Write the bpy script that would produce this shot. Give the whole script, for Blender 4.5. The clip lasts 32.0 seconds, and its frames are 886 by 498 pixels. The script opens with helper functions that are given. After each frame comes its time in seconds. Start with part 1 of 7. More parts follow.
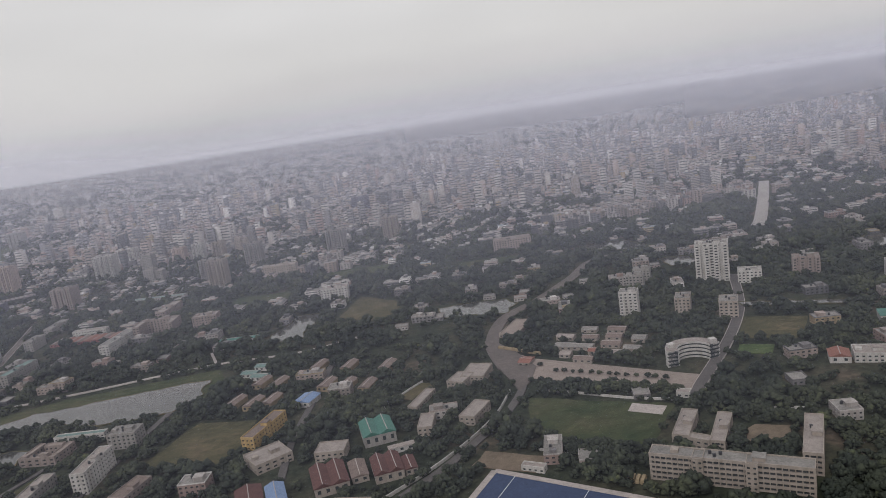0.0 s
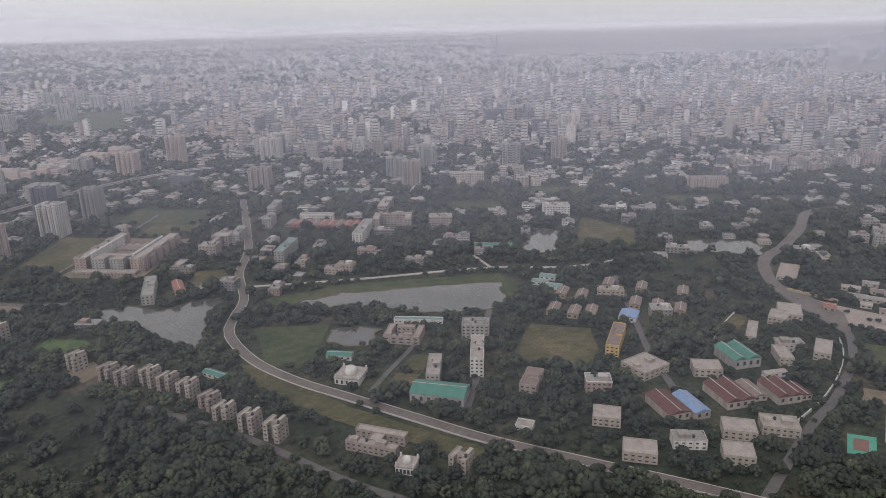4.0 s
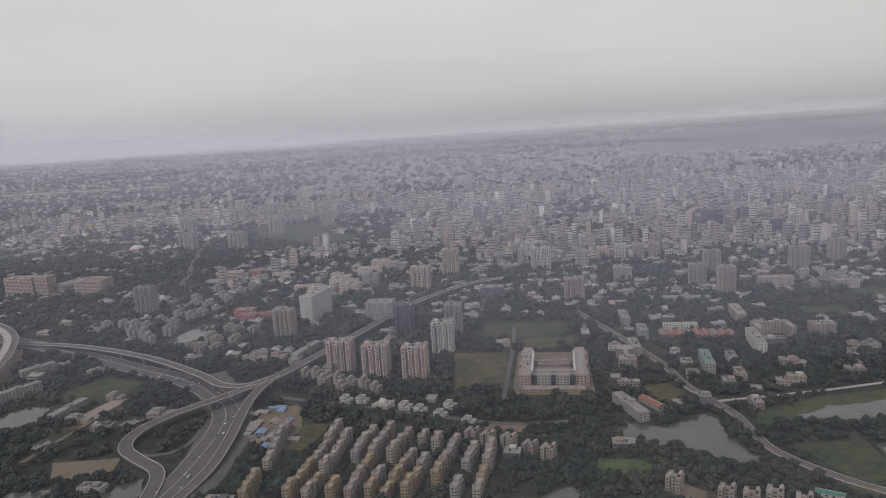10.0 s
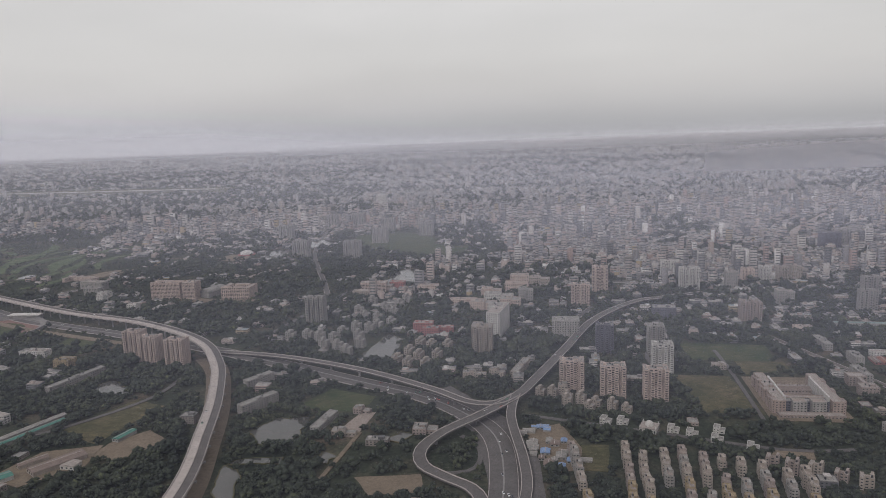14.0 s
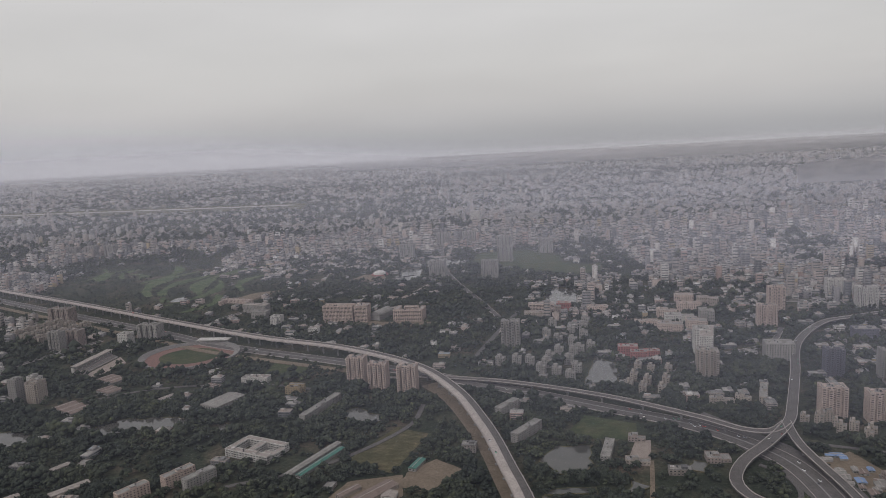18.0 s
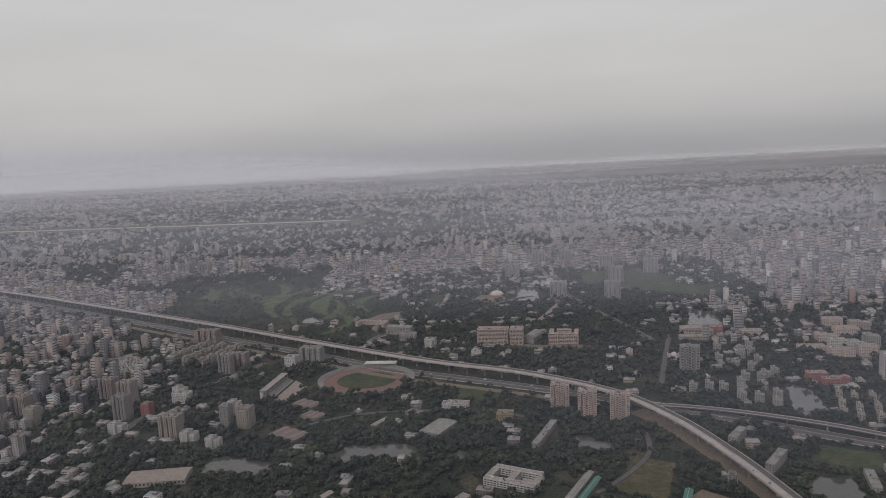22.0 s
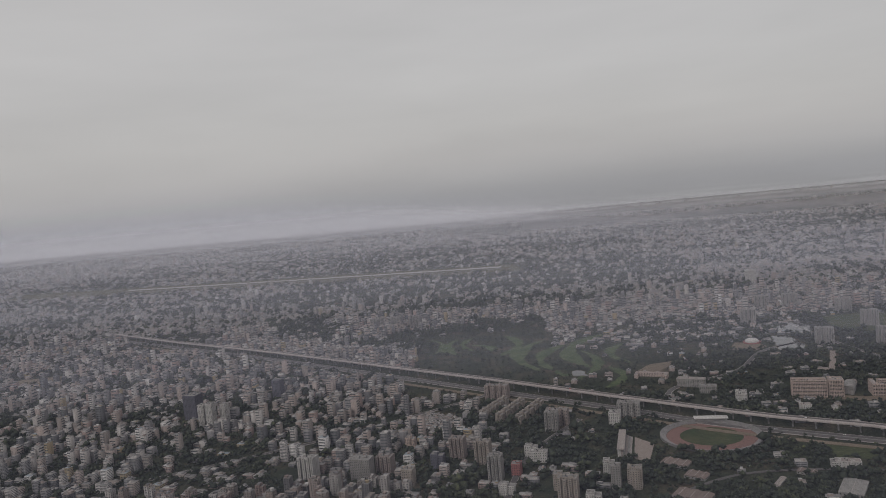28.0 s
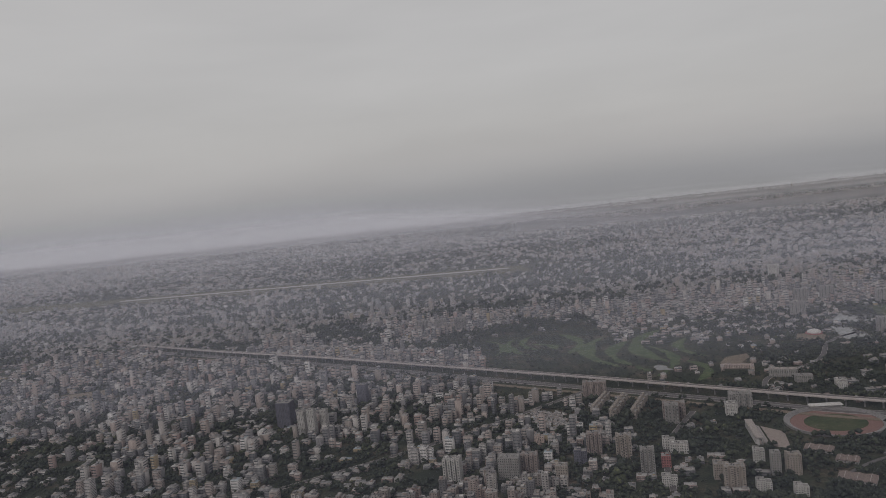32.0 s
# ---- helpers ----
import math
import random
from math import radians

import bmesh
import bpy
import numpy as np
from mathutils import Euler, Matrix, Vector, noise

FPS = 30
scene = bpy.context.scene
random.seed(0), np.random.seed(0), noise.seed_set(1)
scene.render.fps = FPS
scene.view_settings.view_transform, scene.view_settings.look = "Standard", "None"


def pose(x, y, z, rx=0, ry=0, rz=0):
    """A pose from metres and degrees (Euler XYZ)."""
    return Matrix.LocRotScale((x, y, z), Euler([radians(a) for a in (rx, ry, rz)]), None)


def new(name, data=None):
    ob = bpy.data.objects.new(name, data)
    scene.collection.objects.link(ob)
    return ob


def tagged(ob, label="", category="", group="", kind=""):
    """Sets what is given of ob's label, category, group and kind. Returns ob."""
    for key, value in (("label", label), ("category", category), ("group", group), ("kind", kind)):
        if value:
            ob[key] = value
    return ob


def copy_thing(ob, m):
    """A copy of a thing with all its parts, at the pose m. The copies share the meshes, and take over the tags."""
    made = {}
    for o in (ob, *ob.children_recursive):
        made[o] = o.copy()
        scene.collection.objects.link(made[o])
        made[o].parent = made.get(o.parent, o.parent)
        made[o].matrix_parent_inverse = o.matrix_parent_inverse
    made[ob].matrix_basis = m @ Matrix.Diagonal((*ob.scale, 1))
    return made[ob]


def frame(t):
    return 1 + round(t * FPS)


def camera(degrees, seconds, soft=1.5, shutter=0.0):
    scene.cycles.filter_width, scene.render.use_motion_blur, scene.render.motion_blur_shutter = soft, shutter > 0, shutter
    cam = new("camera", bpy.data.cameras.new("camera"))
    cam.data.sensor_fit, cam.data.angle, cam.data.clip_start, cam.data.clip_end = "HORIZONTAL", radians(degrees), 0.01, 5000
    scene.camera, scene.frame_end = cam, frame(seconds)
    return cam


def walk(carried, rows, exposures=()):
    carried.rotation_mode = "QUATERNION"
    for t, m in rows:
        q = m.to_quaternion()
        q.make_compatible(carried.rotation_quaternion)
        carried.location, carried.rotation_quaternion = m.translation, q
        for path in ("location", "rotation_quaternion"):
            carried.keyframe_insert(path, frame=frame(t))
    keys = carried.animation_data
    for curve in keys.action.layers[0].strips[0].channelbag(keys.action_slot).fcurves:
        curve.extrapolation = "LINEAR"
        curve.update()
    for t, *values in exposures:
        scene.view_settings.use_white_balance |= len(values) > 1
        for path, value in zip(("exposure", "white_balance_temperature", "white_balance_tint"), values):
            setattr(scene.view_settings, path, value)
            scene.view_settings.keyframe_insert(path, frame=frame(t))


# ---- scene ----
cam = camera(63.44, 32.0, soft=0.9)
# seconds, place in metres, turn in degrees
ROWS = [
    (0.0, -0.07, -3.42, 96.01, 78.77, 8.46, -8.66),
    (0.5, -15.63, -3.34, 98.56, 79.92, 8.39, -8.73),
    (1.0, -31.19, -3.21, 101.00, 81.46, 7.84, -8.51),
    (1.5, -46.74, -3.02, 103.33, 81.89, 8.65, -7.82),
    (2.0, -62.29, -2.78, 105.56, 81.74, 6.38, -8.20),
    (2.5, -77.85, -2.51, 107.70, 77.32, 3.16, -8.63),
    (3.0, -93.41, -2.19, 109.77, 74.14, 1.79, -6.98),
    (3.5, -108.99, -1.85, 111.78, 71.84, 0.99, -6.64),
    (5.5, -171.53, -0.23, 119.33, 72.11, 2.40, -5.64),
    (6.0, -187.24, 0.21, 121.14, 73.22, 2.32, -5.05),
    (6.5, -202.99, 0.66, 122.93, 74.90, 3.96, -3.83),
    (7.0, -218.78, 1.11, 124.72, 76.52, 4.07, -4.76),
    (7.5, -234.61, 1.57, 126.50, 78.28, 4.66, -3.76),
    (8.0, -250.49, 2.02, 128.29, 77.89, 4.45, -3.79),
    (8.5, -266.41, 2.46, 130.09, 78.11, 4.19, -3.69),
    (9.0, -282.39, 2.90, 131.90, 77.94, 3.57, -3.79),
    (9.5, -298.43, 3.32, 133.73, 78.23, 3.72, -3.74),
    (10.0, -314.52, 3.72, 135.59, 79.45, 3.66, -3.39),
    (10.5, -330.67, 4.11, 137.47, 79.88, 3.36, -3.34),
    (11.0, -346.89, 4.48, 139.39, 80.76, 3.11, -3.14),
    (11.5, -363.16, 4.82, 141.34, 80.85, 2.86, -3.15),
    (12.0, -379.51, 5.14, 143.33, 78.93, 2.76, -2.81),
    (12.5, -395.92, 5.43, 145.35, 77.86, 2.07, -2.92),
    (13.0, -412.40, 5.69, 147.42, 78.44, 1.32, -3.73),
    (13.5, -428.95, 5.92, 149.53, 79.29, 1.72, -3.40),
    (14.0, -445.58, 6.11, 151.68, 79.90, 2.05, -3.14),
    (14.5, -462.27, 6.27, 153.88, 80.30, 2.39, -2.77),
    (16.5, -529.82, 6.51, 163.11, 79.84, 2.35, -1.59),
    (17.0, -546.90, 6.47, 165.52, 79.72, 2.29, -1.49),
    (17.5, -564.05, 6.38, 167.97, 80.23, 3.08, -1.56),
    (18.0, -581.28, 6.25, 170.46, 80.70, 2.95, -1.66),
    (18.5, -598.59, 6.07, 172.98, 81.15, 3.16, -2.29),
    (19.0, -615.98, 5.85, 175.53, 81.41, 2.97, -2.37),
    (19.5, -633.45, 5.59, 178.11, 79.91, 2.35, -2.30),
    (20.0, -650.99, 5.27, 180.71, 79.92, 1.92, -2.10),
    (20.5, -668.61, 4.91, 183.33, 80.35, 1.79, -1.76),
    (21.0, -686.30, 4.51, 185.97, 80.33, 2.42, -1.76),
    (21.5, -704.07, 4.06, 188.61, 81.03, 2.85, -1.63),
    (22.0, -721.91, 3.56, 191.25, 81.56, 2.88, -1.39),
    (22.5, -739.83, 3.02, 193.89, 81.70, 2.81, -1.18),
    (23.0, -757.82, 2.43, 196.53, 82.03, 3.05, -1.16),
    (23.5, -775.88, 1.79, 199.14, 82.00, 2.88, -0.81),
    (24.0, -794.00, 1.12, 201.73, 82.09, 2.75, -1.10),
    (24.5, -812.19, 0.40, 204.29, 82.30, 2.61, -1.28),
    (26.5, -885.60, -2.89, 214.02, 83.38, 3.48, -1.78),
    (27.0, -904.09, -3.81, 216.28, 84.43, 3.99, -1.61),
    (27.5, -922.64, -4.76, 218.46, 86.67, 4.57, -0.75),
    (28.0, -941.25, -5.75, 220.54, 85.22, 5.32, 3.91),
    (28.5, -959.90, -6.77, 222.50, 84.66, 5.20, 3.05),
    (29.0, -978.59, -7.81, 224.35, 85.10, 6.00, -3.35),
    (29.5, -997.33, -8.89, 226.06, 84.81, 6.53, -2.12),
    (30.0, -1016.10, -9.98, 227.63, 84.77, 6.09, -0.92),
    (30.5, -1034.91, -11.10, 229.03, 85.03, 5.58, -0.59),
    (31.0, -1053.76, -12.24, 230.27, 85.06, 5.34, -0.28),
    (31.5, -1072.63, -13.40, 231.32, 85.08, 5.59, -0.21),
    (32.0, -1091.52, -14.57, 232.17, 85.14, 6.19, -0.12),
]
EXPOSURES = [(0.0, 0.0), (1.0, -0.2), (2.0, -0.28), (3.0, -0.08), (3.5, 0.12), (5.5, 0.6), (6.0, 0.58), (7.0, 0.2), (8.0, 0.0), (9.0, 0.0), (10.0, -0.08), (11.0, -0.15), (12.0, -0.18), (13.0, -0.04), (17.0, -0.13), (20.0, -0.2), (24.0, -0.33), (29.0, -0.5), (32.0, -0.55)]
walk(cam, [(t, pose(x, y, z, rx, ry, rz)) for t, x, y, z, rx, ry, rz in ROWS], EXPOSURES)


# ---- sky, sun and haze ----
world = bpy.data.worlds.new("overcast_sky")
scene.world = world
world.use_nodes = True
wt = world.node_tree
wt.nodes.clear()
w_out = wt.nodes.new("ShaderNodeOutputWorld")
w_bg = wt.nodes.new("ShaderNodeBackground")
w_co = wt.nodes.new("ShaderNodeTexCoord")
w_sep = wt.nodes.new("ShaderNodeSeparateXYZ")
w_ramp = wt.nodes.new("ShaderNodeValToRGB")
w_map = wt.nodes.new("ShaderNodeMapping")
w_noise = wt.nodes.new("ShaderNodeTexNoise")
w_mix = wt.nodes.new("ShaderNodeMix")
w_sky = wt.nodes.new("ShaderNodeTexSky")
w_mix2 = wt.nodes.new("ShaderNodeMix")
SUN_ELEVATION, SUN_AZIMUTH = 42.0, 205.0
w_sky.sky_type, w_sky.sun_disc = "NISHITA", False
w_sky.sun_elevation, w_sky.sun_rotation = radians(SUN_ELEVATION), radians(SUN_AZIMUTH)
w_sky.air_density, w_sky.dust_density = 1.0, 6.0
w_mix.data_type = w_mix2.data_type = "RGBA"
for pos, col in ((0.46, (0.395, 0.392, 0.402)), (0.480, (0.405, 0.402, 0.412)), (0.4865, (0.405, 0.403, 0.418)), (0.4915, (0.425, 0.424, 0.440)), (0.4955, (0.440, 0.438, 0.452)), (0.501, (0.485, 0.481, 0.490)), (0.510, (0.555, 0.545, 0.548)), (0.520, (0.60, 0.586, 0.583)), (0.54, (0.645, 0.63, 0.622)), (0.72, (0.72, 0.70, 0.69)), (1.0, (0.78, 0.765, 0.76))):
    el = w_ramp.color_ramp.elements.new(pos)
    el.color = (*col, 1)
w_ramp.color_ramp.elements.remove(w_ramp.color_ramp.elements[0])
w_ramp.color_ramp.elements.remove(w_ramp.color_ramp.elements[len(w_ramp.color_ramp.elements) - 1])
w_half = wt.nodes.new("ShaderNodeMapRange")
w_half.inputs["From Min"].default_value, w_half.inputs["From Max"].default_value = -1, 1
w_map.inputs["Scale"].default_value = (1.5, 1.5, 7.0)
w_noise.inputs["Scale"].default_value, w_noise.inputs["Detail"].default_value = 1.6, 5.0
w_nr = wt.nodes.new("ShaderNodeMapRange")
w_nr.inputs["From Min"].default_value, w_nr.inputs["From Max"].default_value = 0.3, 0.7
w_nr.inputs["To Min"].default_value, w_nr.inputs["To Max"].default_value = 0.94, 1.05
# long level streaks of river, sandbank and mist at the edge of sight
w_map2 = wt.nodes.new("ShaderNodeMapping")
w_map2.inputs["Scale"].default_value = (3.0, 3.0, 150.0)
w_streak = wt.nodes.new("ShaderNodeTexNoise")
w_streak.inputs["Scale"].default_value, w_streak.inputs["Detail"].default_value = 2.2, 4.0
w_sr = wt.nodes.new("ShaderNodeMapRange")
w_sr.inputs["From Min"].default_value, w_sr.inputs["From Max"].default_value = 0.40, 0.66
w_sr.inputs["To Min"].default_value, w_sr.inputs["To Max"].default_value = 0.96, 1.08
w_band = wt.nodes.new("ShaderNodeValToRGB")
for pos, v in ((0.468, 0.0), (0.475, 1.0), (0.483, 1.0), (0.4885, 0.0)):
    w_band.color_ramp.elements.new(pos).color = (v, v, v, 1)
w_band.color_ramp.elements[0].color = w_band.color_ramp.elements[len(w_band.color_ramp.elements) - 1].color = (0, 0, 0, 1)
w_mix3 = wt.nodes.new("ShaderNodeMix")
w_mix3.data_type, w_mix3.blend_type = "RGBA", "MULTIPLY"
w_mix.blend_type = "MULTIPLY"
w_mix.inputs["Factor"].default_value = 1.0
w_mix2.inputs["Factor"].default_value = 0.015
for a, b in (
    (w_co.outputs["Generated"], w_sep.inputs[0]), (w_sep.outputs["Z"], w_half.inputs["Value"]), (w_half.outputs[0], w_ramp.inputs[0]),
    (w_co.outputs["Generated"], w_map.inputs["Vector"]), (w_map.outputs[0], w_noise.inputs["Vector"]), (w_noise.outputs["Fac"], w_nr.inputs["Value"]),
    (w_co.outputs["Generated"], w_map2.inputs["Vector"]), (w_map2.outputs[0], w_streak.inputs["Vector"]), (w_streak.outputs["Fac"], w_sr.inputs["Value"]), (w_half.outputs[0], w_band.inputs[0]), (w_band.outputs[0], w_mix3.inputs[0]), (w_ramp.outputs[0], w_mix3.inputs[6]), (w_sr.outputs[0], w_mix3.inputs[7]),
    (w_mix3.outputs[2], w_mix.inputs[6]), (w_nr.outputs[0], w_mix.inputs[7]), (w_mix.outputs[2], w_mix2.inputs[6]), (w_sky.outputs[0], w_mix2.inputs[7]),
    (w_mix2.outputs[2], w_bg.inputs["Color"]), (w_bg.outputs[0], w_out.inputs[0]),
):
    wt.links.new(a, b)
w_bg.inputs["Strength"].default_value = 1.0

sun = new("sun", bpy.data.lights.new("sun", "SUN"))
sun.data.energy, sun.data.angle, sun.data.color = 1.5, radians(9), (1.0, 0.98, 0.96)
sun.rotation_euler = (radians(90 - SUN_ELEVATION), 0, radians(-35))


# ---- materials ----
class Nodes:
    """A small node-material writer."""

    def __init__(self, name):
        self.mat = bpy.data.materials.new(name)
        self.mat.use_nodes = True
        self.tree = self.mat.node_tree
        self.bsdf = self.tree.nodes["Principled BSDF"]
        self.geo = self.tree.nodes.new("ShaderNodeNewGeometry")

    def put(self, kind, **values):
        node = self.tree.nodes.new(kind)
        for key, value in values.items():
            node.inputs[key].default_value = value
        return node

    def link(self, a, b):
        self.tree.links.new(a, b)

    def noise(self, scale, detail=4.0, stretch=(1, 1, 1)):
        m = self.put("ShaderNodeMapping", Scale=stretch)
        self.link(self.geo.outputs["Position"], m.inputs["Vector"])
        n = self.put("ShaderNodeTexNoise", Scale=scale, Detail=detail, Roughness=0.6)
        self.link(m.outputs[0], n.inputs["Vector"])
        return n.outputs["Fac"]

    def ramp(self, fac, stops, interp="LINEAR"):
        r = self.tree.nodes.new("ShaderNodeValToRGB")
        r.color_ramp.interpolation = interp
        els = r.color_ramp.elements
        while len(els) < len(stops):
            els.new(0.5)
        for el, (pos, col) in zip(els, stops):
            el.position, el.color = pos, (*col, 1)
        self.link(fac, r.inputs[0])
        return r.outputs[0]

    def mix(self, fac, a, b, blend="MIX"):
        m = self.tree.nodes.new("ShaderNodeMix")
        m.data_type, m.blend_type = "RGBA", blend
        for sock, value in ((m.inputs[0], fac), (m.inputs[6], a), (m.inputs[7], b)):
            if isinstance(value, (int, float)):
                sock.default_value = value
            elif isinstance(value, tuple):
                sock.default_value = (*value, 1)
            else:
                self.link(value, sock)
        return m.outputs[2]

    def bump(self, fac, strength, distance):
        b = self.put("ShaderNodeBump", Strength=strength, Distance=distance)
        self.link(fac, b.inputs["Height"])
        self.link(b.outputs[0], self.bsdf.inputs["Normal"])

    def done(self, color, rough=0.85, metal=0.0, spec=0.3):
        if isinstance(color, tuple):
            self.bsdf.inputs["Base Color"].default_value = (*color, 1)
        else:
            self.link(color, self.bsdf.inputs["Base Color"])
        self.bsdf.inputs["Roughness"].default_value, self.bsdf.inputs["Metallic"].default_value = rough, metal
        self.bsdf.inputs["Specular IOR Level"].default_value = spec
        return self.mat


def blotched(name, dark, light, scale, rough=0.85, fine=6.0, bump=0.0, spec=0.3):
    n = Nodes(name)
    big = n.ramp(n.noise(scale), [(0.3, dark), (0.7, light)])
    col = n.mix(0.35, big, n.ramp(n.noise(scale * fine), [(0.3, tuple(v * 0.6 for v in dark)), (0.7, tuple(min(1, v * 1.25) for v in light))]))
    if bump:
        n.bump(n.noise(scale * fine), 0.6, bump)
    return n.done(col, rough, spec=spec)


WALL_TINTS = [(0.0, (0.180, 0.158, 0.149)), (0.14, (0.270, 0.250, 0.245)), (0.26, (0.117, 0.111, 0.116)), (0.38, (0.221, 0.184, 0.169)), (0.50, (0.310, 0.290, 0.283)), (0.60, (0.149, 0.142, 0.150)), (0.70, (0.203, 0.151, 0.140)), (0.78, (0.081, 0.080, 0.087)), (0.86, (0.257, 0.214, 0.200)), (0.95, (0.396, 0.378, 0.373)), (0.975, (0.216, 0.171, 0.115))]


def wall_paint(name, island, hazed=False):
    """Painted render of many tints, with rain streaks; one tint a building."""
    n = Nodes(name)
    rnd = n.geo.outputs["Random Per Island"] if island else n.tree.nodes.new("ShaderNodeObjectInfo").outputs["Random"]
    # far copy: tints squeezed towards mid grey, haze's lost contrast put into the colour
    tints = [(p, tuple(0.07 + 0.58 * v for v in c)) for p, c in WALL_TINTS] if hazed else WALL_TINTS
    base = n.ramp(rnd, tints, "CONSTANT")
    streak = n.ramp(n.noise(0.9, 4, (1, 1, 0.12)), [(0.35, (0.62, 0.60, 0.57)), (0.62, (1, 1, 1))])
    return n.done(n.mix(0.8, base, streak, "MULTIPLY"), 0.9)


def tinted(name, color, amount=0.75):
    n = Nodes(name)
    streak = n.ramp(n.noise(0.8, 4, (1, 1, 0.15)), [(0.32, (0.62, 0.60, 0.57)), (0.62, (1, 1, 1))])
    return n.done(n.mix(amount, color, streak, "MULTIPLY"), 0.88)


M = {}
M["city_wall"] = wall_paint("painted_render_mixed", False)
M["city_wall_mid"] = wall_paint("painted_render_joined", True)
M["city_wall_far"] = wall_paint("painted_render_hazed", True, True)
M["white_wall"] = tinted("white_paint_wall", (0.360, 0.346, 0.336))
M["cream_wall"] = tinted("cream_paint_wall", (0.245, 0.213, 0.190))
M["grey_wall"] = tinted("grey_concrete_wall", (0.212, 0.201, 0.194))
M["dark_wall"] = tinted("dark_slate_wall", (0.088, 0.086, 0.108))
M["pink_wall"] = tinted("pink_brick_wall", (0.210, 0.174, 0.162))
M["office_wall"] = tinted("pale_pink_office_wall", (0.248, 0.196, 0.176))
M["orange_wall"] = tinted("orange_cream_wall", (0.345, 0.274, 0.243))
M["rose_wall"] = tinted("pale_rose_paint_wall", (0.350, 0.282, 0.256))
M["yellow_wall"] = tinted("ochre_yellow_wall", (0.215, 0.168, 0.108))
M["ochre_wall"] = tinted("bright_ochre_barrack_wall", (0.34, 0.235, 0.105))
M["red_wall"] = tinted("red_brick_wall", (0.229, 0.098, 0.094))
M["roof"] = blotched("weathered_concrete_roof", (0.088, 0.083, 0.080), (0.208, 0.196, 0.188), 0.25)
n = Nodes("mixed_flat_roofs")
M["roof_far"] = n.done(n.mix(0.5, n.ramp(n.geo.outputs["Random Per Island"], [(0.0, (0.09, 0.09, 0.095)), (0.25, (0.21, 0.195, 0.19)), (0.5, (0.13, 0.125, 0.12)), (0.66, (0.27, 0.252, 0.245)), (0.82, (0.17, 0.13, 0.115)), (0.92, (0.37, 0.36, 0.352)), (0.965, (0.18, 0.23, 0.27))], "CONSTANT"), n.ramp(n.noise(0.3, 4), [(0.3, (0.10, 0.095, 0.09)), (0.7, (0.24, 0.228, 0.22))])), 0.9)
M["white_roof"] = blotched("pale_limewashed_roof", (0.126, 0.109, 0.102), (0.246, 0.215, 0.201), 0.45)
M["brown_roof"] = blotched("brown_weathered_roof", (0.088, 0.065, 0.059), (0.148, 0.114, 0.102), 0.4)
M["maroon_roof"] = blotched("maroon_sheet_roof", (0.052, 0.022, 0.021), (0.084, 0.038, 0.034), 0.5)
M["green_roof"] = blotched("teal_green_sheet_roof", (0.024, 0.082, 0.068), (0.042, 0.125, 0.102), 0.4, 0.6)
M["pale_teal_roof"] = blotched("pale_teal_sheet_roof", (0.070, 0.115, 0.108), (0.105, 0.155, 0.145), 0.4, 0.6)
M["blue_roof"] = blotched("blue_sheet_roof", (0.086, 0.130, 0.230), (0.130, 0.187, 0.302), 0.4, 0.6)
M["red_roof"] = blotched("brick_red_roof", (0.125, 0.055, 0.043), (0.185, 0.085, 0.066), 0.4)
M["glass"] = Nodes("dark_window_glass").done((0.035, 0.04, 0.045), 0.25, spec=0.5)
M["tank"] = Nodes("black_plastic_tank").done((0.03, 0.03, 0.035), 0.5)
M["asphalt"] = blotched("worn_asphalt", (0.049, 0.044, 0.044), (0.078, 0.070, 0.069), 0.12)
M["brown_asphalt"] = blotched("dusty_brown_asphalt", (0.060, 0.050, 0.047), (0.098, 0.082, 0.076), 0.12)
M["concrete"] = blotched("pale_deck_concrete", (0.205, 0.180, 0.172), (0.30, 0.266, 0.254), 0.15)
M["pier"] = blotched("grey_pier_concrete", (0.115, 0.108, 0.107), (0.178, 0.168, 0.165), 0.3)
M["paving"] = blotched("pinkish_paving", (0.132, 0.108, 0.098), (0.212, 0.174, 0.155), 0.35)
M["dirt"] = blotched("bare_brown_earth", (0.074, 0.056, 0.040), (0.132, 0.101, 0.074), 0.1)
M["paint"] = blotched("white_road_paint", (0.55, 0.54, 0.52), (0.75, 0.74, 0.72), 1.0)
M["turf_blue"] = blotched("blue_hockey_turf", (0.019, 0.031, 0.070), (0.027, 0.042, 0.090), 0.2)
M["court_red"] = blotched("red_court_surface", (0.098, 0.054, 0.047), (0.138, 0.074, 0.064), 0.3)
M["court_green"] = blotched("green_court_surface", (0.036, 0.144, 0.108), (0.058, 0.202, 0.151), 0.3)


def turf(name, green, worn, bare, scale):
    """Grass with worn and bare patches at three sizes, and faint mowing or trampling marks."""
    n = Nodes(name)
    base = n.ramp(n.noise(scale, 6), [(0.36, green), (0.56, worn), (0.74, bare)])
    patch_tone = n.ramp(n.noise(scale * 4, 5, (1, 1.6, 1)), [(0.32, (0.66, 0.70, 0.66)), (0.55, (1, 1, 1)), (0.72, (1.35, 1.25, 1.15))])
    blades = n.ramp(n.noise(2.2, 4), [(0.35, (0.72, 0.74, 0.72)), (0.65, (1.22, 1.2, 1.18))])
    n.bump(n.noise(1.5, 3), 0.5, 0.15)
    return n.done(n.mix(1.0, n.mix(1.0, base, patch_tone, "MULTIPLY"), blades, "MULTIPLY"), 0.95, spec=0.1)


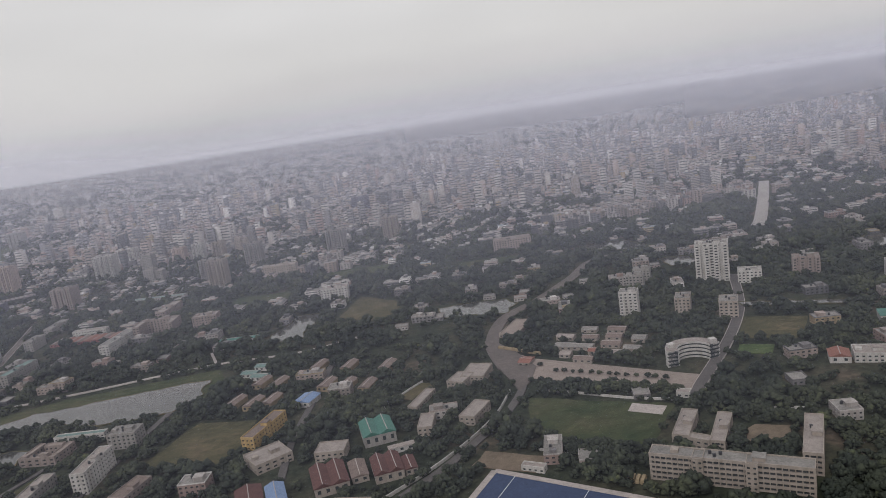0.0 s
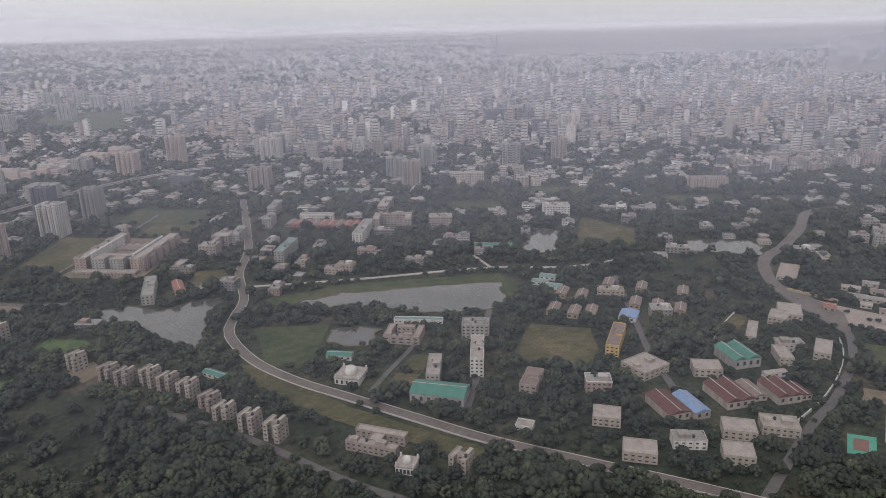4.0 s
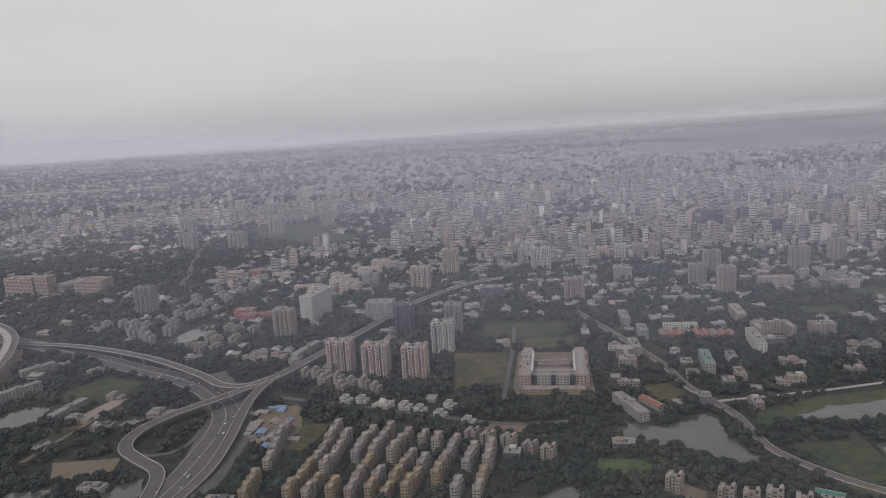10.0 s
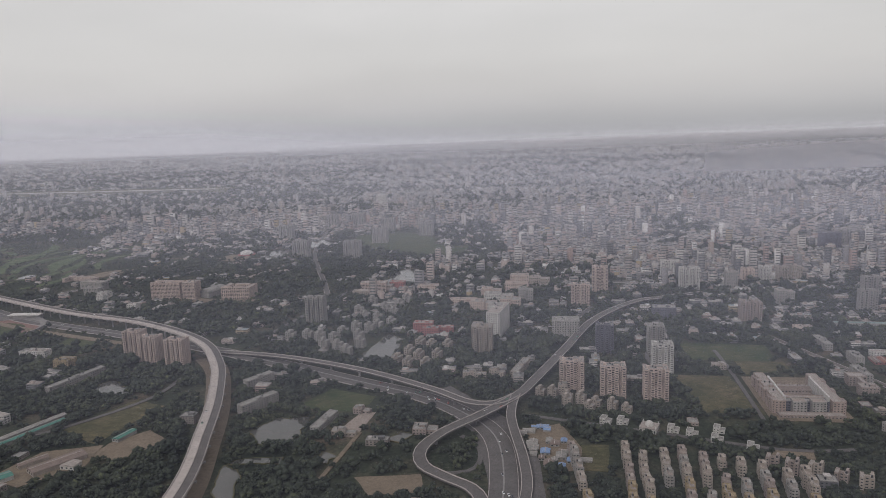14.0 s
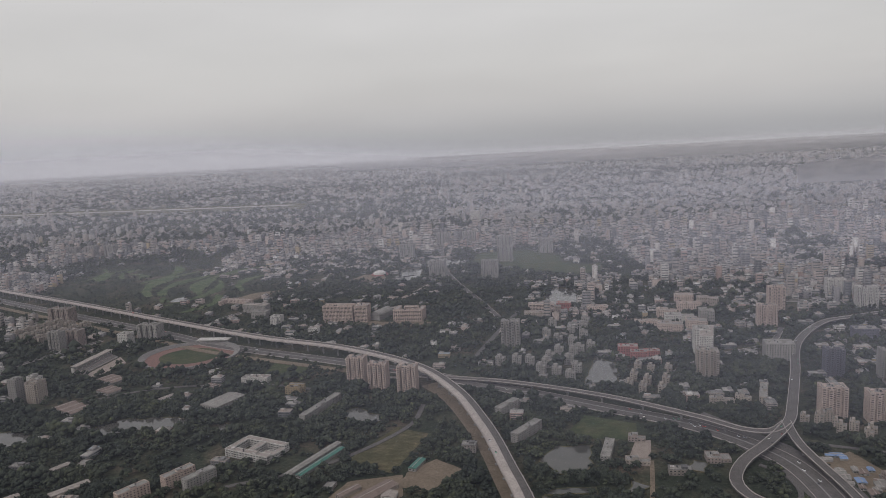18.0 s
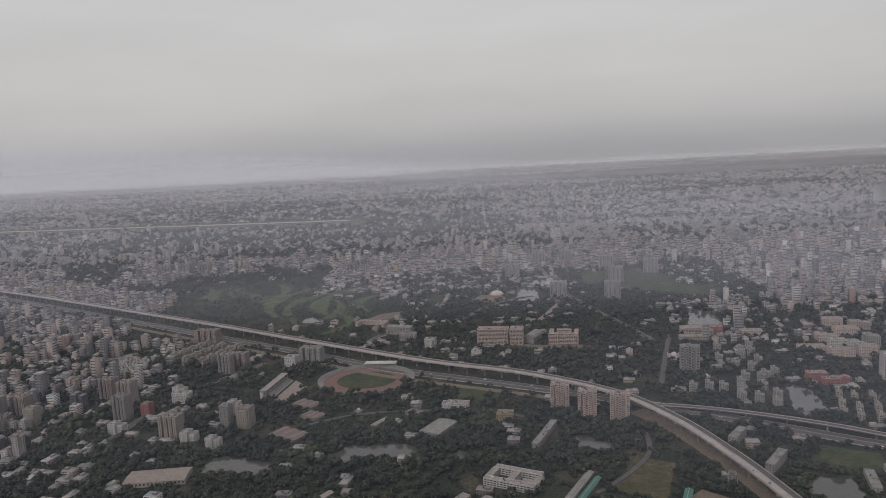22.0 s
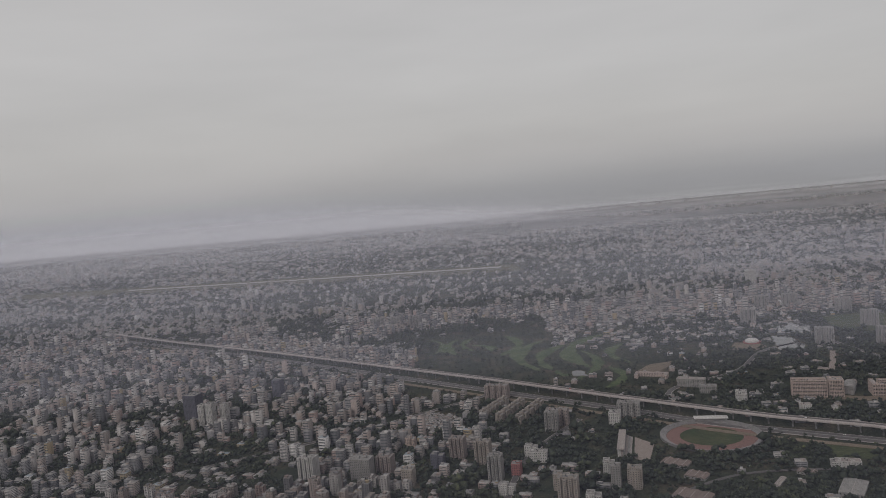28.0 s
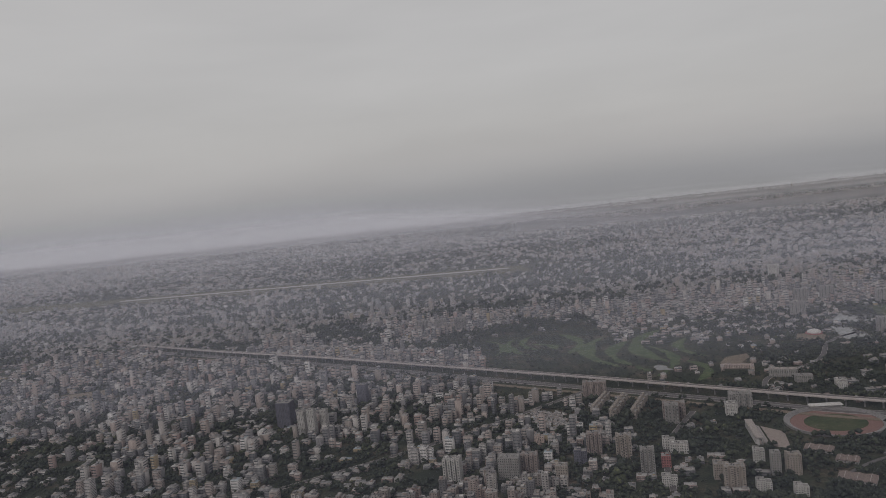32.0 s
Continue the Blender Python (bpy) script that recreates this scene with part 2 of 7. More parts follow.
M["grass"] = turf("worn_green_grass", (0.028, 0.040, 0.020), (0.045, 0.050, 0.026), (0.080, 0.068, 0.044), 0.05)
M["lawn"] = turf("bright_green_lawn", (0.040, 0.062, 0.026), (0.058, 0.078, 0.034), (0.078, 0.084, 0.045), 0.08)
M["fairway"] = turf("dull_green_fairway", (0.040, 0.056, 0.029), (0.060, 0.076, 0.039), (0.080, 0.086, 0.050), 0.05)
M["runway"] = blotched("worn_runway_concrete", (0.17, 0.155, 0.148), (0.25, 0.23, 0.22), 0.05)
M["dry_grass"] = turf("dry_brown_grass", (0.044, 0.044, 0.024), (0.066, 0.058, 0.033), (0.105, 0.080, 0.054), 0.06)
M["bark"] = blotched("dull_bark", (0.06, 0.045, 0.035), (0.12, 0.09, 0.07), 2.0)
M["car"] = Nodes("car_paint_mixed")
M["car"] = M["car"].done(M["car"].ramp(M["car"].tree.nodes.new("ShaderNodeObjectInfo").outputs["Random"], [(0, (0.6, 0.6, 0.6)), (0.35, (0.05, 0.05, 0.06)), (0.5, (0.3, 0.3, 0.32)), (0.7, (0.35, 0.04, 0.03)), (0.82, (0.05, 0.2, 0.12)), (0.92, (0.7, 0.68, 0.6))], "CONSTANT"), 0.3)


def leaf_material(name, island):
    """Foliage whose green differs from tree to tree, a little from tuft to tuft and over whole groves."""
    n = Nodes(name)
    rnd = n.geo.outputs["Random Per Island"] if island else n.tree.nodes.new("ShaderNodeObjectInfo").outputs["Random"]
    one = n.ramp(n.noise(0.24, 2), [(0.30, (0, 0, 0)), (0.70, (1, 1, 1))])
    pick = n.mix(0.28 if island else 0.6, one, n.ramp(rnd, [(0, (0, 0, 0)), (1, (1, 1, 1))]))
    base = n.ramp(pick, [(0.0, (0.0155, 0.0198, 0.0170)), (0.35, (0.0225, 0.0275, 0.0220)), (0.65, (0.0312, 0.0372, 0.0278)), (0.85, (0.0430, 0.0500, 0.0337)), (1.0, (0.071, 0.081, 0.0410))])
    tone = n.ramp(n.noise(0.028, 5), [(0.30, (0.70, 0.74, 0.82)), (0.5, (1.0, 1.0, 1.0)), (0.7, (1.42, 1.34, 1.05))])
    speck = n.ramp(n.noise(2.6, 5), [(0.35, (0.74, 0.74, 0.76)), (0.65, (1.24, 1.22, 1.16))])
    n.bump(n.noise(1.6, 4), 0.6, 0.4)
    return n.done(n.mix(1.0, n.mix(1.0, base, tone, "MULTIPLY"), speck, "MULTIPLY"), 0.8, spec=0.12)


M["leaves"] = leaf_material("dark_green_foliage", True)
M["leaves_one"] = leaf_material("dark_green_foliage_single", False)

n = Nodes("murky_pond_water")
n.bump(n.noise(0.6, 3), 0.05, 0.2)
M["water"] = n.done(n.ramp(n.noise(0.03), [(0.3, (0.036, 0.036, 0.034)), (0.7, (0.062, 0.058, 0.054))]), 0.10, spec=0.36)

n = Nodes("mixed_open_ground")
low = n.ramp(n.noise(0.03, 7), [(0.30, (0.014, 0.018, 0.014)), (0.48, (0.024, 0.029, 0.020)), (0.58, (0.040, 0.039, 0.028)), (0.67, (0.070, 0.056, 0.045)), (0.76, (0.11, 0.092, 0.080))])
spots = n.ramp(n.noise(0.45, 6), [(0.35, (0.55, 0.58, 0.55)), (0.62, (1.3, 1.25, 1.18))])
n.bump(n.noise(0.5, 4), 0.8, 0.5)
M["ground"] = n.done(n.mix(1.0, low, spots, "MULTIPLY"), 0.95, spec=0.1)


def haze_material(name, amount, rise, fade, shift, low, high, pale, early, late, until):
    """A see-through tint standing in for haze: scatters light on both sides; thickens above the ground and thins out
    aloft.
    """
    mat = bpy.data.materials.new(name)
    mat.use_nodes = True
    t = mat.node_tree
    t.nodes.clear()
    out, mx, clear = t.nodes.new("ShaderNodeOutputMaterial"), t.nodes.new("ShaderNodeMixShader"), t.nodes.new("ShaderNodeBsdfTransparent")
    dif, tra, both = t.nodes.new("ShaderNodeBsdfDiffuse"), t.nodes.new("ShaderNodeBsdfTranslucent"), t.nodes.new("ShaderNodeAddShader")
    # normals set vertical, so the sheets brighten with light from above
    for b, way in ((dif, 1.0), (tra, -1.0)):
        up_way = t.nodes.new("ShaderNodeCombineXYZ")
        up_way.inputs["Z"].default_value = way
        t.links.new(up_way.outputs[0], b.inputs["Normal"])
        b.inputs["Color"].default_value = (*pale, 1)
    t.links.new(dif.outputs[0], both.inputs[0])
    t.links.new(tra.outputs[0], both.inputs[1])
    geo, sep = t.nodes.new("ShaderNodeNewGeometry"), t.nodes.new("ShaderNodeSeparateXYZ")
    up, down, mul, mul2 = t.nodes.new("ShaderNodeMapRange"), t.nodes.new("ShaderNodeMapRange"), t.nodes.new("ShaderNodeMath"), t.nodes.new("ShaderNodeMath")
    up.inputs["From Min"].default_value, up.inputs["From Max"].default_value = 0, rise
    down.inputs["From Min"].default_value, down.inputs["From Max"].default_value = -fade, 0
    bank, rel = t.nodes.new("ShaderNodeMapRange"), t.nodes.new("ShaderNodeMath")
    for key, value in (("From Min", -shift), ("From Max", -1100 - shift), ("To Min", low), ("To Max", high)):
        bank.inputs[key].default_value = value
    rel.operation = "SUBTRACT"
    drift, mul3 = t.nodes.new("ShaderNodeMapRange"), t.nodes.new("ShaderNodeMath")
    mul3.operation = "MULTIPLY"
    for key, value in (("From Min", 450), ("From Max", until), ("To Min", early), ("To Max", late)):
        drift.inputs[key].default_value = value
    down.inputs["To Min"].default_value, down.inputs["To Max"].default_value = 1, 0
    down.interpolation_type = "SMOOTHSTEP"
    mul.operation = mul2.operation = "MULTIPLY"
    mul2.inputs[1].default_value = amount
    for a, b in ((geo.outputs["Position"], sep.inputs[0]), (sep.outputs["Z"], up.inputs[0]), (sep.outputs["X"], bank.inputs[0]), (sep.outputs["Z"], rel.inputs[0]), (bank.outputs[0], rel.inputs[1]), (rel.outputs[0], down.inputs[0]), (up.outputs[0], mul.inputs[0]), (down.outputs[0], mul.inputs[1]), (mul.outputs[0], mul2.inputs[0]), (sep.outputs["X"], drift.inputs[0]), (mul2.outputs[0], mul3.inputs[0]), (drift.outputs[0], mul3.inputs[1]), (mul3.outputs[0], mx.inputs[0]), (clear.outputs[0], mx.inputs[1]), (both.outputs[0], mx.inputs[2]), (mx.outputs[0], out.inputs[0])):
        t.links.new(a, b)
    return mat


# ---- mesh helpers ----
class Shape:
    """Collects boxes, prisms and ribbons, and makes one mesh of them."""

    def __init__(self):
        self.v, self.f, self.m = [], [], []

    def add(self, verts, faces, mat=0):
        k = len(self.v)
        self.v += verts
        self.f += [tuple(i + k for i in q) for q in faces]
        self.m += [mat] * len(faces)

    def box(self, x0, x1, y0, y1, z0, z1, mat=0):
        self.add([(x0, y0, z0), (x1, y0, z0), (x1, y1, z0), (x0, y1, z0), (x0, y0, z1), (x1, y0, z1), (x1, y1, z1), (x0, y1, z1)],
                 [(0, 1, 5, 4), (1, 2, 6, 5), (2, 3, 7, 6), (3, 0, 4, 7), (4, 5, 6, 7), (3, 2, 1, 0)], mat)

    def gable(self, x0, x1, y0, y1, z0, z1, mat=0, over=0.2):
        ym = (y0 + y1) / 2
        x0, x1, y0, y1 = x0 - over, x1 + over, y0 - over, y1 + over
        self.add([(x0, y0, z0), (x1, y0, z0), (x1, ym, z1), (x0, ym, z1), (x1, y1, z0), (x0, y1, z0)], [(0, 1, 2, 3), (3, 2, 4, 5), (0, 3, 5), (1, 4, 2), (0, 5, 4, 1)], mat)

    def prism(self, pts, z0, z1, mat=0):
        n = len(pts)
        self.add([(x, y, z0) for x, y in pts] + [(x, y, z1) for x, y in pts], [tuple(range(n, 2 * n))] + [(i, (i + 1) % n, n + (i + 1) % n, n + i) for i in range(n)], mat)

    def drum(self, cx, cy, r, z0, z1, n=10, mat=0, r1=None):
        r1 = r if r1 is None else r1
        a = [2 * math.pi * i / n for i in range(n)]
        self.add([(cx + r * math.cos(t), cy + r * math.sin(t), z0) for t in a] + [(cx + r1 * math.cos(t), cy + r1 * math.sin(t), z1) for t in a],
                 [tuple(range(n, 2 * n))] + [(i, (i + 1) % n, n + (i + 1) % n, n + i) for i in range(n)], mat)

    def dome(self, cx, cy, r, z0, rise, n=12, rings=4, mat=0):
        for k in range(rings):
            a0, a1 = k / rings * math.pi / 2, (k + 1) / rings * math.pi / 2
            self.drum(cx, cy, r * math.cos(a0), z0 + rise * math.sin(a0), z0 + rise * math.sin(a1), n, mat, max(0.02, r * math.cos(a1)))

    def mesh(self, name, mats):
        me = bpy.data.meshes.new(name)
        me.from_pydata(self.v, [], self.f)
        for m in mats:
            me.materials.append(M[m])
        if len(mats) > 1:
            me.polygons.foreach_set("material_index", self.m)
        return me


def part(name, shape, mat, parent, label=""):
    """Links a shape as one mesh object under a thing or a part."""
    ob = new(name, shape.mesh(name, [mat] if isinstance(mat, str) else mat))
    ob.parent = parent
    return tagged(ob, label)


def thing(name, shape, mat, label, category, group="", kind="", m=None):
    ob = new(name, shape.mesh(name, [mat] if isinstance(mat, str) else mat))
    if m is not None:
        ob.matrix_basis = m
    return tagged(ob, label, category, group, kind)


def spline(pts, step=5.0):
    """A smooth line through a few control points."""
    p = np.array([pts[0]] + list(pts) + [pts[-1]], float)
    out = []
    for i in range(1, len(p) - 2):
        k = max(2, int(np.linalg.norm(p[i + 1] - p[i]) / step))
        t = np.linspace(0, 1, k, endpoint=False)[:, None]
        out.append(0.5 * (2 * p[i] + (p[i + 1] - p[i - 1]) * t + (2 * p[i - 1] - 5 * p[i] + 4 * p[i + 1] - p[i + 2]) * t ** 2 + (3 * p[i] - p[i - 1] - 3 * p[i + 1] + p[i + 2]) * t ** 3))
    return np.concatenate(out + [p[-2:-1]])


def sides(line, half, shift=0.0):
    d = np.gradient(line[:, :2], axis=0)
    nrm = np.stack([-d[:, 1], d[:, 0]], 1) / np.maximum(np.linalg.norm(d, axis=1), 1e-6)[:, None]
    return line[:, :2] + nrm * (shift + half), line[:, :2] + nrm * (shift - half)


def ribbon(shape, line, half, z0, z1, shift=0.0, mat=0):
    """A band of that half width along a line, from z0 up to z1 (z1 may be a list, one height a point)."""
    a, b = sides(line, half, shift)
    n = len(line)
    top = np.broadcast_to(z1, n)
    bot = np.broadcast_to(z0, n)
    vs = [(*q, t) for q, t in zip(a, top)] + [(*q, t) for q, t in zip(b, top)] + [(*q, t) for q, t in zip(a, bot)] + [(*q, t) for q, t in zip(b, bot)]
    fs = []
    for i in range(n - 1):
        j = i + 1
        fs += [(n + i, n + j, j, i), (i, j, 2 * n + j, 2 * n + i), (n + j, n + i, 3 * n + i, 3 * n + j), (2 * n + i, 2 * n + j, 3 * n + j, 3 * n + i)]
    fs += [(0, 2 * n, 3 * n, n), (n - 1, 2 * n - 1, 4 * n - 1, 3 * n - 1)]
    shape.add([tuple(map(float, q)) for q in vs], fs, mat)


# what ground is taken, in squares of 2 m
X0, X1, Y0, Y1, CELL = -2000, 900, 60, 1500, 2.0
taken = np.zeros((int((Y1 - Y0) / CELL), int((X1 - X0) / CELL)), np.uint8)
GX, GY = np.meshgrid(X0 + CELL * (np.arange(taken.shape[1]) + 0.5), Y0 + CELL * (np.arange(taken.shape[0]) + 0.5))


def take_poly(pts, code=1):
    p = np.array(pts, float)
    x0, y0, x1, y1 = *p.min(0), *p.max(0)
    c0, c1 = max(0, int((x0 - X0) / CELL)), min(taken.shape[1], int((x1 - X0) / CELL) + 2)
    r0, r1 = max(0, int((y0 - Y0) / CELL)), min(taken.shape[0], int((y1 - Y0) / CELL) + 2)
    if c0 >= c1 or r0 >= r1:
        return
    gx, gy = GX[r0:r1, c0:c1], GY[r0:r1, c0:c1]
    inside = np.zeros(gx.shape, bool)
    for (ax, ay), (bx, by) in zip(p, np.roll(p, -1, 0)):
        cross = ((ay > gy) != (by > gy)) & (gx < (bx - ax) * (gy - ay) / (by - ay + 1e-9) + ax)
        inside ^= cross
    taken[r0:r1, c0:c1][inside] = code


def take_line(line, half, code=1):
    for x, y in spline(line[:, :2], 2.0) if len(line) < 4 else line[:, :2]:
        c0, c1 = int((x - half - X0) / CELL), int((x + half - X0) / CELL) + 1
        r0, r1 = int((y - half - Y0) / CELL), int((y + half - Y0) / CELL) + 1
        if c1 > 0 and r1 > 0 and c0 < taken.shape[1] and r0 < taken.shape[0]:
            taken[max(0, r0):r1, max(0, c0):c1] = code


def take_box(x, y, w, d, rot, grow=1.0):
    c, s = math.cos(radians(rot)), math.sin(radians(rot))
    take_poly([(x + c * u - s * v, y + s * u + c * v) for u, v in ((-w / 2 - grow, -d / 2 - grow), (w / 2 + grow, -d / 2 - grow), (w / 2 + grow, d / 2 + grow), (-w / 2 - grow, d / 2 + grow))])


def free(x, y):
    c, r = int((x - X0) / CELL), int((y - Y0) / CELL)
    return not (0 <= c < taken.shape[1] and 0 <= r < taken.shape[0]) or taken[r, c] == 0


def outline(pts, step=3.0, wobble=1.0, seed=0):
    """A closed, slightly ragged outline through a few corners."""
    p = list(pts) + [pts[0]]
    line = []
    for a, b in zip(p, p[1:]):
        k = max(1, int(math.dist(a, b) / step))
        line += [(a[0] + (b[0] - a[0]) * i / k, a[1] + (b[1] - a[1]) * i / k) for i in range(k)]
    return [(x + wobble * noise.noise((x * 0.12, y * 0.12, seed)), y + wobble * noise.noise((x * 0.12, y * 0.12, seed + 9))) for x, y in line]


# ---- ground ----
g = Shape()
for i in range(20):
    for j in range(12):
        x, y = -14000 + i * 1300, -1800 + j * 1300
        g.add([(x, y, 0), (x + 1300, y, 0), (x + 1300, y + 1300, 0), (x, y + 1300, 0)], [(0, 1, 2, 3)])
import itertools

LEVELS = {"patch": itertools.count(), "road": itertools.count(), "pond": itertools.count()}
thing("ground", g, "ground", "flat green and brown land under the city", "ground", kind="structure")


def patch(name, pts, mat, label, category, z=0.06, wobble=1.0, kind="structure"):
    o = outline(pts, 3.0, wobble, len(name))
    s = Shape()
    s.prism(o, 0.0, z + 0.004 * next(LEVELS["patch"]))
    take_poly(pts)
    return thing(name, s, mat, label, category, kind=kind)


def pond(pts, label="grey-brown pond reflecting the overcast sky"):
    o = outline(pts, 2.0, 3.6, len(pts))
    s = Shape()
    level = 0.38 + 0.004 * next(LEVELS["pond"])
    s.prism(o, 0.0, level)
    mx, my = sum(p[0] for p in pts) / len(pts), sum(p[1] for p in pts) / len(pts)
    take_poly([(mx + (x - mx) * 0.93, my + (y - my) * 0.93) for x, y in pts])
    ob = thing("pond", s, "water", label, "pond", kind="structure")
    rim, line = Shape(), np.array(o + o[:1])
    ribbon(rim, line, 0.3, 0.0, level + 0.08)
    part("bank", rim, "dry_grass", ob, "worn grassy bank")
    return ob


def road(pts, width, label, mat="asphalt", z=0.14, kerb=True, name="road", median=False):
    line = spline(pts)
    s = Shape()
    z += 0.24 + 0.004 * next(LEVELS["road"])
    ribbon(s, line, width / 2, 0.0, z)
    ob = thing(name, s, mat, label, "road", kind="structure")
    if kerb and width >= 3.3:
        for side in (-1, 1):
            k = Shape()
            ribbon(k, line, 0.12, 0.0, z + 0.1 + 0.002 * side, side * (width / 2 + 0.12))
            part("kerb", k, "concrete", ob, "worn concrete kerb")
    if median:
        k = Shape()
        ribbon(k, line, 0.35, 0.0, z + 0.25)
        part("median", k, "pier", ob, "narrow concrete median strip")
    take_line(line, max(1.0, width / 2 - 0.4))
    return ob


def elevated(name, pts, heights, width, label, mat="concrete", pier_step=6, parapet=0.45, thick=0.7, rails=False):
    """A raised road deck on piers; heights: deck height at each control point."""
    line = spline([(x, y, h) for (x, y), h in zip(pts, heights)], 4.0)
    deck = Shape()
    ribbon(deck, line, width / 2, line[:, 2] - thick, line[:, 2])
    ob = thing(name, deck, mat, label, "flyover", kind="structure")
    for side in (-1, 1):
        p = Shape()
        ribbon(p, line, 0.15, line[:, 2], line[:, 2] + parapet, side * (width / 2 - 0.15))
        part("parapet", p, "concrete", ob, "pale concrete parapet")
    if mat == "concrete" or rails:
        m = Shape()
        ribbon(m, line, 0.2, line[:, 2], line[:, 2] + 0.3)
        part("median_barrier", m, "concrete", ob)
    for i in range(2, len(line) - 1, pier_step):
        x, y, h = line[i]
        if h < 2.0:
            continue
        p = Shape()
        d = line[min(i + 1, len(line) - 1)] - line[i - 1]
        ang = math.atan2(d[1], d[0])
        p.drum(x, y, 0.7, 0, h - thick - 0.6, 8)
        c, sn, hw = -math.sin(ang), math.cos(ang), width * (0.6 if mat == "concrete" else 0.36)
        ux, uy = math.cos(ang) * 0.7, math.sin(ang) * 0.7
        p.prism([(x + c * hw + ux, y + sn * hw + uy), (x + c * hw - ux, y + sn * hw - uy), (x - c * hw - ux, y - sn * hw - uy), (x - c * hw + ux, y - sn * hw + uy)], h - thick - 0.7, h - thick)
        part("pier", p, "pier", ob, "round concrete pier with hammerhead cap")
    take_line(line, width / 2 + 1.0)
    return ob


# ---- stand-in for haze over the city: thin tinted sheets, one behind the other, parallel to the flight ----
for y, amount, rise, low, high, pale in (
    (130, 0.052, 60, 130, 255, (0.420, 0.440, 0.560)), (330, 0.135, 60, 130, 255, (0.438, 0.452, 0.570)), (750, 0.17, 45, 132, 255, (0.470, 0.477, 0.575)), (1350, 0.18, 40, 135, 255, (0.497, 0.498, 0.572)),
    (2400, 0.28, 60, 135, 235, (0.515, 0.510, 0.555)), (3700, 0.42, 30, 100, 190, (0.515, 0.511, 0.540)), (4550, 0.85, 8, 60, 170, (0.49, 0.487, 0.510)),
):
    M["haze_%d" % y] = haze_material("stand_in_haze", amount, rise, 40 + 0.016 * min(y, 5000), 0.2 * min(y, 2800), low, high, pale, 2.05 if y < 600 else (1.5 if y < 2000 else 1.1), 0.24 if y < 600 else (0.62 if y < 1000 else 0.85), -720 if y < 600 else -900)
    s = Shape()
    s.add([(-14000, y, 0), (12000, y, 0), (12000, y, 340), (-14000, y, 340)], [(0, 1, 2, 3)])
    tagged(new("haze_veil", s.mesh("haze_veil", ["haze_%d" % y])), "thin see-through grey sheet standing in for haze", "haze", kind="structure")

# ---- water ----
pond([(-163, 278), (-138, 290), (-101, 291), (-70, 292), (-68, 273), (-77, 261), (-102, 262), (-123, 273), (-143, 273)], "long grey lake between grass banks")
pond([(-239, 283), (-226, 289), (-212, 282), (-200, 290), (-189, 292), (-190, 269), (-188, 243), (-196, 246), (-213, 264), (-232, 274)], "dark still lake among trees")
pond([(-35, 369), (-21, 366), (-32, 327), (-50, 331)])
pond([(35, 336), (66, 330), (72, 318), (62, 306), (36, 316)])
pond([(129, 414), (164, 409), (166, 380), (130, 394)])
pond([(155, 352), (173, 346), (166, 326), (156, 334)])
pond([(232, 312), (262, 324), (275, 314), (245, 300)])
pond([(-292, 228), (-262, 242), (-258, 234), (-284, 222)], "shallow greenish pond among trees")
pond([(-292, 212), (-272, 214), (-274, 204), (-288, 202)], "shallow greenish pond among trees")
pond([(-797, 429), (-789, 439), (-781, 445), (-754, 446), (-735, 437), (-738, 429), (-749, 421), (-764, 427), (-787, 419)])
pond([(-718, 420), (-712, 428), (-702, 423), (-709, 415)])
pond([(-640, 437), (-633, 441), (-615, 426), (-617, 414), (-637, 422)])
pond([(-483, 458), (-472, 486), (-462, 515), (-452, 493), (-461, 454)], "long grey lake among housing blocks")
pond([(-531, 351), (-520, 368), (-499, 367), (-508, 340), (-521, 336)])
pond([(-478, 274), (-462, 272), (-460, 252), (-480, 252)])
pond([(-498, 316), (-489, 326), (-483, 321), (-488, 312)])
pond([(-533, 318), (-520, 324), (-507, 321), (-509, 315)])
pond([(-441, 264), (-428, 278), (-424, 264), (-436, 252)])
pond([(-536, 318), (-526, 312), (-521, 250), (-530, 250)], "narrow canal with bare banks")
pond([(-450, 752), (-428, 734), (-440, 676), (-462, 664), (-474, 690)], "grey lake beside the rosy office")
pond([(-614, 904), (-590, 902), (-594, 830), (-612, 822), (-628, 832)], "square grey lake beside the domed hall")
pond([(-594, 950), (-560, 968), (-538, 950), (-541, 915), (-566, 905), (-590, 912)], "curved grey lake below apartment towers")
pond([(-872, 806), (-858, 808), (-852, 782), (-870, 784)], "small golf course pond")
pond([(-1610, 905), (-1548, 930), (-1540, 890), (-1590, 872)])
pond([(-870, 418), (-868, 440), (-840, 432), (-824, 424), (-830, 410)])
pond([(150, 262), (186, 240), (184, 236), (147, 256)], "narrow fish pond behind the playing field")

# ---- fields and bare ground ----
patch("playing_field", [(-170, 259), (-142, 257), (-147, 221), (-163, 227)], "grass", "fenced green playing field", "field")
patch("playing_field", [(-78, 219), (-65, 246), (-44, 238), (-46, 221), (-54, 207)], "dry_grass", "olive-brown drill field", "field")
patch("playing_field", [(-17, 343), (-2, 388), (20, 361), (9, 329)], "dry_grass", "bare brown sports field", "field")
patch("playing_field", [(47, 211), (85, 186), (66, 163), (41, 189)], "grass", "worn green football field", "field")
patch("bare_patch", [(70.9, 187.8), (74.2, 192.4), (82.4, 186), (78.6, 181.4)], "concrete", "pale concrete practice pad", "paving", z=0.09, wobble=0.1)
patch("playing_field", [(142, 246), (161, 233), (146, 214), (129, 225)], "dry_grass", "tan-green playing field", "field")
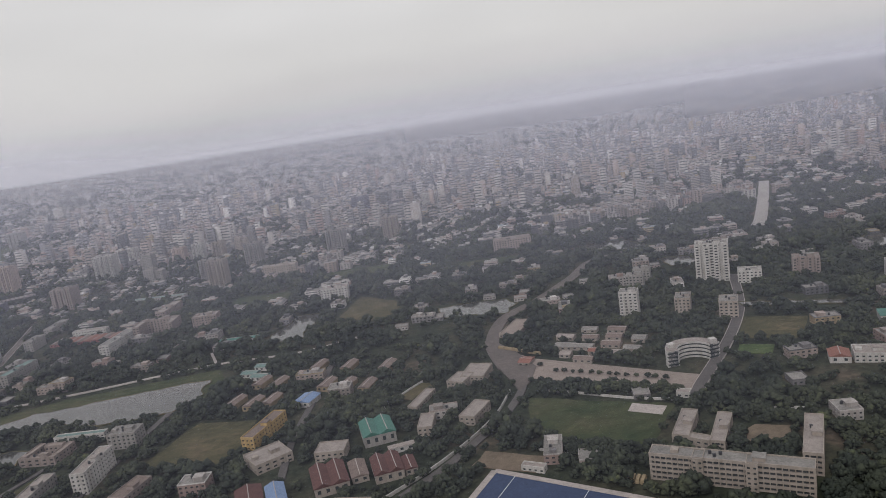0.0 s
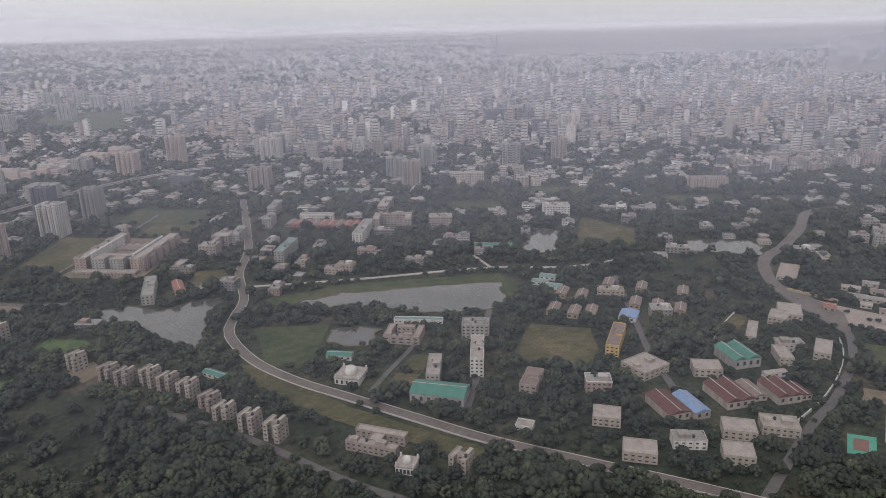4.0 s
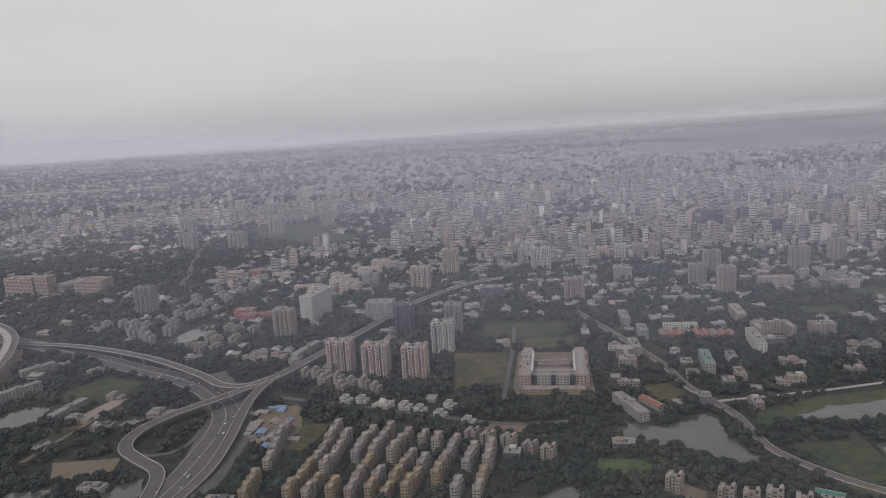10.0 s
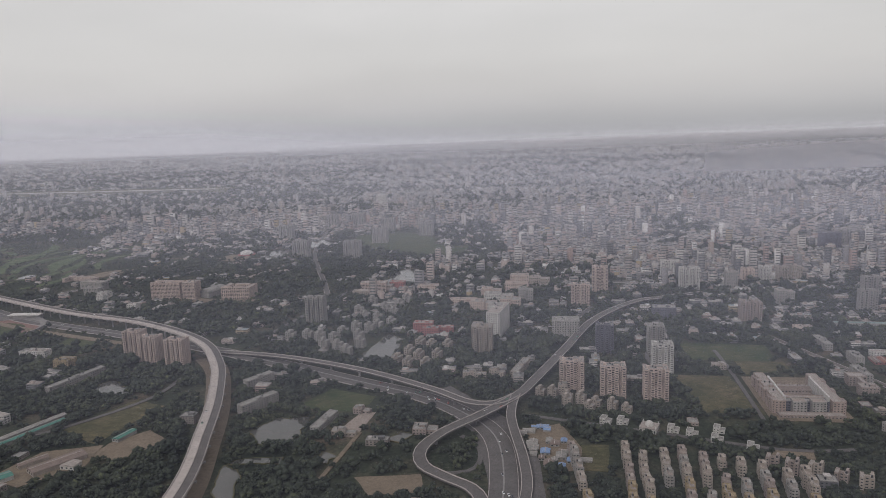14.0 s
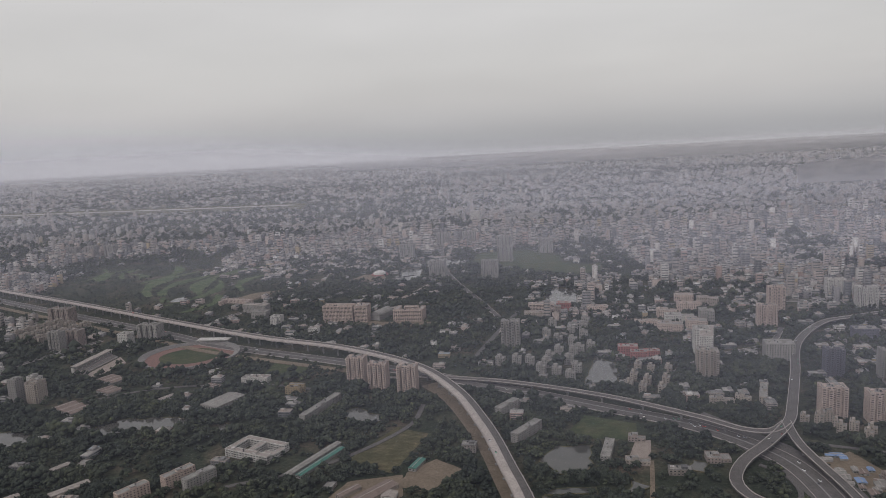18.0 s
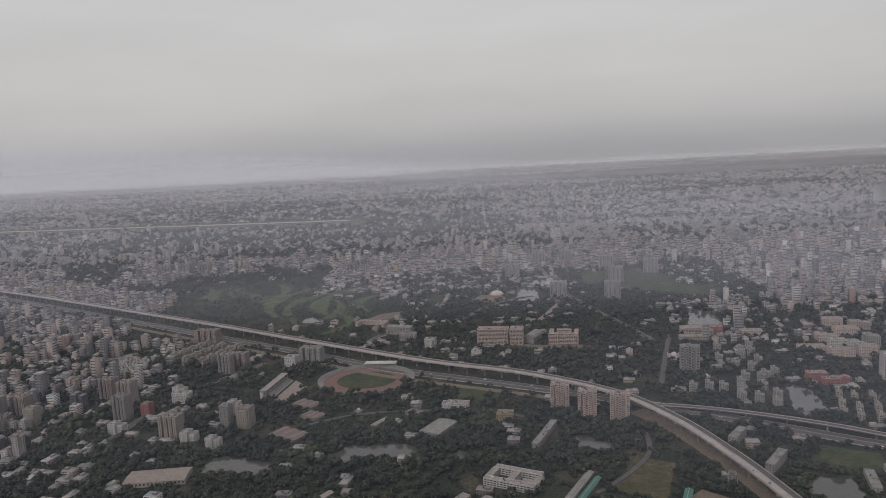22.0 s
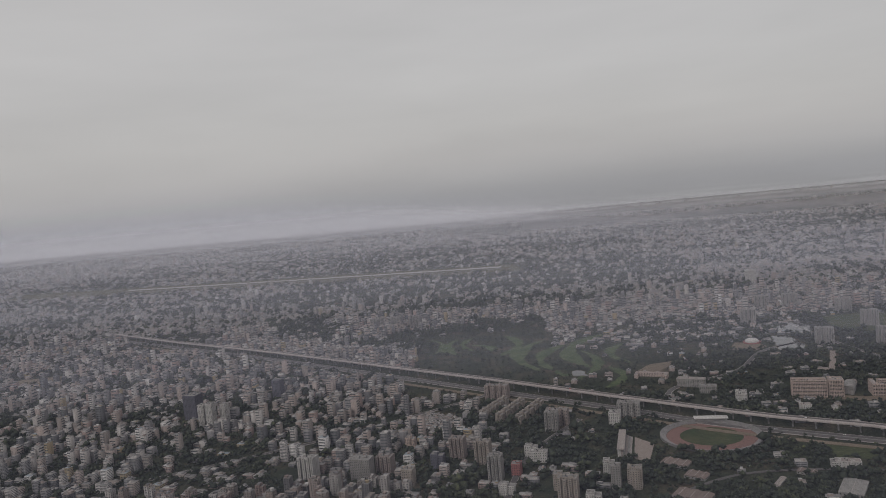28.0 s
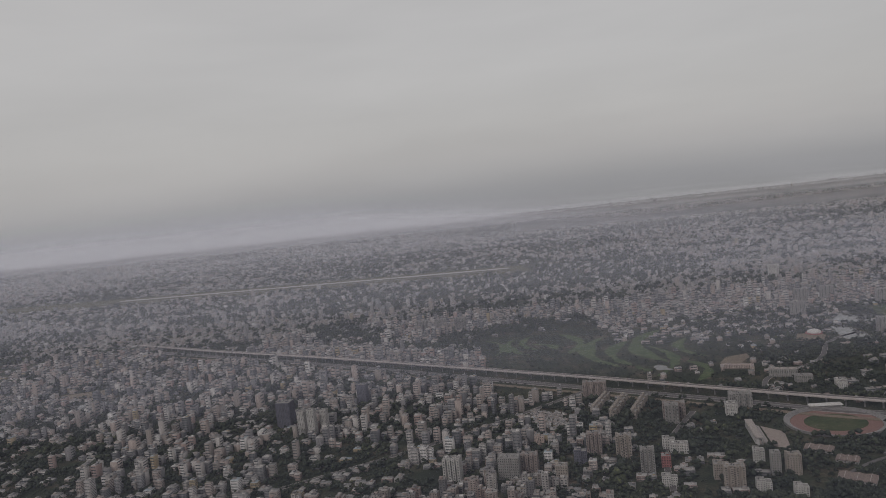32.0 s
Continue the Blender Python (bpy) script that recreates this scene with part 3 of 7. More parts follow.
patch("playing_field", [(-293, 401), (-263, 393), (-269, 338), (-297, 346)], "dry_grass", "olive-brown sports field beside the office block", "field")
patch("playing_field", [(-268, 459), (-216, 444), (-225, 413), (-273, 425)], "grass", "wide green parade field", "field")
patch("playing_field", [(-630, 368), (-606, 408), (-587, 395), (-606, 349)], "dry_grass", "olive-brown sports field", "field")
patch("bare_patch", [(-599, 349), (-583, 363), (-570, 349), (-587, 328), (-603, 335)], "dirt", "bare reddish earth sports ground", "field")
patch("playing_field", [(-508, 387), (-494, 408), (-468, 392), (-475, 371), (-501, 377)], "grass", "green field beside the highway", "field")
patch("bare_patch", [(-474, 299), (-445, 298), (-443, 281), (-467, 283)], "dirt", "bare reddish earth", "bare earth")
patch("playing_field", [(-705, 548), (-708, 520), (-680, 508), (-676, 530)], "grass", "small green field", "field")
patch("playing_field", [(-523, 940), (-444, 955), (-393, 863), (-443, 831), (-490, 880)], "grass", "wide green park lawn", "park")
patch("playing_field", [(-250, 252), (-247, 260), (-232, 257), (-226, 248), (-239, 246)], "lawn", "bright green lawn among trees", "lawn")
patch("playing_field", [(-262, 213), (-254, 225), (-246, 229), (-246, 218), (-255, 206)], "lawn", "bright green lawn among trees", "lawn")
patch("playing_field", [(-76, 440), (-40, 432), (-46, 412), (-80, 420)], "grass", "green sports field", "field")
patch("playing_field", [(-20, 470), (24, 462), (16, 436), (-24, 446)], "grass", "green sports field", "field")
patch("playing_field", [(60, 430), (100, 420), (94, 402), (58, 410)], "grass", "green sports field", "field")
patch("playing_field", [(-514, 990), (-444, 1000), (-406, 935), (-428, 852), (-466, 868), (-526, 915)], "grass", "wide green park below apartment towers", "park")
patch("playing_field", [(-444, 834), (-400, 868), (-368, 876), (-384, 820), (-410, 806)], "grass", "green park among housing", "park")
patch("bare_patch", [(-680, 850), (-652, 840), (-634, 854), (-638, 874), (-662, 884)], "dirt", "reddish bare ground round the domed hall", "bare earth")
patch("bare_patch", [(-800, 786), (-780, 812), (-754, 818), (-756, 804), (-784, 772)], "dirt", "reddish clay ground behind the club building", "bare earth")
patch("bare_patch", [(-1655, 975), (-1580, 985), (-1570, 950), (-1640, 940)], "dirt", "cleared bare ground", "bare earth")
patch("verge", [(-171, 228), (-157, 222), (-134, 194), (-95, 166), (-100, 161), (-138, 187), (-162, 208)], "dry_grass", "dry grass verge along the road", "verge", z=0.05)
patch("forecourt", [(-270, 332), (-231, 323), (-219, 384), (-257, 392)], "dirt", "brownish paved forecourt round the office complex", "forecourt", z=0.08, wobble=0.1)
patch("bare_patch", [(-395, 338), (-374, 342), (-366, 296), (-384, 292)], "dirt", "bare trampled ground with shacks", "bare earth")
patch("bare_patch", [(-229, 234), (-223, 238), (-217, 230), (-221, 222), (-229, 227)], "dirt", "bare reddish yard among trees", "bare earth")
patch("lake_bank", [(-176, 276), (-168, 290), (-130, 301), (-66, 303), (-60, 284), (-68, 270), (-80, 265), (-100, 265), (-123, 276), (-143, 276)], "grass", "mown grass bank round the lake", "bank", z=0.03)
patch("plaza", [(48, 263), (45, 232), (96, 190), (104, 200), (58, 244)], "paving", "pinkish paved parking plaza", "plaza", z=0.1, wobble=0.2)
for x, y, w, d, a in ((-807, 877, 103, 10, -95), (-824, 770, 89, 9, -103), (-849, 907, 177, 17, -103), (-915, 904, 169, 15, -97), (-889, 886, 135, 12, -104), (-932, 967, 126, 11, -92), (-1017, 972, 102, 13, -84), (-1036, 987, 103, 7, -86), (-968, 961, 53, 9, -60), (-846, 832, 152, 9, -101), (-995, 989, 90, 8, -92), (-881, 800, 32, 6, -63)):
    c, sn = math.cos(radians(a)), math.sin(radians(a))
    bend = 0.2 * w * (1 if int(x) % 2 else -1)
    edge = []
    for side in (1, -1):
        for k in range(15):
            u = side * (1 - k / 7)
            half = side * 0.62 * d * math.sqrt(max(0.0, 1 - u * u)) * (1 + 0.35 * math.sin(5 * u + x))
            lat = bend * (u * u - 0.35) + half
            edge.append((x + c * w / 2 * u - sn * lat, y + sn * w / 2 * u + c * lat))
    patch("golf_fairway", edge[:14] + edge[15:29], "fairway", "dull green golf fairway curving between trees", "fairway", wobble=3.0)


patch("junction", [(45, 273), (43.3, 246), (45.5, 217), (50, 222), (56.5, 236), (53.5, 255), (49.6, 268)], "brown_asphalt", "worn dusty road junction beside the plaza", "junction", z=0.3, wobble=0.3)
patch("bare_patch", [(20.8, 174.8), (25.9, 181.9), (41.3, 171), (36, 164.5)], "dirt", "bare brown strip behind the hockey pitch", "bare earth")
patch("playing_field", [(-253, 394), (-249, 418), (-221, 411), (-224, 398)], "dry_grass", "brown worn lawn behind the office complex", "field", z=0.1)
patch("temple_court", [(-488, 342), (-476, 340), (-467, 369), (-475, 370)], "paving", "pale paved court with a gate hall", "court", wobble=0.2)
patch("garden_plot", [(121, 213), (125.5, 219.5), (135, 213.6), (129.5, 206.5)], "lawn", "small striped green garden plot", "garden", wobble=0.2)
patch("bare_patch", [(4, 233), (14, 243), (20, 238), (10, 228)], "dry_grass", "worn grass between stores", "bare earth")

patch("paved_court", [(-850, 541), (-841, 586), (-829, 568), (-841, 530)], "paving", "pale paved court beside the stand", "court", wobble=0.3)
patch("playing_field", [(-208, 328), (-193, 330), (-188, 309), (-203, 307)], "dry_grass", "small worn lawn beside the road", "lawn")
pond([(-141, 251), (-131, 253), (-122, 249), (-126, 237), (-136, 236), (-143, 240)], "dark small pond among trees")
pond([(-462, 333), (-453, 344), (-448, 338), (-454, 330)])
patch("lawn", [(-117, 216), (-112, 226), (-104, 224.5), (-109, 214)], "dry_grass", "small worn lawn beside the drive", "lawn", wobble=0.2)
patch("lawn", [(-122, 205), (-118, 213.5), (-110, 211.5), (-114.5, 203)], "dry_grass", "small worn lawn beside the drive", "lawn", wobble=0.2)
patch("bare_patch", [(-375, 292), (-369, 317), (-356, 315), (-364, 290)], "dry_grass", "worn green lot beside the housing rows", "lot")
patch("bare_patch", [(-290, 295), (-284, 302), (-268, 298), (-272, 290)], "dirt", "bare brown clearing among trees", "bare earth")
road([(-127, 202), (-120, 216), (-112, 231), (-108, 240)], 1.8, "straight drive to the lakeside hall")
# hockey ground and courts
s = Shape()
s.prism([(26, 170), (66, 134), (53, 118), (13, 153)], 0, 0.1)
turf = thing("hockey_pitch", s, "turf_blue", "blue artificial hockey pitch with pale border", "sports pitch", kind="structure")
for a, b in (((26, 170), (66, 134)), ((26, 170), (13, 153)), ((13, 153), (53, 118))):
    k = Shape()
    ribbon(k, spline([a, b]), 0.9, 0, 0.2 + 0.01 * abs(a[0] + 2 * b[0]) / 50)
    part("border_path", k, "concrete", turf, "pale concrete border path")
for f in (0.12, 0.5, 0.88):
    k = Shape()
    ribbon(k, spline([(26 + 40 * f, 170 - 36 * f), (13 + 40 * f, 153 - 35 * f)]), 0.05, 0.1, 0.13)
    part("pitch_line", k, "paint", turf)
take_poly([(27, 173), (68, 134), (53, 115), (11, 153)])
s = Shape()
s.prism([(5, 159), (11.5, 156), (5.5, 147.5), (-1, 150.5)], 0, 0.1)
court = thing("ball_court", s, "court_green", "green and red outdoor ball court", "sports court", kind="structure")
k = Shape()
k.prism([(5.2, 156.6), (8.6, 155), (4.9, 149.9), (1.4, 151.6)], 0.1, 0.14)
part("playing_area", k, "court_red", court, "brick red playing area")
take_poly([(5, 161), (13, 157), (5, 145), (-3, 150)])

patch("airfield", [(-2500, 2240), (-1368, 2025), (-900, 1936), (-880, 1785), (-1368, 1875), (-2500, 2090)], "dry_grass", "wide grassy airfield far behind the city", "airfield", z=0.05)
# runway far behind the city
road([(-2083, 2110), (-1368, 1975), (-936, 1900)], 24, "long pale airport runway in green fields", "runway", kerb=False, name="runway")
road([(-2083, 2060), (-1368, 1930), (-936, 1860)], 10, "grey airport taxiway", "asphalt", kerb=False, name="taxiway")

# ---- roads ----
road([(-206, 470), (-188, 367), (-186, 323), (-179, 290), (-180, 270), (-179, 253), (-167, 230), (-151, 213), (-134, 200), (-113, 184), (-94, 170), (-72, 157), (-40, 138), (0, 112)], 3.6, "dusty two-lane road with pale kerbs", "brown_asphalt")
road([(-40, 128), (-4, 162.5), (12, 175.5), (25, 188.5), (35, 199.5), (46, 217.4), (48.8, 230), (46, 250), (46, 264), (52, 284), (62, 302), (81, 318), (107, 346), (127, 372), (152, 380), (206, 380), (238, 386)], 2.8, "grey boulevard running off to the city")
road([(236, 386), (248, 402), (285, 458), (330, 528)], 7.5, "wide pale unpaved road through woods", "runway", kerb=False)
road([(46, 240), (46.5, 264), (52, 284), (62, 302), (81, 318), (107, 346), (127, 372), (152, 380)], 5.6, "wide dusty brown boulevard between trees", "brown_asphalt", kerb=False)
road([(93, 188), (97, 194), (126, 227), (149, 259), (170, 300)], 3.6, "narrow paved road past the playing field")
road([(-196, 203), (-175, 189.4), (-161, 179.7), (-145, 166.4), (-130, 154), (-100, 135)], 2.6, "service road under trees")
road([(-180, 304), (-130, 306), (-70, 311), (-30, 306), (10, 318)], 1.6, "pale lakeside footpath", "concrete", kerb=False, name="footpath")
road([(-69, 312), (-74, 330)], 1.2, "pale footbridge path", "concrete", kerb=False, name="footpath")
road([(-98, 188), (-90, 214), (-84, 240), (-78, 262)], 2.4, "narrow drive between blocks")
road([(-32, 190), (-30, 215), (-24, 246), (-16, 290)], 2.4, "narrow drive beside the drill field")
HIGHWAY = [(-1620, 1225), (-1312, 1012), (-1027, 800), (-937, 733), (-837, 659), (-763, 602), (-657, 540), (-589, 498), (-526, 453), (-478, 416), (-443, 389), (-421, 362), (-408, 332), (-409, 292), (-418, 250), (-440, 190)]
road(HIGHWAY, 12, "wide grey divided highway", median=True, name="highway")
road([(-1600, 1190), (-1312, 990), (-1027, 778), (-837, 637), (-763, 582), (-657, 522), (-640, 512)], 6, "brown gravel railway bed", "dirt", kerb=False, name="railway_bed")
road([(-390, 355), (-360, 340), (-330, 325), (-280, 300), (-250, 296)], 2.6, "tree-lined street")
road([(-300, 410), (-296, 440), (-272, 470), (-262, 520)], 2.6, "grey street beside the parade field")
road([(-275, 326), (-265, 372), (-257, 410), (-252, 440)], 2.2, "narrow street beside the office block")
road([(-420, 470), (-380, 500), (-330, 520), (-300, 560)], 4.0, "grey city street")
road([(-560, 1120), (-560, 880), (-530, 700), (-520, 640)], 4.5, "straight street through trees")
road([(-790, 690), (-770, 720), (-700, 760), (-650, 830), (-600, 860)], 5.0, "curving street beside the hospital grounds")
road([(-690, 345), (-640, 365), (-600, 405), (-590, 440)], 3.0, "narrow campus lane")
road([(-840, 470), (-780, 500), (-700, 495), (-650, 470)], 3.0, "narrow campus lane")
road([(-950, 480), (-930, 560), (-880, 640)], 4.5, "grey city street")
road([(-1250, 560), (-1100, 640), (-960, 740)], 4.5, "grey city street")
road([(120, 520), (40, 560), (-60, 600), (-240, 640), (-420, 660)], 5.0, "grey city avenue")

# ---- flyovers and the elevated expressway ----
EXPRESS = [(-552, 200), (-544, 281), (-549, 340), (-556, 390), (-570, 447), (-597, 500), (-654, 553), (-728, 597), (-825, 668), (-945, 760), (-1027, 820), (-1166, 922), (-1305, 1022), (-1489, 1145), (-1669, 1279)]
expressway = elevated("elevated_expressway", EXPRESS, [7.5] * 15, 8.6, "pale concrete elevated expressway curving through the city", pier_step=4)
dark_lane = Shape()
ribbon(dark_lane, spline([(x, y, 7.5) for x, y in EXPRESS], 4.0), 1.9, 7.5, 7.53, -2.15)
part("dark_carriageway", dark_lane, "asphalt", expressway, "darker asphalt carriageway")
FLY = [(-196, 588), (-236, 572), (-268, 558), (-312, 511), (-348, 446), (-375, 397), (-390, 372), (-412, 349), (-433, 331), (-444, 315), (-443.5, 301), (-434, 290.5), (-422, 277), (-420, 246)]
elevated("flyover", FLY, [0.4, 2.4, 3.2, 3.7, 4.2, 4.6, 4.8, 4.8, 4.4, 3.6, 2.8, 2.0, 1.2, 0.3], 6.0, "grey road flyover with a loop ramp", "asphalt")
elevated("flyover", [(-391, 373), (-398, 344), (-399, 300), (-402, 275), (-412, 246)], [4.8, 4.4, 3.0, 1.6, 0.3], 4.8, "grey flyover branch ramp", "asphalt")
elevated("flyover", [(-592, 494), (-535, 466), (-479, 427), (-437, 388), (-418, 366), (-404, 362), (-392, 371)], [0.4, 3.0, 4.5, 4.8, 4.8, 4.8, 4.8], 5.2, "long grey ramp joining the flyover", "asphalt")
patch("junction", [(-440, 392), (-425, 402), (-399, 352), (-391, 304), (-396, 262), (-419, 250), (-416, 294), (-417, 335)], "asphalt", "broad worn asphalt junction under the flyover", "junction", z=0.02, wobble=0.6)
road([(-552, 200), (-544, 281), (-549, 340), (-556, 390), (-570, 447), (-585, 478)], 14.5, "bare brown construction strip under the expressway", "dirt", z=-0.2, kerb=False, name="bare_strip")
road([(-489, 298), (-481, 322), (-474, 345)], 2.2, "tan earth path between ponds", "dirt", kerb=False, name="footpath")
patch("depot_yard", [(-642, 316), (-628, 343), (-601, 347), (-600, 324), (-622, 308)], "dirt", "trampled brown earth depot yard", "yard", z=0.03, wobble=0.8)
road([(-444, 304), (-436, 298), (-424, 298), (-418, 306), (-417, 322), (-424, 334)], 2.4, "narrow slip road round a green island")


# ---- buildings ----
STOREY = 1.3
SETTLE = itertools.count()


def facade_side(wall, ax, ay, bx, by, z0, n, bay, deep, pane=0.48, tall=0.6):
    """One outer face with a recess for every window."""
    length = math.hypot(bx - ax, by - ay)
    if length < 0.6:
        return
    ux, uy = (bx - ax) / length, (by - ay) / length
    ix, iy = -uy * deep, ux * deep
    m = max(1, round(length / bay))
    cell = length / m

    def p(t, z, k=0):
        return (ax + ux * t + ix * k, ay + uy * t + iy * k, z)

    for f in range(n):
        zb, za, zh = z0 + f * STOREY - (0.55 - tall / 2 if f else 0.0), z0 + f * STOREY + 0.75 - tall / 2, z0 + f * STOREY + 0.75 + tall / 2
        wall.add([p(0, zb), p(length, zb), p(length, za), p(0, za)], [(0, 1, 2, 3)])
        edge = 0.0
        for c in range(m):
            t0, t1 = cell * (c + 0.5 - pane / 2), cell * (c + 0.5 + pane / 2)
            wall.add([p(edge, za), p(t0, za), p(t0, zh), p(edge, zh), p(t0, za, 1), p(t0, zh, 1), p(t1, za), p(t1, zh), p(t1, za, 1), p(t1, zh, 1)],
                     [(0, 1, 2, 3), (1, 4, 5, 2), (6, 7, 9, 8), (1, 6, 8, 4), (2, 5, 9, 7)])
            edge = t1
        wall.add([p(edge, za), p(length, za), p(length, zh), p(edge, zh)], [(0, 1, 2, 3)])
    zt = z0 + n * STOREY - 0.55 + tall / 2
    wall.add([p(0, zt), p(length, zt), p(length, z0 + n * STOREY + 0.3), p(0, z0 + n * STOREY + 0.3)], [(0, 1, 2, 3)])


def facade(wall, glass, rects, z0, n, bay=1.7, deep=0.25, balcony=0.0, pane=0.48, tall=0.6):
    """Window recesses on all four faces of each rectangle of the plan, with dark glazing set back behind."""
    for q in rects:
        cx, cy, w, d = q[:4]
        nn = max(1, n - (q[4] if len(q) > 4 else 0))
        x0, x1, y0, y1 = cx - w / 2, cx + w / 2, cy - d / 2, cy + d / 2
        bb = bay * (1.5 if len(rects) > 3 and w > 8 else 1.0)
        for a, b in (((x0, y0), (x1, y0)), ((x1, y0), (x1, y1)), ((x1, y1), (x0, y1)), ((x0, y1), (x0, y0))):
            facade_side(wall, *a, *b, z0, nn, bb, deep, pane, tall)
        for k in range(nn):
            z = z0 + k * STOREY
            glass[k].box(x0 + deep, x1 - deep, y0 + deep, y1 - deep, z + 0.3, z + STOREY - 0.1)
            if balcony and k:
                m = max(1, int(w / 3.2))
                for i in range(m):
                    bx = x0 + w * (i + 0.5) / m
                    wall.box(bx - 0.62, bx + 0.62, y0 - balcony, y0 + 0.05, z - 0.12, z + 0.36)


def plan_rects(w, d, plan):
    """Rectangles of a plan: middle, width, depth and how many storeys lower than the rest."""
    if plan == "notched":
        a = w * 0.175
        out = [(0, 0.02 * d, w * 0.94, d * 0.56)]
        for i, (f, low) in enumerate(((0.94, 0), (0.8, 1), (0.84, 0), (1.0, 0))):
            out.append((-w / 2 + a / 2 + (w - a) * i / 3, 0, a, d * f, low))
        return out
    if plan == "cross":
        return [(0, 0, w, d * 0.5), (0, 0, w * 0.42, d), (-w * 0.33, -d * 0.05, w * 0.22, d * 0.78, 1), (w * 0.33, -d * 0.05, w * 0.22, d * 0.78)]
    if plan == "court":
        t = min(w, d) * 0.22
        return [(0, -d / 2 + t / 2, w, t), (-(w - t) / 2, t / 2, t, d - t), ((w - t) / 2, t / 2, t, d - t), (0, d / 2 - t / 2, w * 0.5, t)]
    if plan == "offices":
        wings = []
        for side in (-1, 1):
            wings += [(side * w * 0.395, 0, w * 0.15, d * 0.94)] + [(side * w * 0.47, d * (-0.40 + 0.16 * i), w * 0.07, d * 0.11, i % 2) for i in range(6)]
        return wings + [(0, -d * 0.24, w * 0.62, d * 0.07, 1), (0, d * 0.28, w * 0.6, d * 0.08, 3)]
    if plan == "two_courts":
        t = d * 0.2
        return [(0, -d / 2 + t / 2, w, t), (0, d / 2 - t / 2, w * 0.96, t), (-(w - t) / 2, 0, t, d - 2 * t), (0, 0, t, d - 2 * t), ((w - t) / 2, d * 0.05, t, d * 0.5, 1), (w * 0.25, 0, w * 0.2, d * 0.2, 2)]
    if plan == "u":
        t = min(w, d) * 0.25
        return [(0, d / 2 - t / 2, w, t), (-(w - t) / 2, -t / 2, t, d - t), ((w - t) / 2, -t / 2, t, d - t)]
    if plan == "h":
        t = d * 0.3
        return [(0, -d / 2 + t / 2, w, t), (0, d / 2 - t / 2, w, t), (0, 0, w * 0.25, d - 2 * t)]
    if plan == "terraced":
        bays = max(2, round(d / 3.2))
        out = [(0, 0, w * 0.7, d)]
        for i in range(bays):
            cy = -d / 2 + d * (i + 0.5) / bays
            out.append((-w * 0.36, cy, w * 0.28, d / bays * 0.62, i % 2))
            out.append((w * 0.36, cy, w * 0.28, d / bays * 0.62, (i + 1) % 2))
        return out
    if plan == "stepped":
        return [(-w * 0.22, 0, w * 0.56, d), (w * 0.27, d * 0.08, w * 0.46, d * 0.8, 1)]
    return [(0, 0, w, d)]


def ring(shape, x0, x1, y0, y1, z0, z1, t=0.16):
    o, i = [(x0, y0), (x1, y0), (x1, y1), (x0, y1)], [(x0 + t, y0 + t), (x1 - t, y0 + t), (x1 - t, y1 - t), (x0 + t, y1 - t)]
    vs = [(*q, z) for z in (z0, z1) for q in o] + [(*q, z) for z in (z0, z1) for q in i]
    fs = []
    for a in range(4):
        b = (a + 1) % 4
        fs += [(a, b, 4 + b, 4 + a), (8 + b, 8 + a, 12 + a, 12 + b), (4 + a, 4 + b, 12 + b, 12 + a)]
    shape.add(vs, fs)


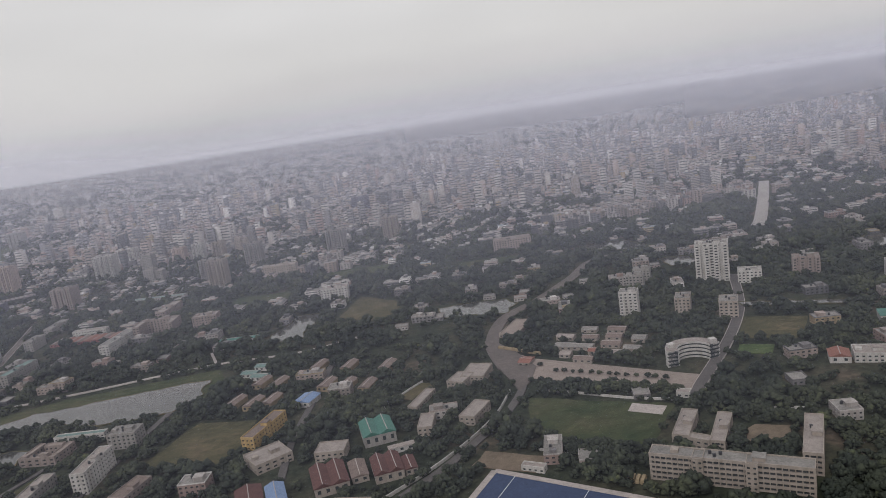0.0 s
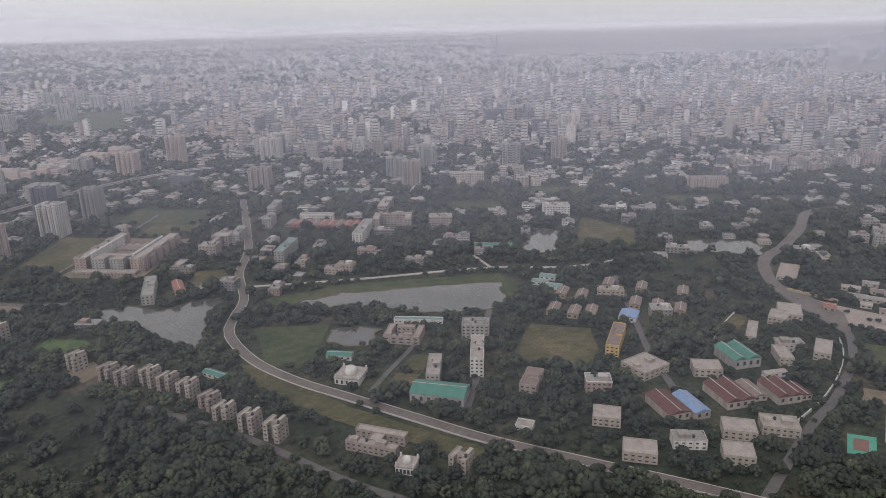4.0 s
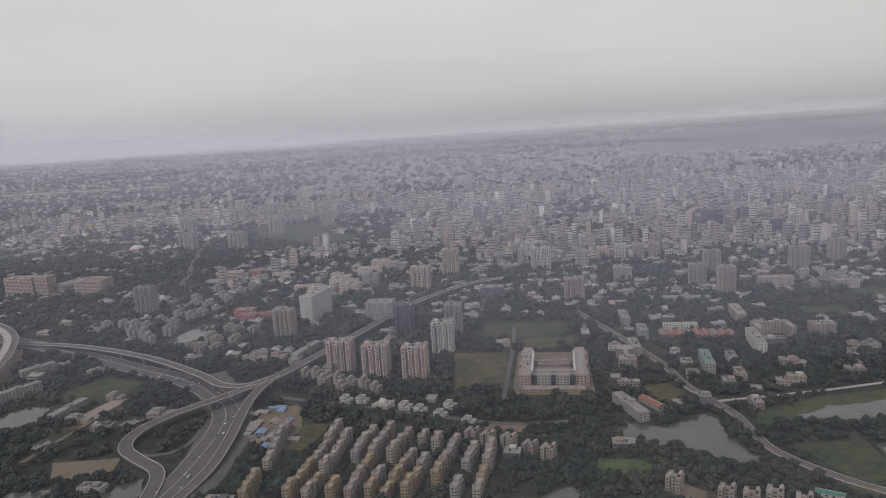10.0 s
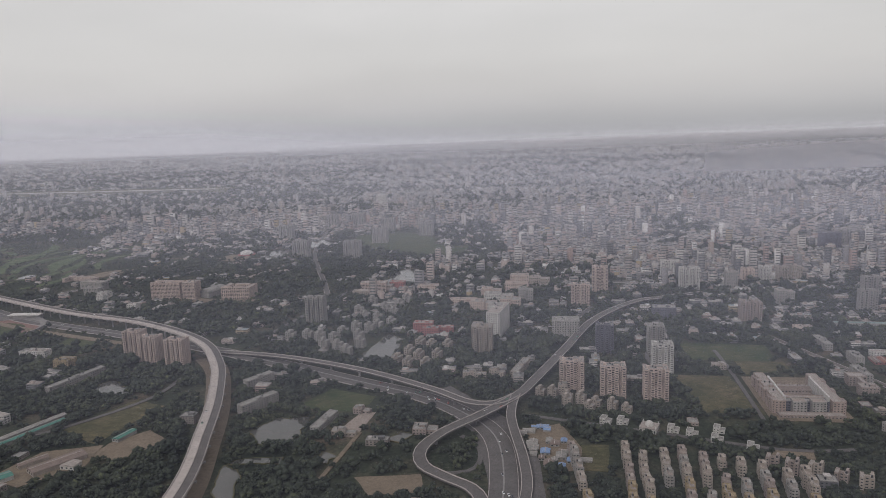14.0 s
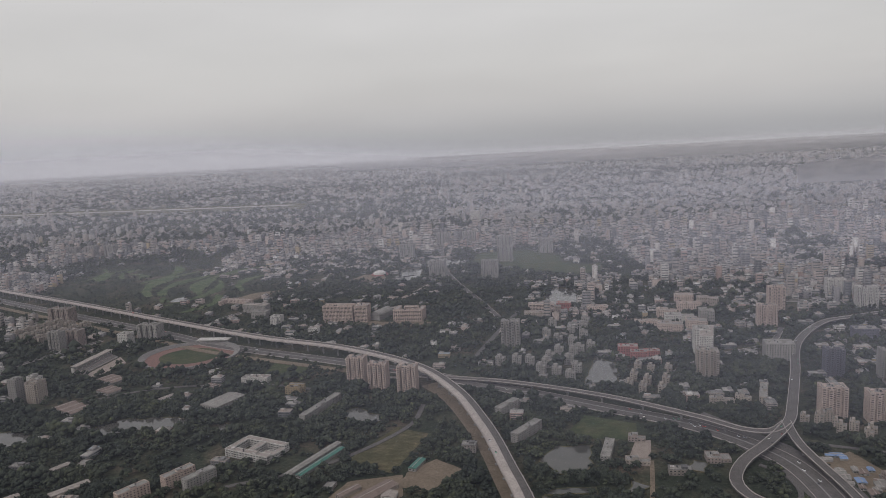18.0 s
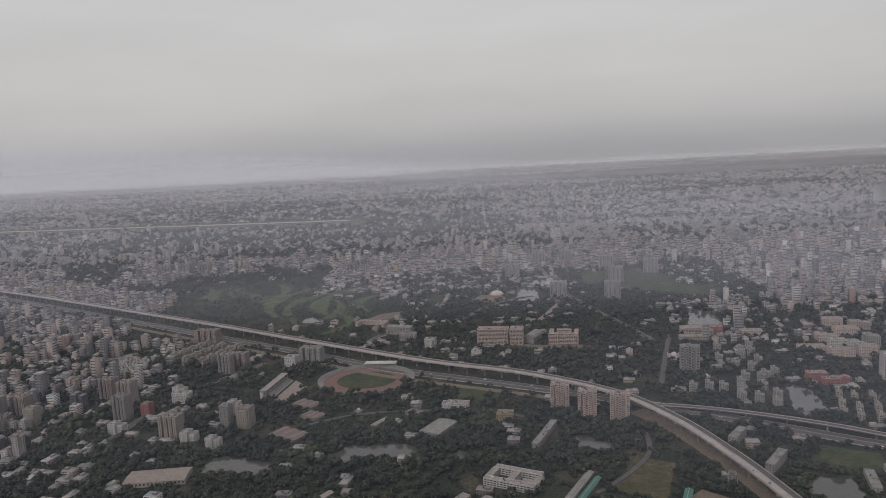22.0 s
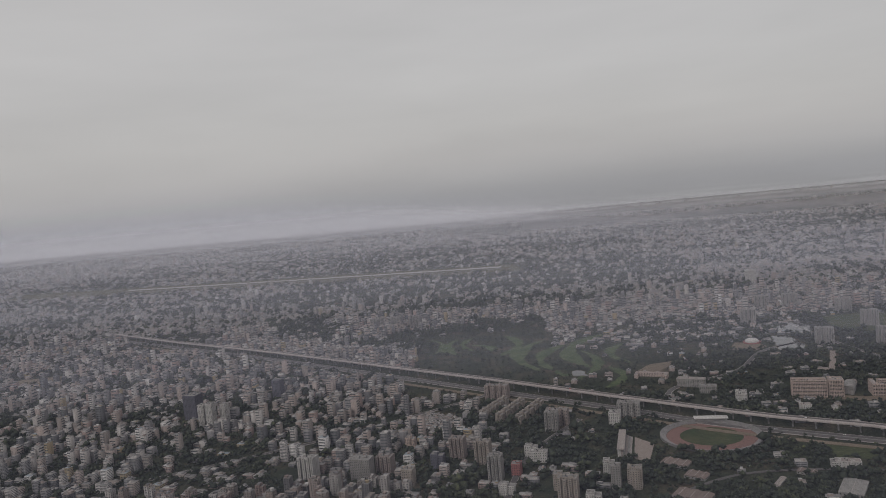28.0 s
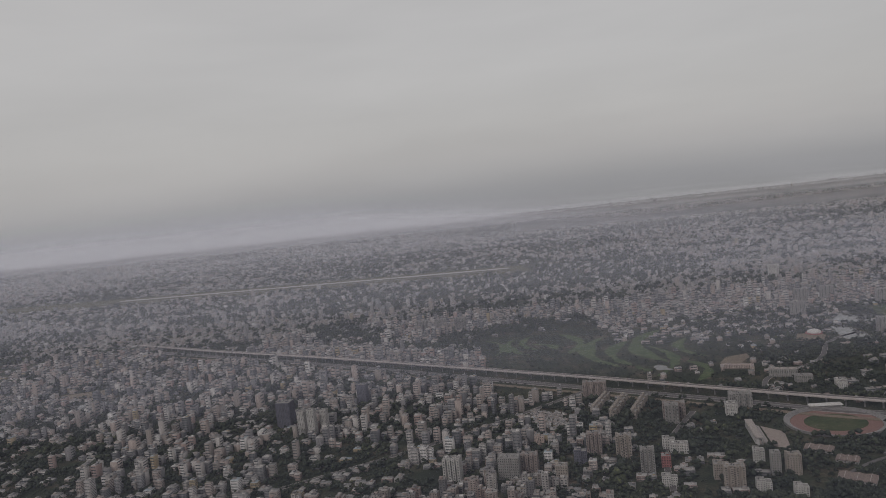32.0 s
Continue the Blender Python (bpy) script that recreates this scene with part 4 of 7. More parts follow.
def building(name, x, y, w, d, n, rot, wall_mat, label, category="building", plan="slab", roof="roof", balcony=0.0, group="", front=True, bay=1.7, tanks=2, banded=True, cap=True, pane=0.48, tall=0.6, deep=0.25):
    """A flat-roofed building; (x, y) is the middle of the front foot, or of the plan with front=False."""
    c, sn = math.cos(radians(rot)), math.sin(radians(rot))
    if front:
        x, y = x - sn * d / 2, y + c * d / 2
    rects = plan_rects(w, d, plan)
    wall, glass = Shape(), [Shape() for _ in range(n)]
    facade(wall, glass, rects, 0.0, n, bay, deep, balcony, pane, tall)
    ob = thing(name, wall, wall_mat, label, category, group, m=pose(x, y, -0.004 * (next(SETTLE) % 37), 0, 0, rot))
    if banded:
        for k in range(n):
            if glass[k].v:
                part("window_band", glass[k], "glass", ob)
    else:
        g = Shape()
        for k in range(n):
            g.add(glass[k].v, glass[k].f)
        part("glazing", g, "glass", ob)
    r, p = Shape(), Shape()
    for k, q in enumerate(rects):
        cx, cy, rw, rd = q[:4]
        top = max(1, n - (q[4] if len(q) > 4 else 0)) * STOREY + 0.3
        x0, x1, y0, y1 = cx - rw / 2, cx + rw / 2, cy - rd / 2, cy + rd / 2
        r.box(x0 + 0.03, x1 - 0.03, y0 + 0.03, y1 - 0.03, top - 0.1, top + 0.02 + 0.004 * k)
        ring(p, x0, x1, y0, y1, top + 0.01, top + 0.34 + 0.004 * k)
    part("roof", r, roof, ob, "flat weathered roof")
    part("parapet", p, wall_mat, ob)
    if cap:
        top = n * STOREY + 0.3
        cx, cy, rw, rd = rects[0][:4]
        top = max(1, n - (rects[0][4] if len(rects[0]) > 4 else 0)) * STOREY + 0.3
        s = Shape()
        hw, hd = min(1.4, rw * 0.26), min(1.3, rd * 0.28)
        ox = cx + rw * 0.18
        s.box(ox - hw, ox + hw, cy - hd, cy + hd, top, top + 1.05)
        slab = Shape()
        slab.box(ox - hw - 0.12, ox + hw + 0.12, cy - hd - 0.12, cy + hd + 0.12, top + 1.05, top + 1.2)
        if banded:
            head = part("stair_head", s, wall_mat, ob)
            part("roof_slab", slab, roof, head, "weathered concrete slab")
        else:
            s.add(slab.v, slab.f)
            part("stair_head", s, wall_mat, ob)
        if rw > 9:
            s = Shape()
            s.box(cx - rw * 0.34 - 0.9, cx - rw * 0.34 + 0.9, cy - 0.9, cy + 0.9, top, top + 0.9)
            part("plant_room", s, wall_mat, ob)
        for k in range(tanks):
            t = Shape()
            tx, ty = cx - rw * 0.12 + k * 1.2, cy + rd * 0.14 * (-1) ** k
            t.drum(tx, ty, 0.42, top, top + 0.8, 8)
            t.drum(tx, ty, 0.42, top + 0.8, top + 0.95, 8, 0, 0.15)
            part("water_tank", t, "tank", ob, "black plastic water tank")
    take_box(x, y, w, d, rot)
    return ob


def shed(name, x, y, w, d, h, rot, roof, label, wall="cream_wall", rise=1.2, category="shed", bays=1, across=False):
    """A pitched-roof hall; bays: how many gables side by side."""
    c, sn = math.cos(radians(rot)), math.sin(radians(rot))
    x, y = x - sn * d / 2, y + c * d / 2
    b = Shape()
    b.box(-w / 2, w / 2, -d / 2, d / 2, 0, h)
    ob = thing(name, b, wall, label, category, m=pose(x, y, 0, 0, 0, rot))
    for k in range(bays):
        r = Shape()
        if across:
            r.gable(-w / 2, w / 2, -d / 2 + d * k / bays, -d / 2 + d * (k + 1) / bays, h, h + rise)
        else:
            r.gable(-d / 2, d / 2, -w / 2 + w * k / bays, -w / 2 + w * (k + 1) / bays, h, h + rise)
        ro = part("roof", r, roof, ob, "pitched sheet-metal roof")
        if not across:
            ro.matrix_basis = pose(0, 0, 0, 0, 0, 90)
        rd = Shape()
        if across:
            ym = -d / 2 + d * (k + 0.5) / bays
            rd.box(-w / 2 - 0.2, w / 2 + 0.2, ym - 0.12, ym + 0.12, h + rise - 0.05, h + rise + 0.08)
        else:
            xm = -w / 2 + w * (k + 0.5) / bays
            rd.box(xm - 0.12, xm + 0.12, -d / 2 - 0.2, d / 2 + 0.2, h + rise - 0.05, h + rise + 0.08)
        part("ridge", rd, "concrete", ob)
    m = max(2, int(w / 2.2))
    for i in range(m):
        k = Shape()
        wx = -w / 2 + w * (i + 0.5) / m
        k.box(wx - 0.45, wx + 0.45, -d / 2 - 0.03, -d / 2 + 0.1, h * 0.35, h * 0.75)
        part("window", k, "glass", ob)
    take_box(x, y, w, d, rot)
    return ob


# first quarter: campus, school, workshops
OPEN = {"pane": 0.84, "tall": 0.78, "deep": 0.5, "bay": 1.35}
building("school", 75.6, 139.7, 36.1, 4.6, 5, -36, "cream_wall", "long five-storey cream school block with open corridors", "school", tanks=3, **OPEN)
for x, y in ((69.7, 143.2), (79.3, 136.2)):
    building("stair_tower", x, y, 2.6, 4.9, 5, -36, "cream_wall", "cream stair tower with pale blue roof on the school front", "school", roof="blue_roof", tanks=1, bay=1.3, cap=False)
building("school_wing", 95.3, 137.2, 4.4, 21, 4, -36, "cream_wall", "four-storey cream school wing beside a brown yard", "school", roof="white_roof", tanks=1, **OPEN)
building("school_wing", 75, 162.5, 4.4, 16, 2, -36, "cream_wall", "two-storey cream school wing with flat roof", "school", roof="white_roof", tanks=1, **OPEN)
building("school_wing", 81.7, 155.8, 3.8, 17, 2, -36, "cream_wall", "two-storey cream school wing with flat roof", "school", roof="white_roof", tanks=1, **OPEN)
building("school_link", 78.0, 158.6, 5.6, 3, 2, -46, "cream_wall", "low cream link between the school wings", "school", roof="white_roof", tanks=0, cap=False)
patch("school_yard", [(93.6, 163.2), (97.4, 165), (105, 160.2), (101.2, 154.5), (89.7, 156.7)], "dirt", "bare brown school yard", "yard", wobble=0.3)
building("gatehouse", 89, 189, 4, 3, 1, -35, "white_wall", "small white gatehouse beside the plaza", "gatehouse", roof="white_roof", tanks=0, cap=False)


def boundary_wall(pts, height, label, mat="white_wall"):
    k = Shape()
    ribbon(k, spline(pts, 3.0), 0.14, 0.0, height)
    return thing("boundary_wall", k, mat, label, "wall", kind="structure")


boundary_wall([(-14, 160), (-2.6, 168.2), (9.5, 177), (23.5, 190.2), (34.3, 203.6), (42.4, 219)], 1.0, "pale boundary wall along the boulevard")
boundary_wall([(105, 172), (115, 166.2), (112, 160)], 0.9, "pale wall behind the school yard")
boundary_wall([(54, 213), (61.5, 207), (75, 195.6), (86.6, 188.2)], 0.8, "white wall along the plaza hedge")
boundary_wall([(40, 176), (60, 162)], 0.7, "low pale wall beside the football field")
building("tower_block", 158, 296, 14.5, 10, 13, -30, "white_wall", "tall pale residential tower with rows of balconies", "tower block", "notched", balcony=0.4, tanks=3)
building("tower_block", 106, 269, 7.5, 6, 8, -30, "white_wall", "slim white eight-storey block", "tower block", balcony=0.4)
arc = np.array([(105 + 7.4 * math.cos(radians(a)), 212 + 7.4 * math.sin(radians(a))) for a in range(2, 180, 8)])
core = Shape()
ribbon(core, arc, 1.6, 0.0, 5.4)
curved = thing("campus_building", core, "glass", "white campus building with a concave front and floor bands", "building")
for k in range(5):
    q = Shape()
    ribbon(q, arc, 1.95, 1.3 * k - (0.0 if k == 0 else 0.2), 1.3 * k + (0.5 if k < 4 else 0.45))
    part("floor_band", q, "white_wall", curved, "white floor band")
q = Shape()
ribbon(q, arc, 1.8, 5.66, 5.72)
part("roof", q, "white_roof", curved, "flat weathered roof")
for a in (10, 150):
    q = Shape()
    x, y = 105 + 7.4 * math.cos(radians(a)), 212 + 7.4 * math.sin(radians(a))
    q.box(x - 1.1, x + 1.1, y - 1.1, y + 1.1, 5.6, 7.0)
    part("stair_head", q, "white_wall", curved)
take_box(105, 214, 19, 13, 0)
building("apartment_block", 193, 279, 11, 8, 6, -30, "pink_wall", "pink and white six-storey apartment block", "apartment block", "notched")
building("apartment_block", 124, 305, 8, 6, 5, -30, "grey_wall", "grey five-storey apartment block", "apartment block")
building("apartment_block", 125, 260, 6, 9, 5, -30, "cream_wall", "cream five-storey apartment block", "apartment block")
building("apartment_block", 137, 246, 7, 9, 5, -30, "cream_wall", "cream five-storey apartment block", "apartment block")
building("apartment_block", 169, 284, 10, 7, 4, -30, "white_wall", "white stepped apartment block", "apartment block", "h")
building("apartment_block", 133, 318, 8, 6, 4, -30, "grey_wall", "grey low apartment block among trees", "apartment block")
building("apartment_block", 215, 250, 9, 12, 5, -30, "white_wall", "white apartment block among trees", "apartment block", "notched")
building("apartment_block", 210, 232, 8, 10, 4, -30, "white_wall", "white apartment block among trees", "apartment block")
shed("sports_hall", 186, 208, 24, 8, 2.5, -30, "green_roof", "long pale sports hall with teal roof", "white_wall", 0.8, "hall")
building("campus_building", 150, 186, 10, 8, 2, -30, "white_wall", "white flat-roofed campus building with red canopy", "building", roof="white_roof", tanks=0)
shed("canopy_house", 142, 190, 6, 7, 2.2, -30, "red_roof", "small small house with brick red roof", "white_wall", 1.0, "house")
shed("workshop", -38, 172, 7, 13, 2.6, 10, "maroon_roof", "workshop with maroon sheet roof", rise=1.0)
shed("workshop", -31, 172, 5, 12, 2.4, 10, "blue_roof", "workshop with bright blue sheet roof", rise=1.0)
shed("workshop", -17, 176, 9.5, 13, 2.6, 8, "maroon_roof", "twin-gabled workshop with maroon roof and cream front", rise=1.2, bays=2)
shed("workshop", -1.4, 176.3, 8, 11, 2.6, 5, "maroon_roof", "twin-gabled workshop with maroon roof and cream front", rise=1.2, bays=2)
shed("lean_to", 4.6, 177.5, 3.4, 8, 1.8, 5, "maroon_roof", "low maroon-roofed lean-to beside a workshop", rise=0.5)
shed("lean_to", -9.4, 179, 4.6, 10, 1.9, 6, "brown_roof", "brown-roofed lean-to between the workshops", rise=0.6)
shed("workshop", -2.5, 199.5, 9.8, 12, 3.4, 6, "green_roof", "tall workshop with teal green double roof", "grey_wall", 1.2, bays=2)
shed("lean_to", 3.2, 192, 7.6, 2.2, 1.8, 5, "white_roof", "narrow lean-to with white roof beside the workshop", "white_wall", 0.3, across=True)
building("storehouse", -34, 198.5, 11.6, 10.5, 2, 27, "cream_wall", "two-storey store with pale flat roof", "building", roof="white_roof", tanks=0, bay=2.5)
building("barrack", -43.7, 214.5, 4.6, 20, 3, -27, "ochre_wall", "three-storey ochre yellow barrack among trees", "building", roof="brown_roof", tanks=1)
shed("shelter", -28.3, 241.5, 6.6, 8, 2.0, -30, "blue_roof", "open shelter with pale blue sheet roof", "white_wall", 0.7)
for x, y, w in ((-26, 160, 9), (-57, 154, 9), (-32, 149, 8), (-14, 160, 10), (-60, 172, 8)):
    building("low_block", x, y, w, 7, 2, -20, "cream_wall", "two-storey low block with pale flat roof", "building", roof="white_roof", tanks=1, cap=w > 9)
for x, y, w, d, n, rot in ((32, 232, 8.5, 12, 2, -28), (25.5, 230, 6.5, 9, 2, -38), (24.3, 200.5, 5.4, 12, 2, -36), (11, 199, 4.6, 10, 2, -14), (9.2, 219, 3.6, 15, 1, -32), (-18, 195.5, 9, 7, 2, -14)):
    building("low_block", x, y, w, d, n, rot, "cream_wall", "low store block with stained pale flat roof", "building", roof="white_roof", tanks=0, cap=False)
boundary_wall([(-3, 222), (0, 225.2), (8.1, 235.2), (15.5, 242.7)], 0.9, "pale yard wall behind the stores")
for x, y, w, d, roof in ((52.5, 239, 4.5, 6, "red_roof"), (72, 231, 7, 4, "brown_roof"), (79, 236, 6, 4, "red_roof"), (86, 240, 7, 5, "brown_roof"), (84, 231, 5, 4, "white_roof"), (91, 232, 6, 4, "roof"), (76, 243, 8, 4, "roof"), (90, 247, 6, 5, "brown_roof"), (70, 247, 7, 5, "roof"), (82, 251, 6, 4, "brown_roof"), (97, 240, 5, 5, "roof"), (68, 239, 4, 4, "white_roof"), (94, 254, 7, 5, "brown_roof"), (74, 257, 7, 4, "white_roof"), (85, 260, 6, 4, "roof")):
    shed("cottage", x, y, w, d, 1.4, -36, roof, "low cottage with weathered roof beside the plaza", "cream_wall", 0.6, "cottage", across=True)
building("bus_depot", 55, 273, 8, 19, 1, -36, "cream_wall", "long low depot with stained pale roof", "building", roof="paving", tanks=0, cap=False)
building("pitch_stand", 35.2, 165.2, 6.4, 2.4, 1, -36, "white_wall", "low white stand beside the hockey pitch", "stand", roof="white_roof", tanks=0, cap=False)
for x, y in ((-47, 269), (-40, 264.5), (-55, 252.5), (-48, 248), (-41.4, 247.4), (-24.5, 276), (-12.4, 269), (2.4, 261), (-21.2, 253), (-13.7, 248.7), (-6.2, 244)):
    shed("bungalow", x, y, 4.2, 9, 1.9, -27, "brown_roof", "brown-roofed single-storey bungalow among trees", "yellow_wall", 0.7, "bungalow")
shed("green_hall", -107, 191, 17, 9, 3.4, -20, "green_roof", "large hall with bright teal roof", "grey_wall", 1.5, "hall", across=True)
building("slab_block", -92, 207, 4.5, 18, 5, -10, "white_wall", "long five-storey white barrack slab", "building", roof="white_roof", tanks=3)
building("slab_block", -107, 203, 4.5, 15, 3, -10, "grey_wall", "long three-storey grey barrack slab", "building", roof="white_roof", tanks=2)
building("slab_block", -88, 236, 10, 7, 4, -12, "grey_wall", "four-storey grey barrack block", "building", tanks=2)
building("mess_hall", -115.3, 235.5, 13.5, 11, 2, -16, "pink_wall", "two-storey pinkish mess hall with a small court", "hall", "court", roof="paving", tanks=1)
shed("green_shed", -137.5, 226, 9, 4, 1.8, -14, "green_roof", "low green-roofed shed by the playing field", "white_wall", 0.6, "shed", across=True)
building("pavilion", -107.7, 252.5, 19, 3, 1, -12, "white_wall", "low lakeside pavilion with pale teal roof", "pavilion", roof="pale_teal_roof", tanks=0, cap=False)


def mosque(x, y, w, rot, label):
    b = Shape()
    b.box(-w / 2, w / 2, -w / 2, w / 2, 0, 2.2)
    ob = thing("mosque", b, "white_wall", label, "mosque", m=pose(x, y, 0, 0, 0, rot))
    r = Shape()
    r.box(-w / 2 - 0.2, w / 2 + 0.2, -w / 2 - 0.2, w / 2 + 0.2, 2.2, 2.5)
    part("roof", r, "white_roof", ob)
    d = Shape()
    d.drum(0, 0, w * 0.25, 2.5, 3.0, 14)
    d.dome(0, 0, w * 0.25, 3.0, w * 0.24, 14, 5)
    part("dome", d, "white_wall", ob, "rounded white dome")
    for cx in (-1, 1):
        for cy in (-1, 1):
            k = Shape()
            k.drum(cx * w * 0.46, cy * w * 0.46, 0.3, 2.5, 3.2, 8)
            k.dome(cx * w * 0.46, cy * w * 0.46, 0.3, 3.2, 0.4, 8, 3)
            part("minaret", k, "white_wall", ob)
    for i in range(5):
        k = Shape()
        k.box(-w * 0.4 + w * 0.2 * i - 0.35, -w * 0.4 + w * 0.2 * i + 0.35, -w / 2 - 0.04, -w / 2 + 0.1, 0.3, 1.6)
        part("arch_window", k, "glass", ob)
    take_box(x, y, w, w, rot)


building("low_block", -127.5, 168, 15, 9, 2, -26, "pink_wall", "low pinkish terraced block among trees", "building", "h", roof="white_roof", tanks=1)
building("low_block", -84, 173, 5, 4, 1, -26, "white_wall", "small white lodge beside the road", "building", roof="white_roof", tanks=0, cap=False)
building("low_block", -78, 194, 5.5, 12, 2, -26, "pink_wall", "low pinkish block among trees", "building", roof="brown_roof", tanks=0)
mosque(-133, 212, 8.5, -20, "white mosque with round dome among trees")
mosque(-118, 160, 5, -20, "small white mosque with round dome")
mosque(-332.5, 329, 8, -30, "white mosque with dome beside the street")
mosque(-520, 590, 10, -10, "white mosque with dome among housing blocks")

# second quarter: office complex, towers, housing rows
building("office_complex", -248.8, 334.6, 34.6, 44, 5, -12, "office_wall", "large six-storey brick and concrete office complex", "office building", "offices", roof="white_roof", tanks=3, bay=1.6)
for f, u, v, w, d, n, roof, wall, label in (
    ("office_glazing", 0, 4.4, 21, 4.4, 4, "roof", "dark_wall", "dark glazed recess between the office wings"),
    ("office_block", -4.6, 0.6, 6.6, 5.6, 5, "paving", "grey_wall", "pale grey front block of the office complex"),
    ("office_block", 4.6, 0.6, 6.6, 5.6, 5, "paving", "grey_wall", "pale grey front block of the office complex"),
    ("office_annex", 0, -4.0, 31, 4.5, 1, "white_roof", "pink_wall", "low pinkish base in front of the office complex"),
    ("office_terrace", 0, 13, 17, 9, 2, "brown_roof", "pink_wall", "brown stepped terrace inside the office court"),
    ("office_terrace", 0, 24, 17, 5, 3, "brown_roof", "pink_wall", "brown stepped terrace inside the office court"),
):
    c, sn = math.cos(radians(-12)), math.sin(radians(-12))
    building(f, -248.8 + c * u - sn * v, 334.6 + sn * u + c * v, w, d, n, -12, wall, label, "office building", roof=roof, tanks=0, cap=False, **(OPEN if "glaz" in f else {}))
for side in (-1, 1):
    c, sn = math.cos(radians(-12)), math.sin(radians(-12))
    strip = Shape()
    strip.box(-0.45, 0.45, 0, 30, 0, 7.9)
    u, v = side * 10.6, 5.5
    thing("roof_edge_beam", strip, "white_wall", "long white roof-edge beam along the office court", "office building", m=pose(-248.8 + c * u - sn * v, 334.6 + sn * u + c * v, 0, 0, 0, -12))
for k in range(9):
    c, sn = math.cos(radians(-12)), math.sin(radians(-12))
    frame_part = Shape()
    frame_part.box(-0.18, 0.18, -0.18, 0.18, 0, 4.4)
    frame_part.box(-0.9, 0.9, -0.14, 0.14, 4.2, 4.5)
    u, v = -8 + 2 * k, 33 + (k % 2) * 2.2
    thing("concrete_frame", frame_part, "paving", "bare concrete column and beam in the office court", "frame", "columns of the office court", m=pose(-248.8 + c * u - sn * v, 334.6 + sn * u + c * v, 0, 0, 0, -12))
building("office_wing", -206, 352, 9, 24, 4, -12, "pink_wall", "four-storey pinkish office wing", "office building", "h", roof="white_roof", tanks=2)
building("gatehouse", -264, 405, 8, 5, 2, -14, "cream_wall", "low cream pavilion between fields", "building", roof="white_roof", tanks=0)
for x, y, w, d, n, wall, label in (
    (-358, 383, 17, 13, 14, "rose_wall", "pale rosy cream fourteen-storey apartment tower"),
    (-338, 371, 17, 13, 14, "rose_wall", "pale rosy cream fourteen-storey apartment tower"),
    (-317, 363, 16, 13, 14, "rose_wall", "pale rosy cream fourteen-storey apartment tower"),
    (-300, 400, 15, 13, 15, "white_wall", "bright white apartment tower"),
    (-322, 445, 14, 12, 15, "dark_wall", "dark slate-coloured tower"),
    (-291, 437, 13, 12, 15, "grey_wall", "grey apartment tower"),
    (-400, 456, 15, 12, 16, "cream_wall", "tall cream apartment tower"),
    (-521, 549, 18, 12, 18, "grey_wall", "grey cantonment apartment tower"),
    (-308, 566, 19, 12, 14, "rose_wall", "pinkish apartment tower"),
    (-281, 606, 17, 12, 19, "rose_wall", "tall pinkish apartment tower"),
    (-203, 602, 21, 12, 15, "white_wall", "white and grey apartment tower"),
    (-104, 508, 15, 11, 13, "grey_wall", "grey apartment tower"),
    (-94, 482, 15, 11, 15, "cream_wall", "cream apartment tower"),
    (-77, 545, 16, 11, 14, "grey_wall", "grey apartment tower"),
    (-14, 530, 17, 12, 15, "grey_wall", "grey apartment tower"),
    (29, 550, 15, 12, 15, "cream_wall", "cream apartment tower"),
    (-637, 486, 16, 12, 15, "rose_wall", "pale rosy apartment tower beside the expressway"),
    (-621, 470, 16, 12, 15, "rose_wall", "pale rosy apartment tower beside the expressway"),
    (-601, 461, 16, 12, 15, "rose_wall", "pale rosy apartment tower beside the expressway"),
):
    building("tower_block", x, y, 0.8 * w, 0.82 * d, round(0.9 * n), -13, wall, label + " with stacked balconies", "tower block", "notched", balcony=0.6, tanks=2, bay=1.7, pane=0.62, tall=0.8, deep=0.45)
building("slab_tower", -389, 490, 9.5, 30, 14, -22, "white_wall", "long white slab tower with dark side windows", "tower block", roof="white_roof", tanks=2)
building("office_block", -339, 483, 19, 12, 9, -13, "grey_wall", "grey office block beside trees", "office building")
building("office_block", -199, 497, 14, 12, 11, -10, "pink_wall", "pinkish office block beside trees", "office building", "notched")
building("office_block", -256, 518, 17, 10, 6, -13, "dark_wall", "unfinished dark concrete frame building", "building", tanks=0)
building("long_hall", -133.5, 471, 42, 5, 2, -15, "grey_wall", "very long low grey hall with teal roof", "hall", roof="pale_teal_roof", tanks=0, cap=False)
building("low_block", -218.5, 290, 5, 25, 3, 11, "grey_wall", "three-storey grey barrack slab among trees", "building", tanks=1)
shed("house", -207.3, 299.5, 4.2, 14, 2.0, 20, "red_roof", "small house with brick red roof", "cream_wall", 1.0, "house")
building("campus_building", -112, 380, 21, 14, 5, -8, "pink_wall", "U-shaped campus building with white roof", "building", "u", roof="white_roof")
building("campus_building", -85, 379, 13, 8, 5, -8, "pink_wall", "brick-coloured campus building with pale roof", "building", roof="white_roof")
building("campus_building", -16, 390, 15, 9, 5, -8, "white_wall", "white campus building with terraces", "building", roof="white_roof")
building("campus_building", -182, 398, 5, 13, 4, -8, "grey_wall", "slim grey campus slab", "building")
building("campus_building", -183, 428, 5, 20, 3, -8, "grey_wall", "low grey campus slab among trees", "building")
building("campus_building", -116, 414, 6, 24, 4, -12, "pink_wall", "long pinkish campus slab among trees", "building", roof="white_roof")
building("campus_building", -131, 360, 5.5, 28, 4, -14, "white_wall", "slim white campus block", "building")
building("campus_building", -169, 337, 5, 22, 4, -14, "grey_wall", "long grey-blue block with teal roof among trees", "building", roof="pale_teal_roof")
